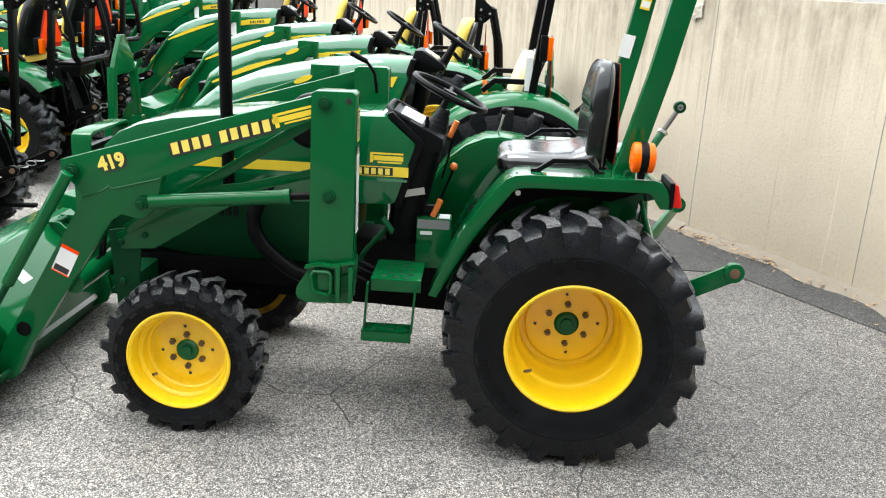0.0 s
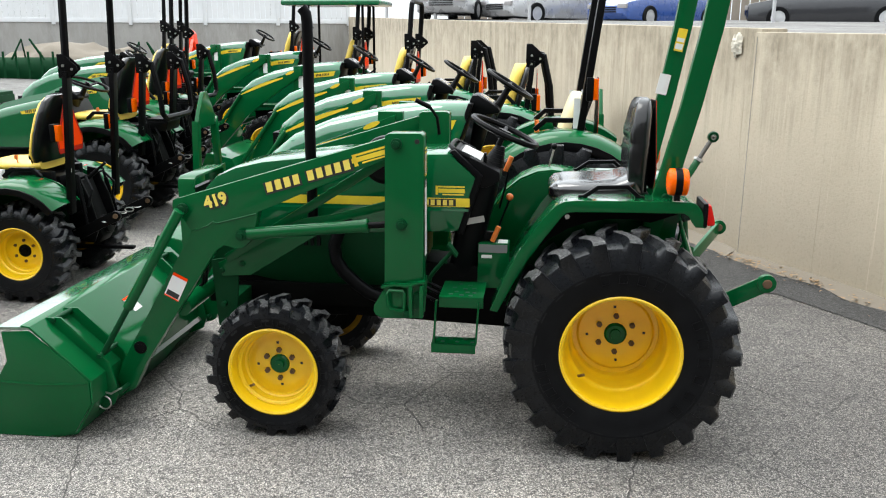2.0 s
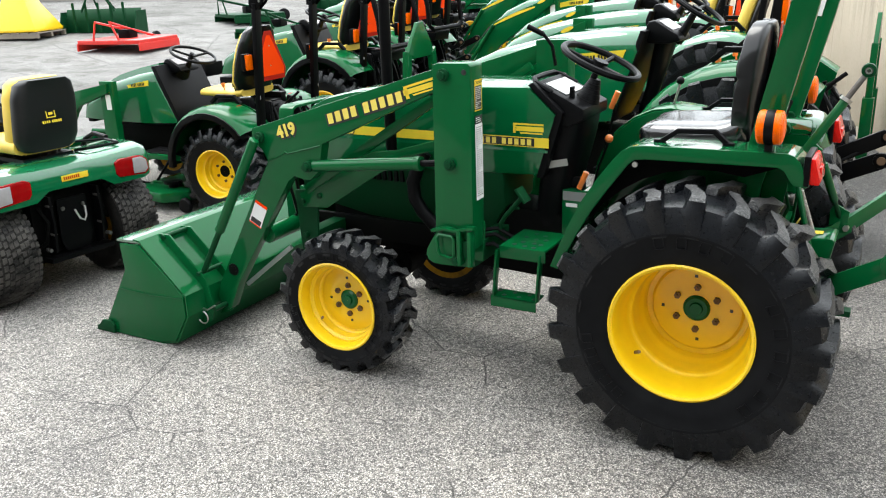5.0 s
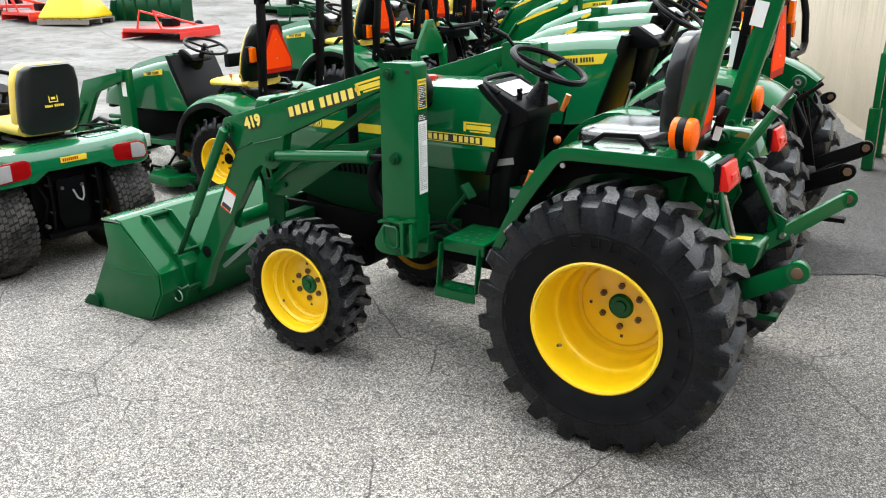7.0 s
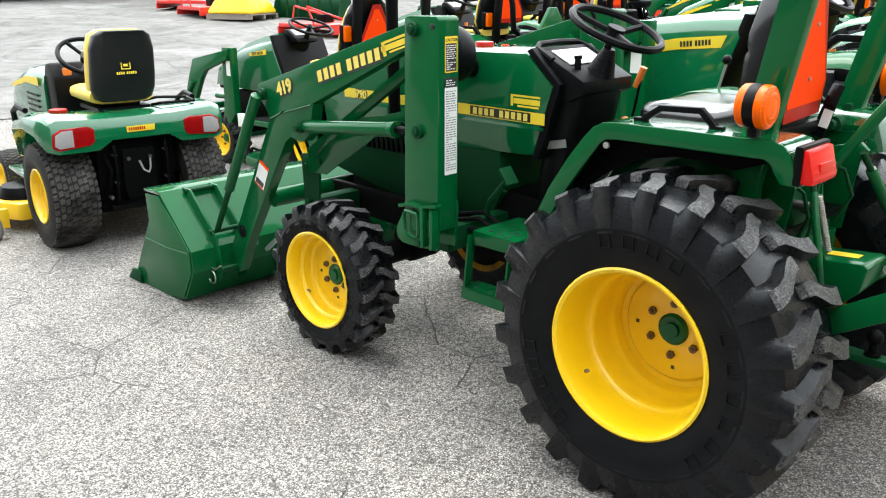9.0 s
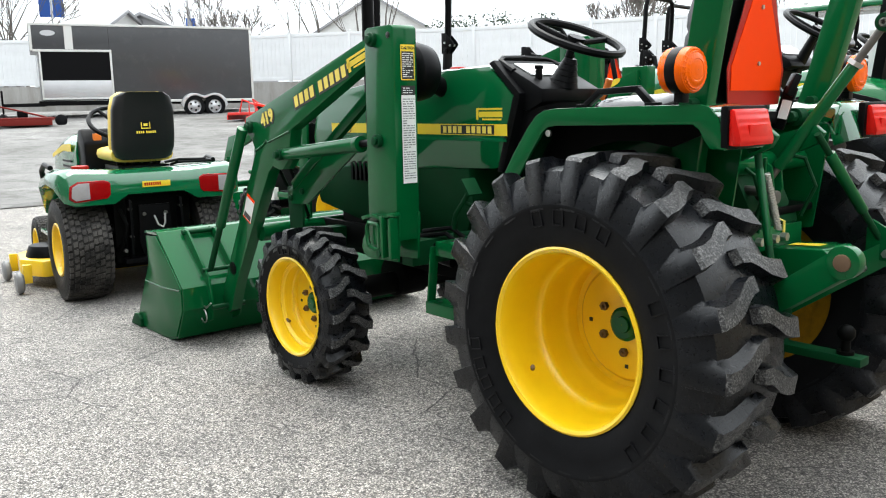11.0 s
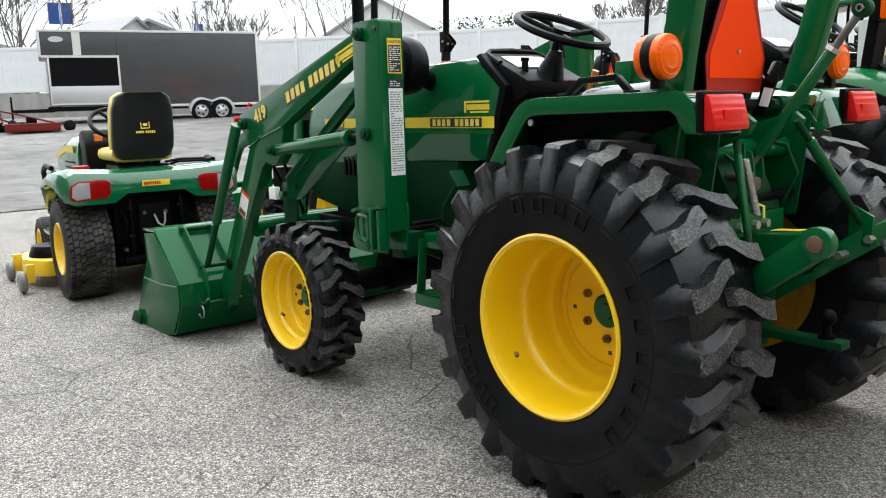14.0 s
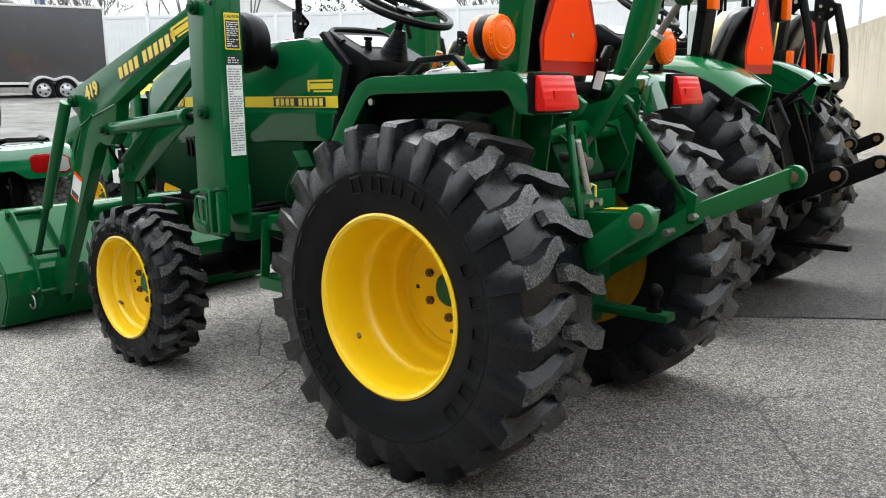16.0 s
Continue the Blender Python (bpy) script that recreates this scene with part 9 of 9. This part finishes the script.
# light poles and banners
for x, y, h in ((-47.33, 23.18, 6.7), (-47.0, 23.8, 6.7), (-34.0, 46.5, 10.0)):
    T = thing("light_pole", x, y, 1.25, 0, label="slim grey lamp pole far past the fence", category="pole", group="lamp poles")
    bm = bm_new()
    cyl(bm, (0, 0, 0), (0, 0, h), 0.07, 8)
    part("pole", bm, ALU, T)
    bm = bm_new()
    box(bm, -0.25, 0.25, -0.12, 0.12, h, h + 0.1)
    part("lamp_head", bm, ALU, T)
for x, y, z, k in ((-47.5, 15.25, 6.35, 1.0), (-47.28, 23.3, 6.2, 0.45)):
    T = thing("banner_flag", x, y, z, 70, label="pair of blue banner flags on a slim pole", category="flag", group="banners")
    bm = bm_new()
    cyl(bm, (0, 0, 1.25 - z), (0, 0, 2.4 * k), 0.05, 8)
    part("pole", bm, ALU, T)
    for s in (-1, 1):
        bm = bm_new()
        box(bm, min(s * 0.06, s * 0.62) * k, max(s * 0.06, s * 0.62) * k, -0.01, 0.01, 0.0, 1.15 * k)
        part("cloth", bm, BANNER_BLUE, T, "blue banner cloth")

# fresh dark paving strip along the wall
bm = bm_new()
inner = [(2.95, -1.5), (2.28, 1.5), (1.62, 2.62), (0.86, 2.66), (0.22, 2.28), (-0.55, 1.85), (-0.6, 6.0), (-1.5, 10.0)]
outer = [(3.4, -2.0), (2.52, 1.95), (2.12, 2.9), (1.62, 3.78), (1.3, 4.8), (0.9, 6.0), (0.2, 8.4), (-0.8, 11.5)]
a = [bm.verts.new((x, y, ground_z(x, y) + 0.006)) for x, y in inner]
b = [bm.verts.new((x, y, ground_z(x, y) + 0.006)) for x, y in outer]
for i in range(len(a) - 1):
    bm.faces.new((a[i], b[i], b[i + 1], a[i + 1]))
tagged(part("paving_strip", bm, ASPHALT_DARK), label="newer darker asphalt strip along the wall", kind="structure", category="pavement")

# green sun canopy over a tractor far along the row
can = thing("sun_canopy", -3.18, 10.45, ground_z(-3.18, 10.45), -4, label="pale green plastic sun canopy on black posts", category="canopy")
bm = bm_new()
loft(bm, [[(x * r, y * r, z) for x, y in ((-0.80, -0.55), (0.80, -0.55), (0.85, 0.0), (0.80, 0.55), (-0.80, 0.55), (-0.85, 0.0))] for z, r in ((2.20, 0.97), (2.215, 1.0), (2.27, 1.0), (2.31, 0.94), (2.325, 0.6))])
part("roof_panel", bm, GREEN_PALE, can, bevel=0.01)
for sx, sy in ((-0.45, -0.42), (-0.45, 0.42), (0.5, -0.42), (0.5, 0.42)):
    bm = bm_new()
    cyl(bm, (sx, sy, 0.9), (sx, sy, 2.22), 0.022, 8)
    part("post", bm, BLACK_STEEL, can)

# broken concrete at the corner where the two wall runs meet
bm = bm_new()
cells = {}
for i in range(12):
    for j in range(14):
        u, v = (i - 5.5) / 5.5, (j - 7) / 7
        edge = 1 - math.hypot(u, v * 0.9) - 0.35 * noise.noise(Vector((u * 2.2, v * 2.2, 4.0)))
        deep = -0.012 + max(edge, -0.4) * 0.035 + 0.012 * noise.noise(Vector((u * 5, v * 5, 1.0))) * (1 if edge > 0 else 0)
        cells[i, j] = bm.verts.new((1.537 - 0.299 * u * 0.10 - 0.954 * deep, 4.03 + 0.954 * u * 0.10 - 0.299 * deep, 1.885 + v * 0.12))
for i in range(11):
    for j in range(13):
        if math.hypot((i - 5.0) / 5.5, (j - 6.5) / 7.8) + 0.35 * noise.noise(Vector((i * 0.45, j * 0.45, 2.0))) < 0.85:
            bm.faces.new((cells[i, j], cells[i + 1, j], cells[i + 1, j + 1], cells[i, j + 1]))
tagged(part("wall_spall", bm, make_concrete("broken_concrete", (0.46, 0.42, 0.34), (0.64, 0.60, 0.51), streaks=False), smooth=12), label="pale broken concrete at the wall's corner", kind="structure", category="wall")
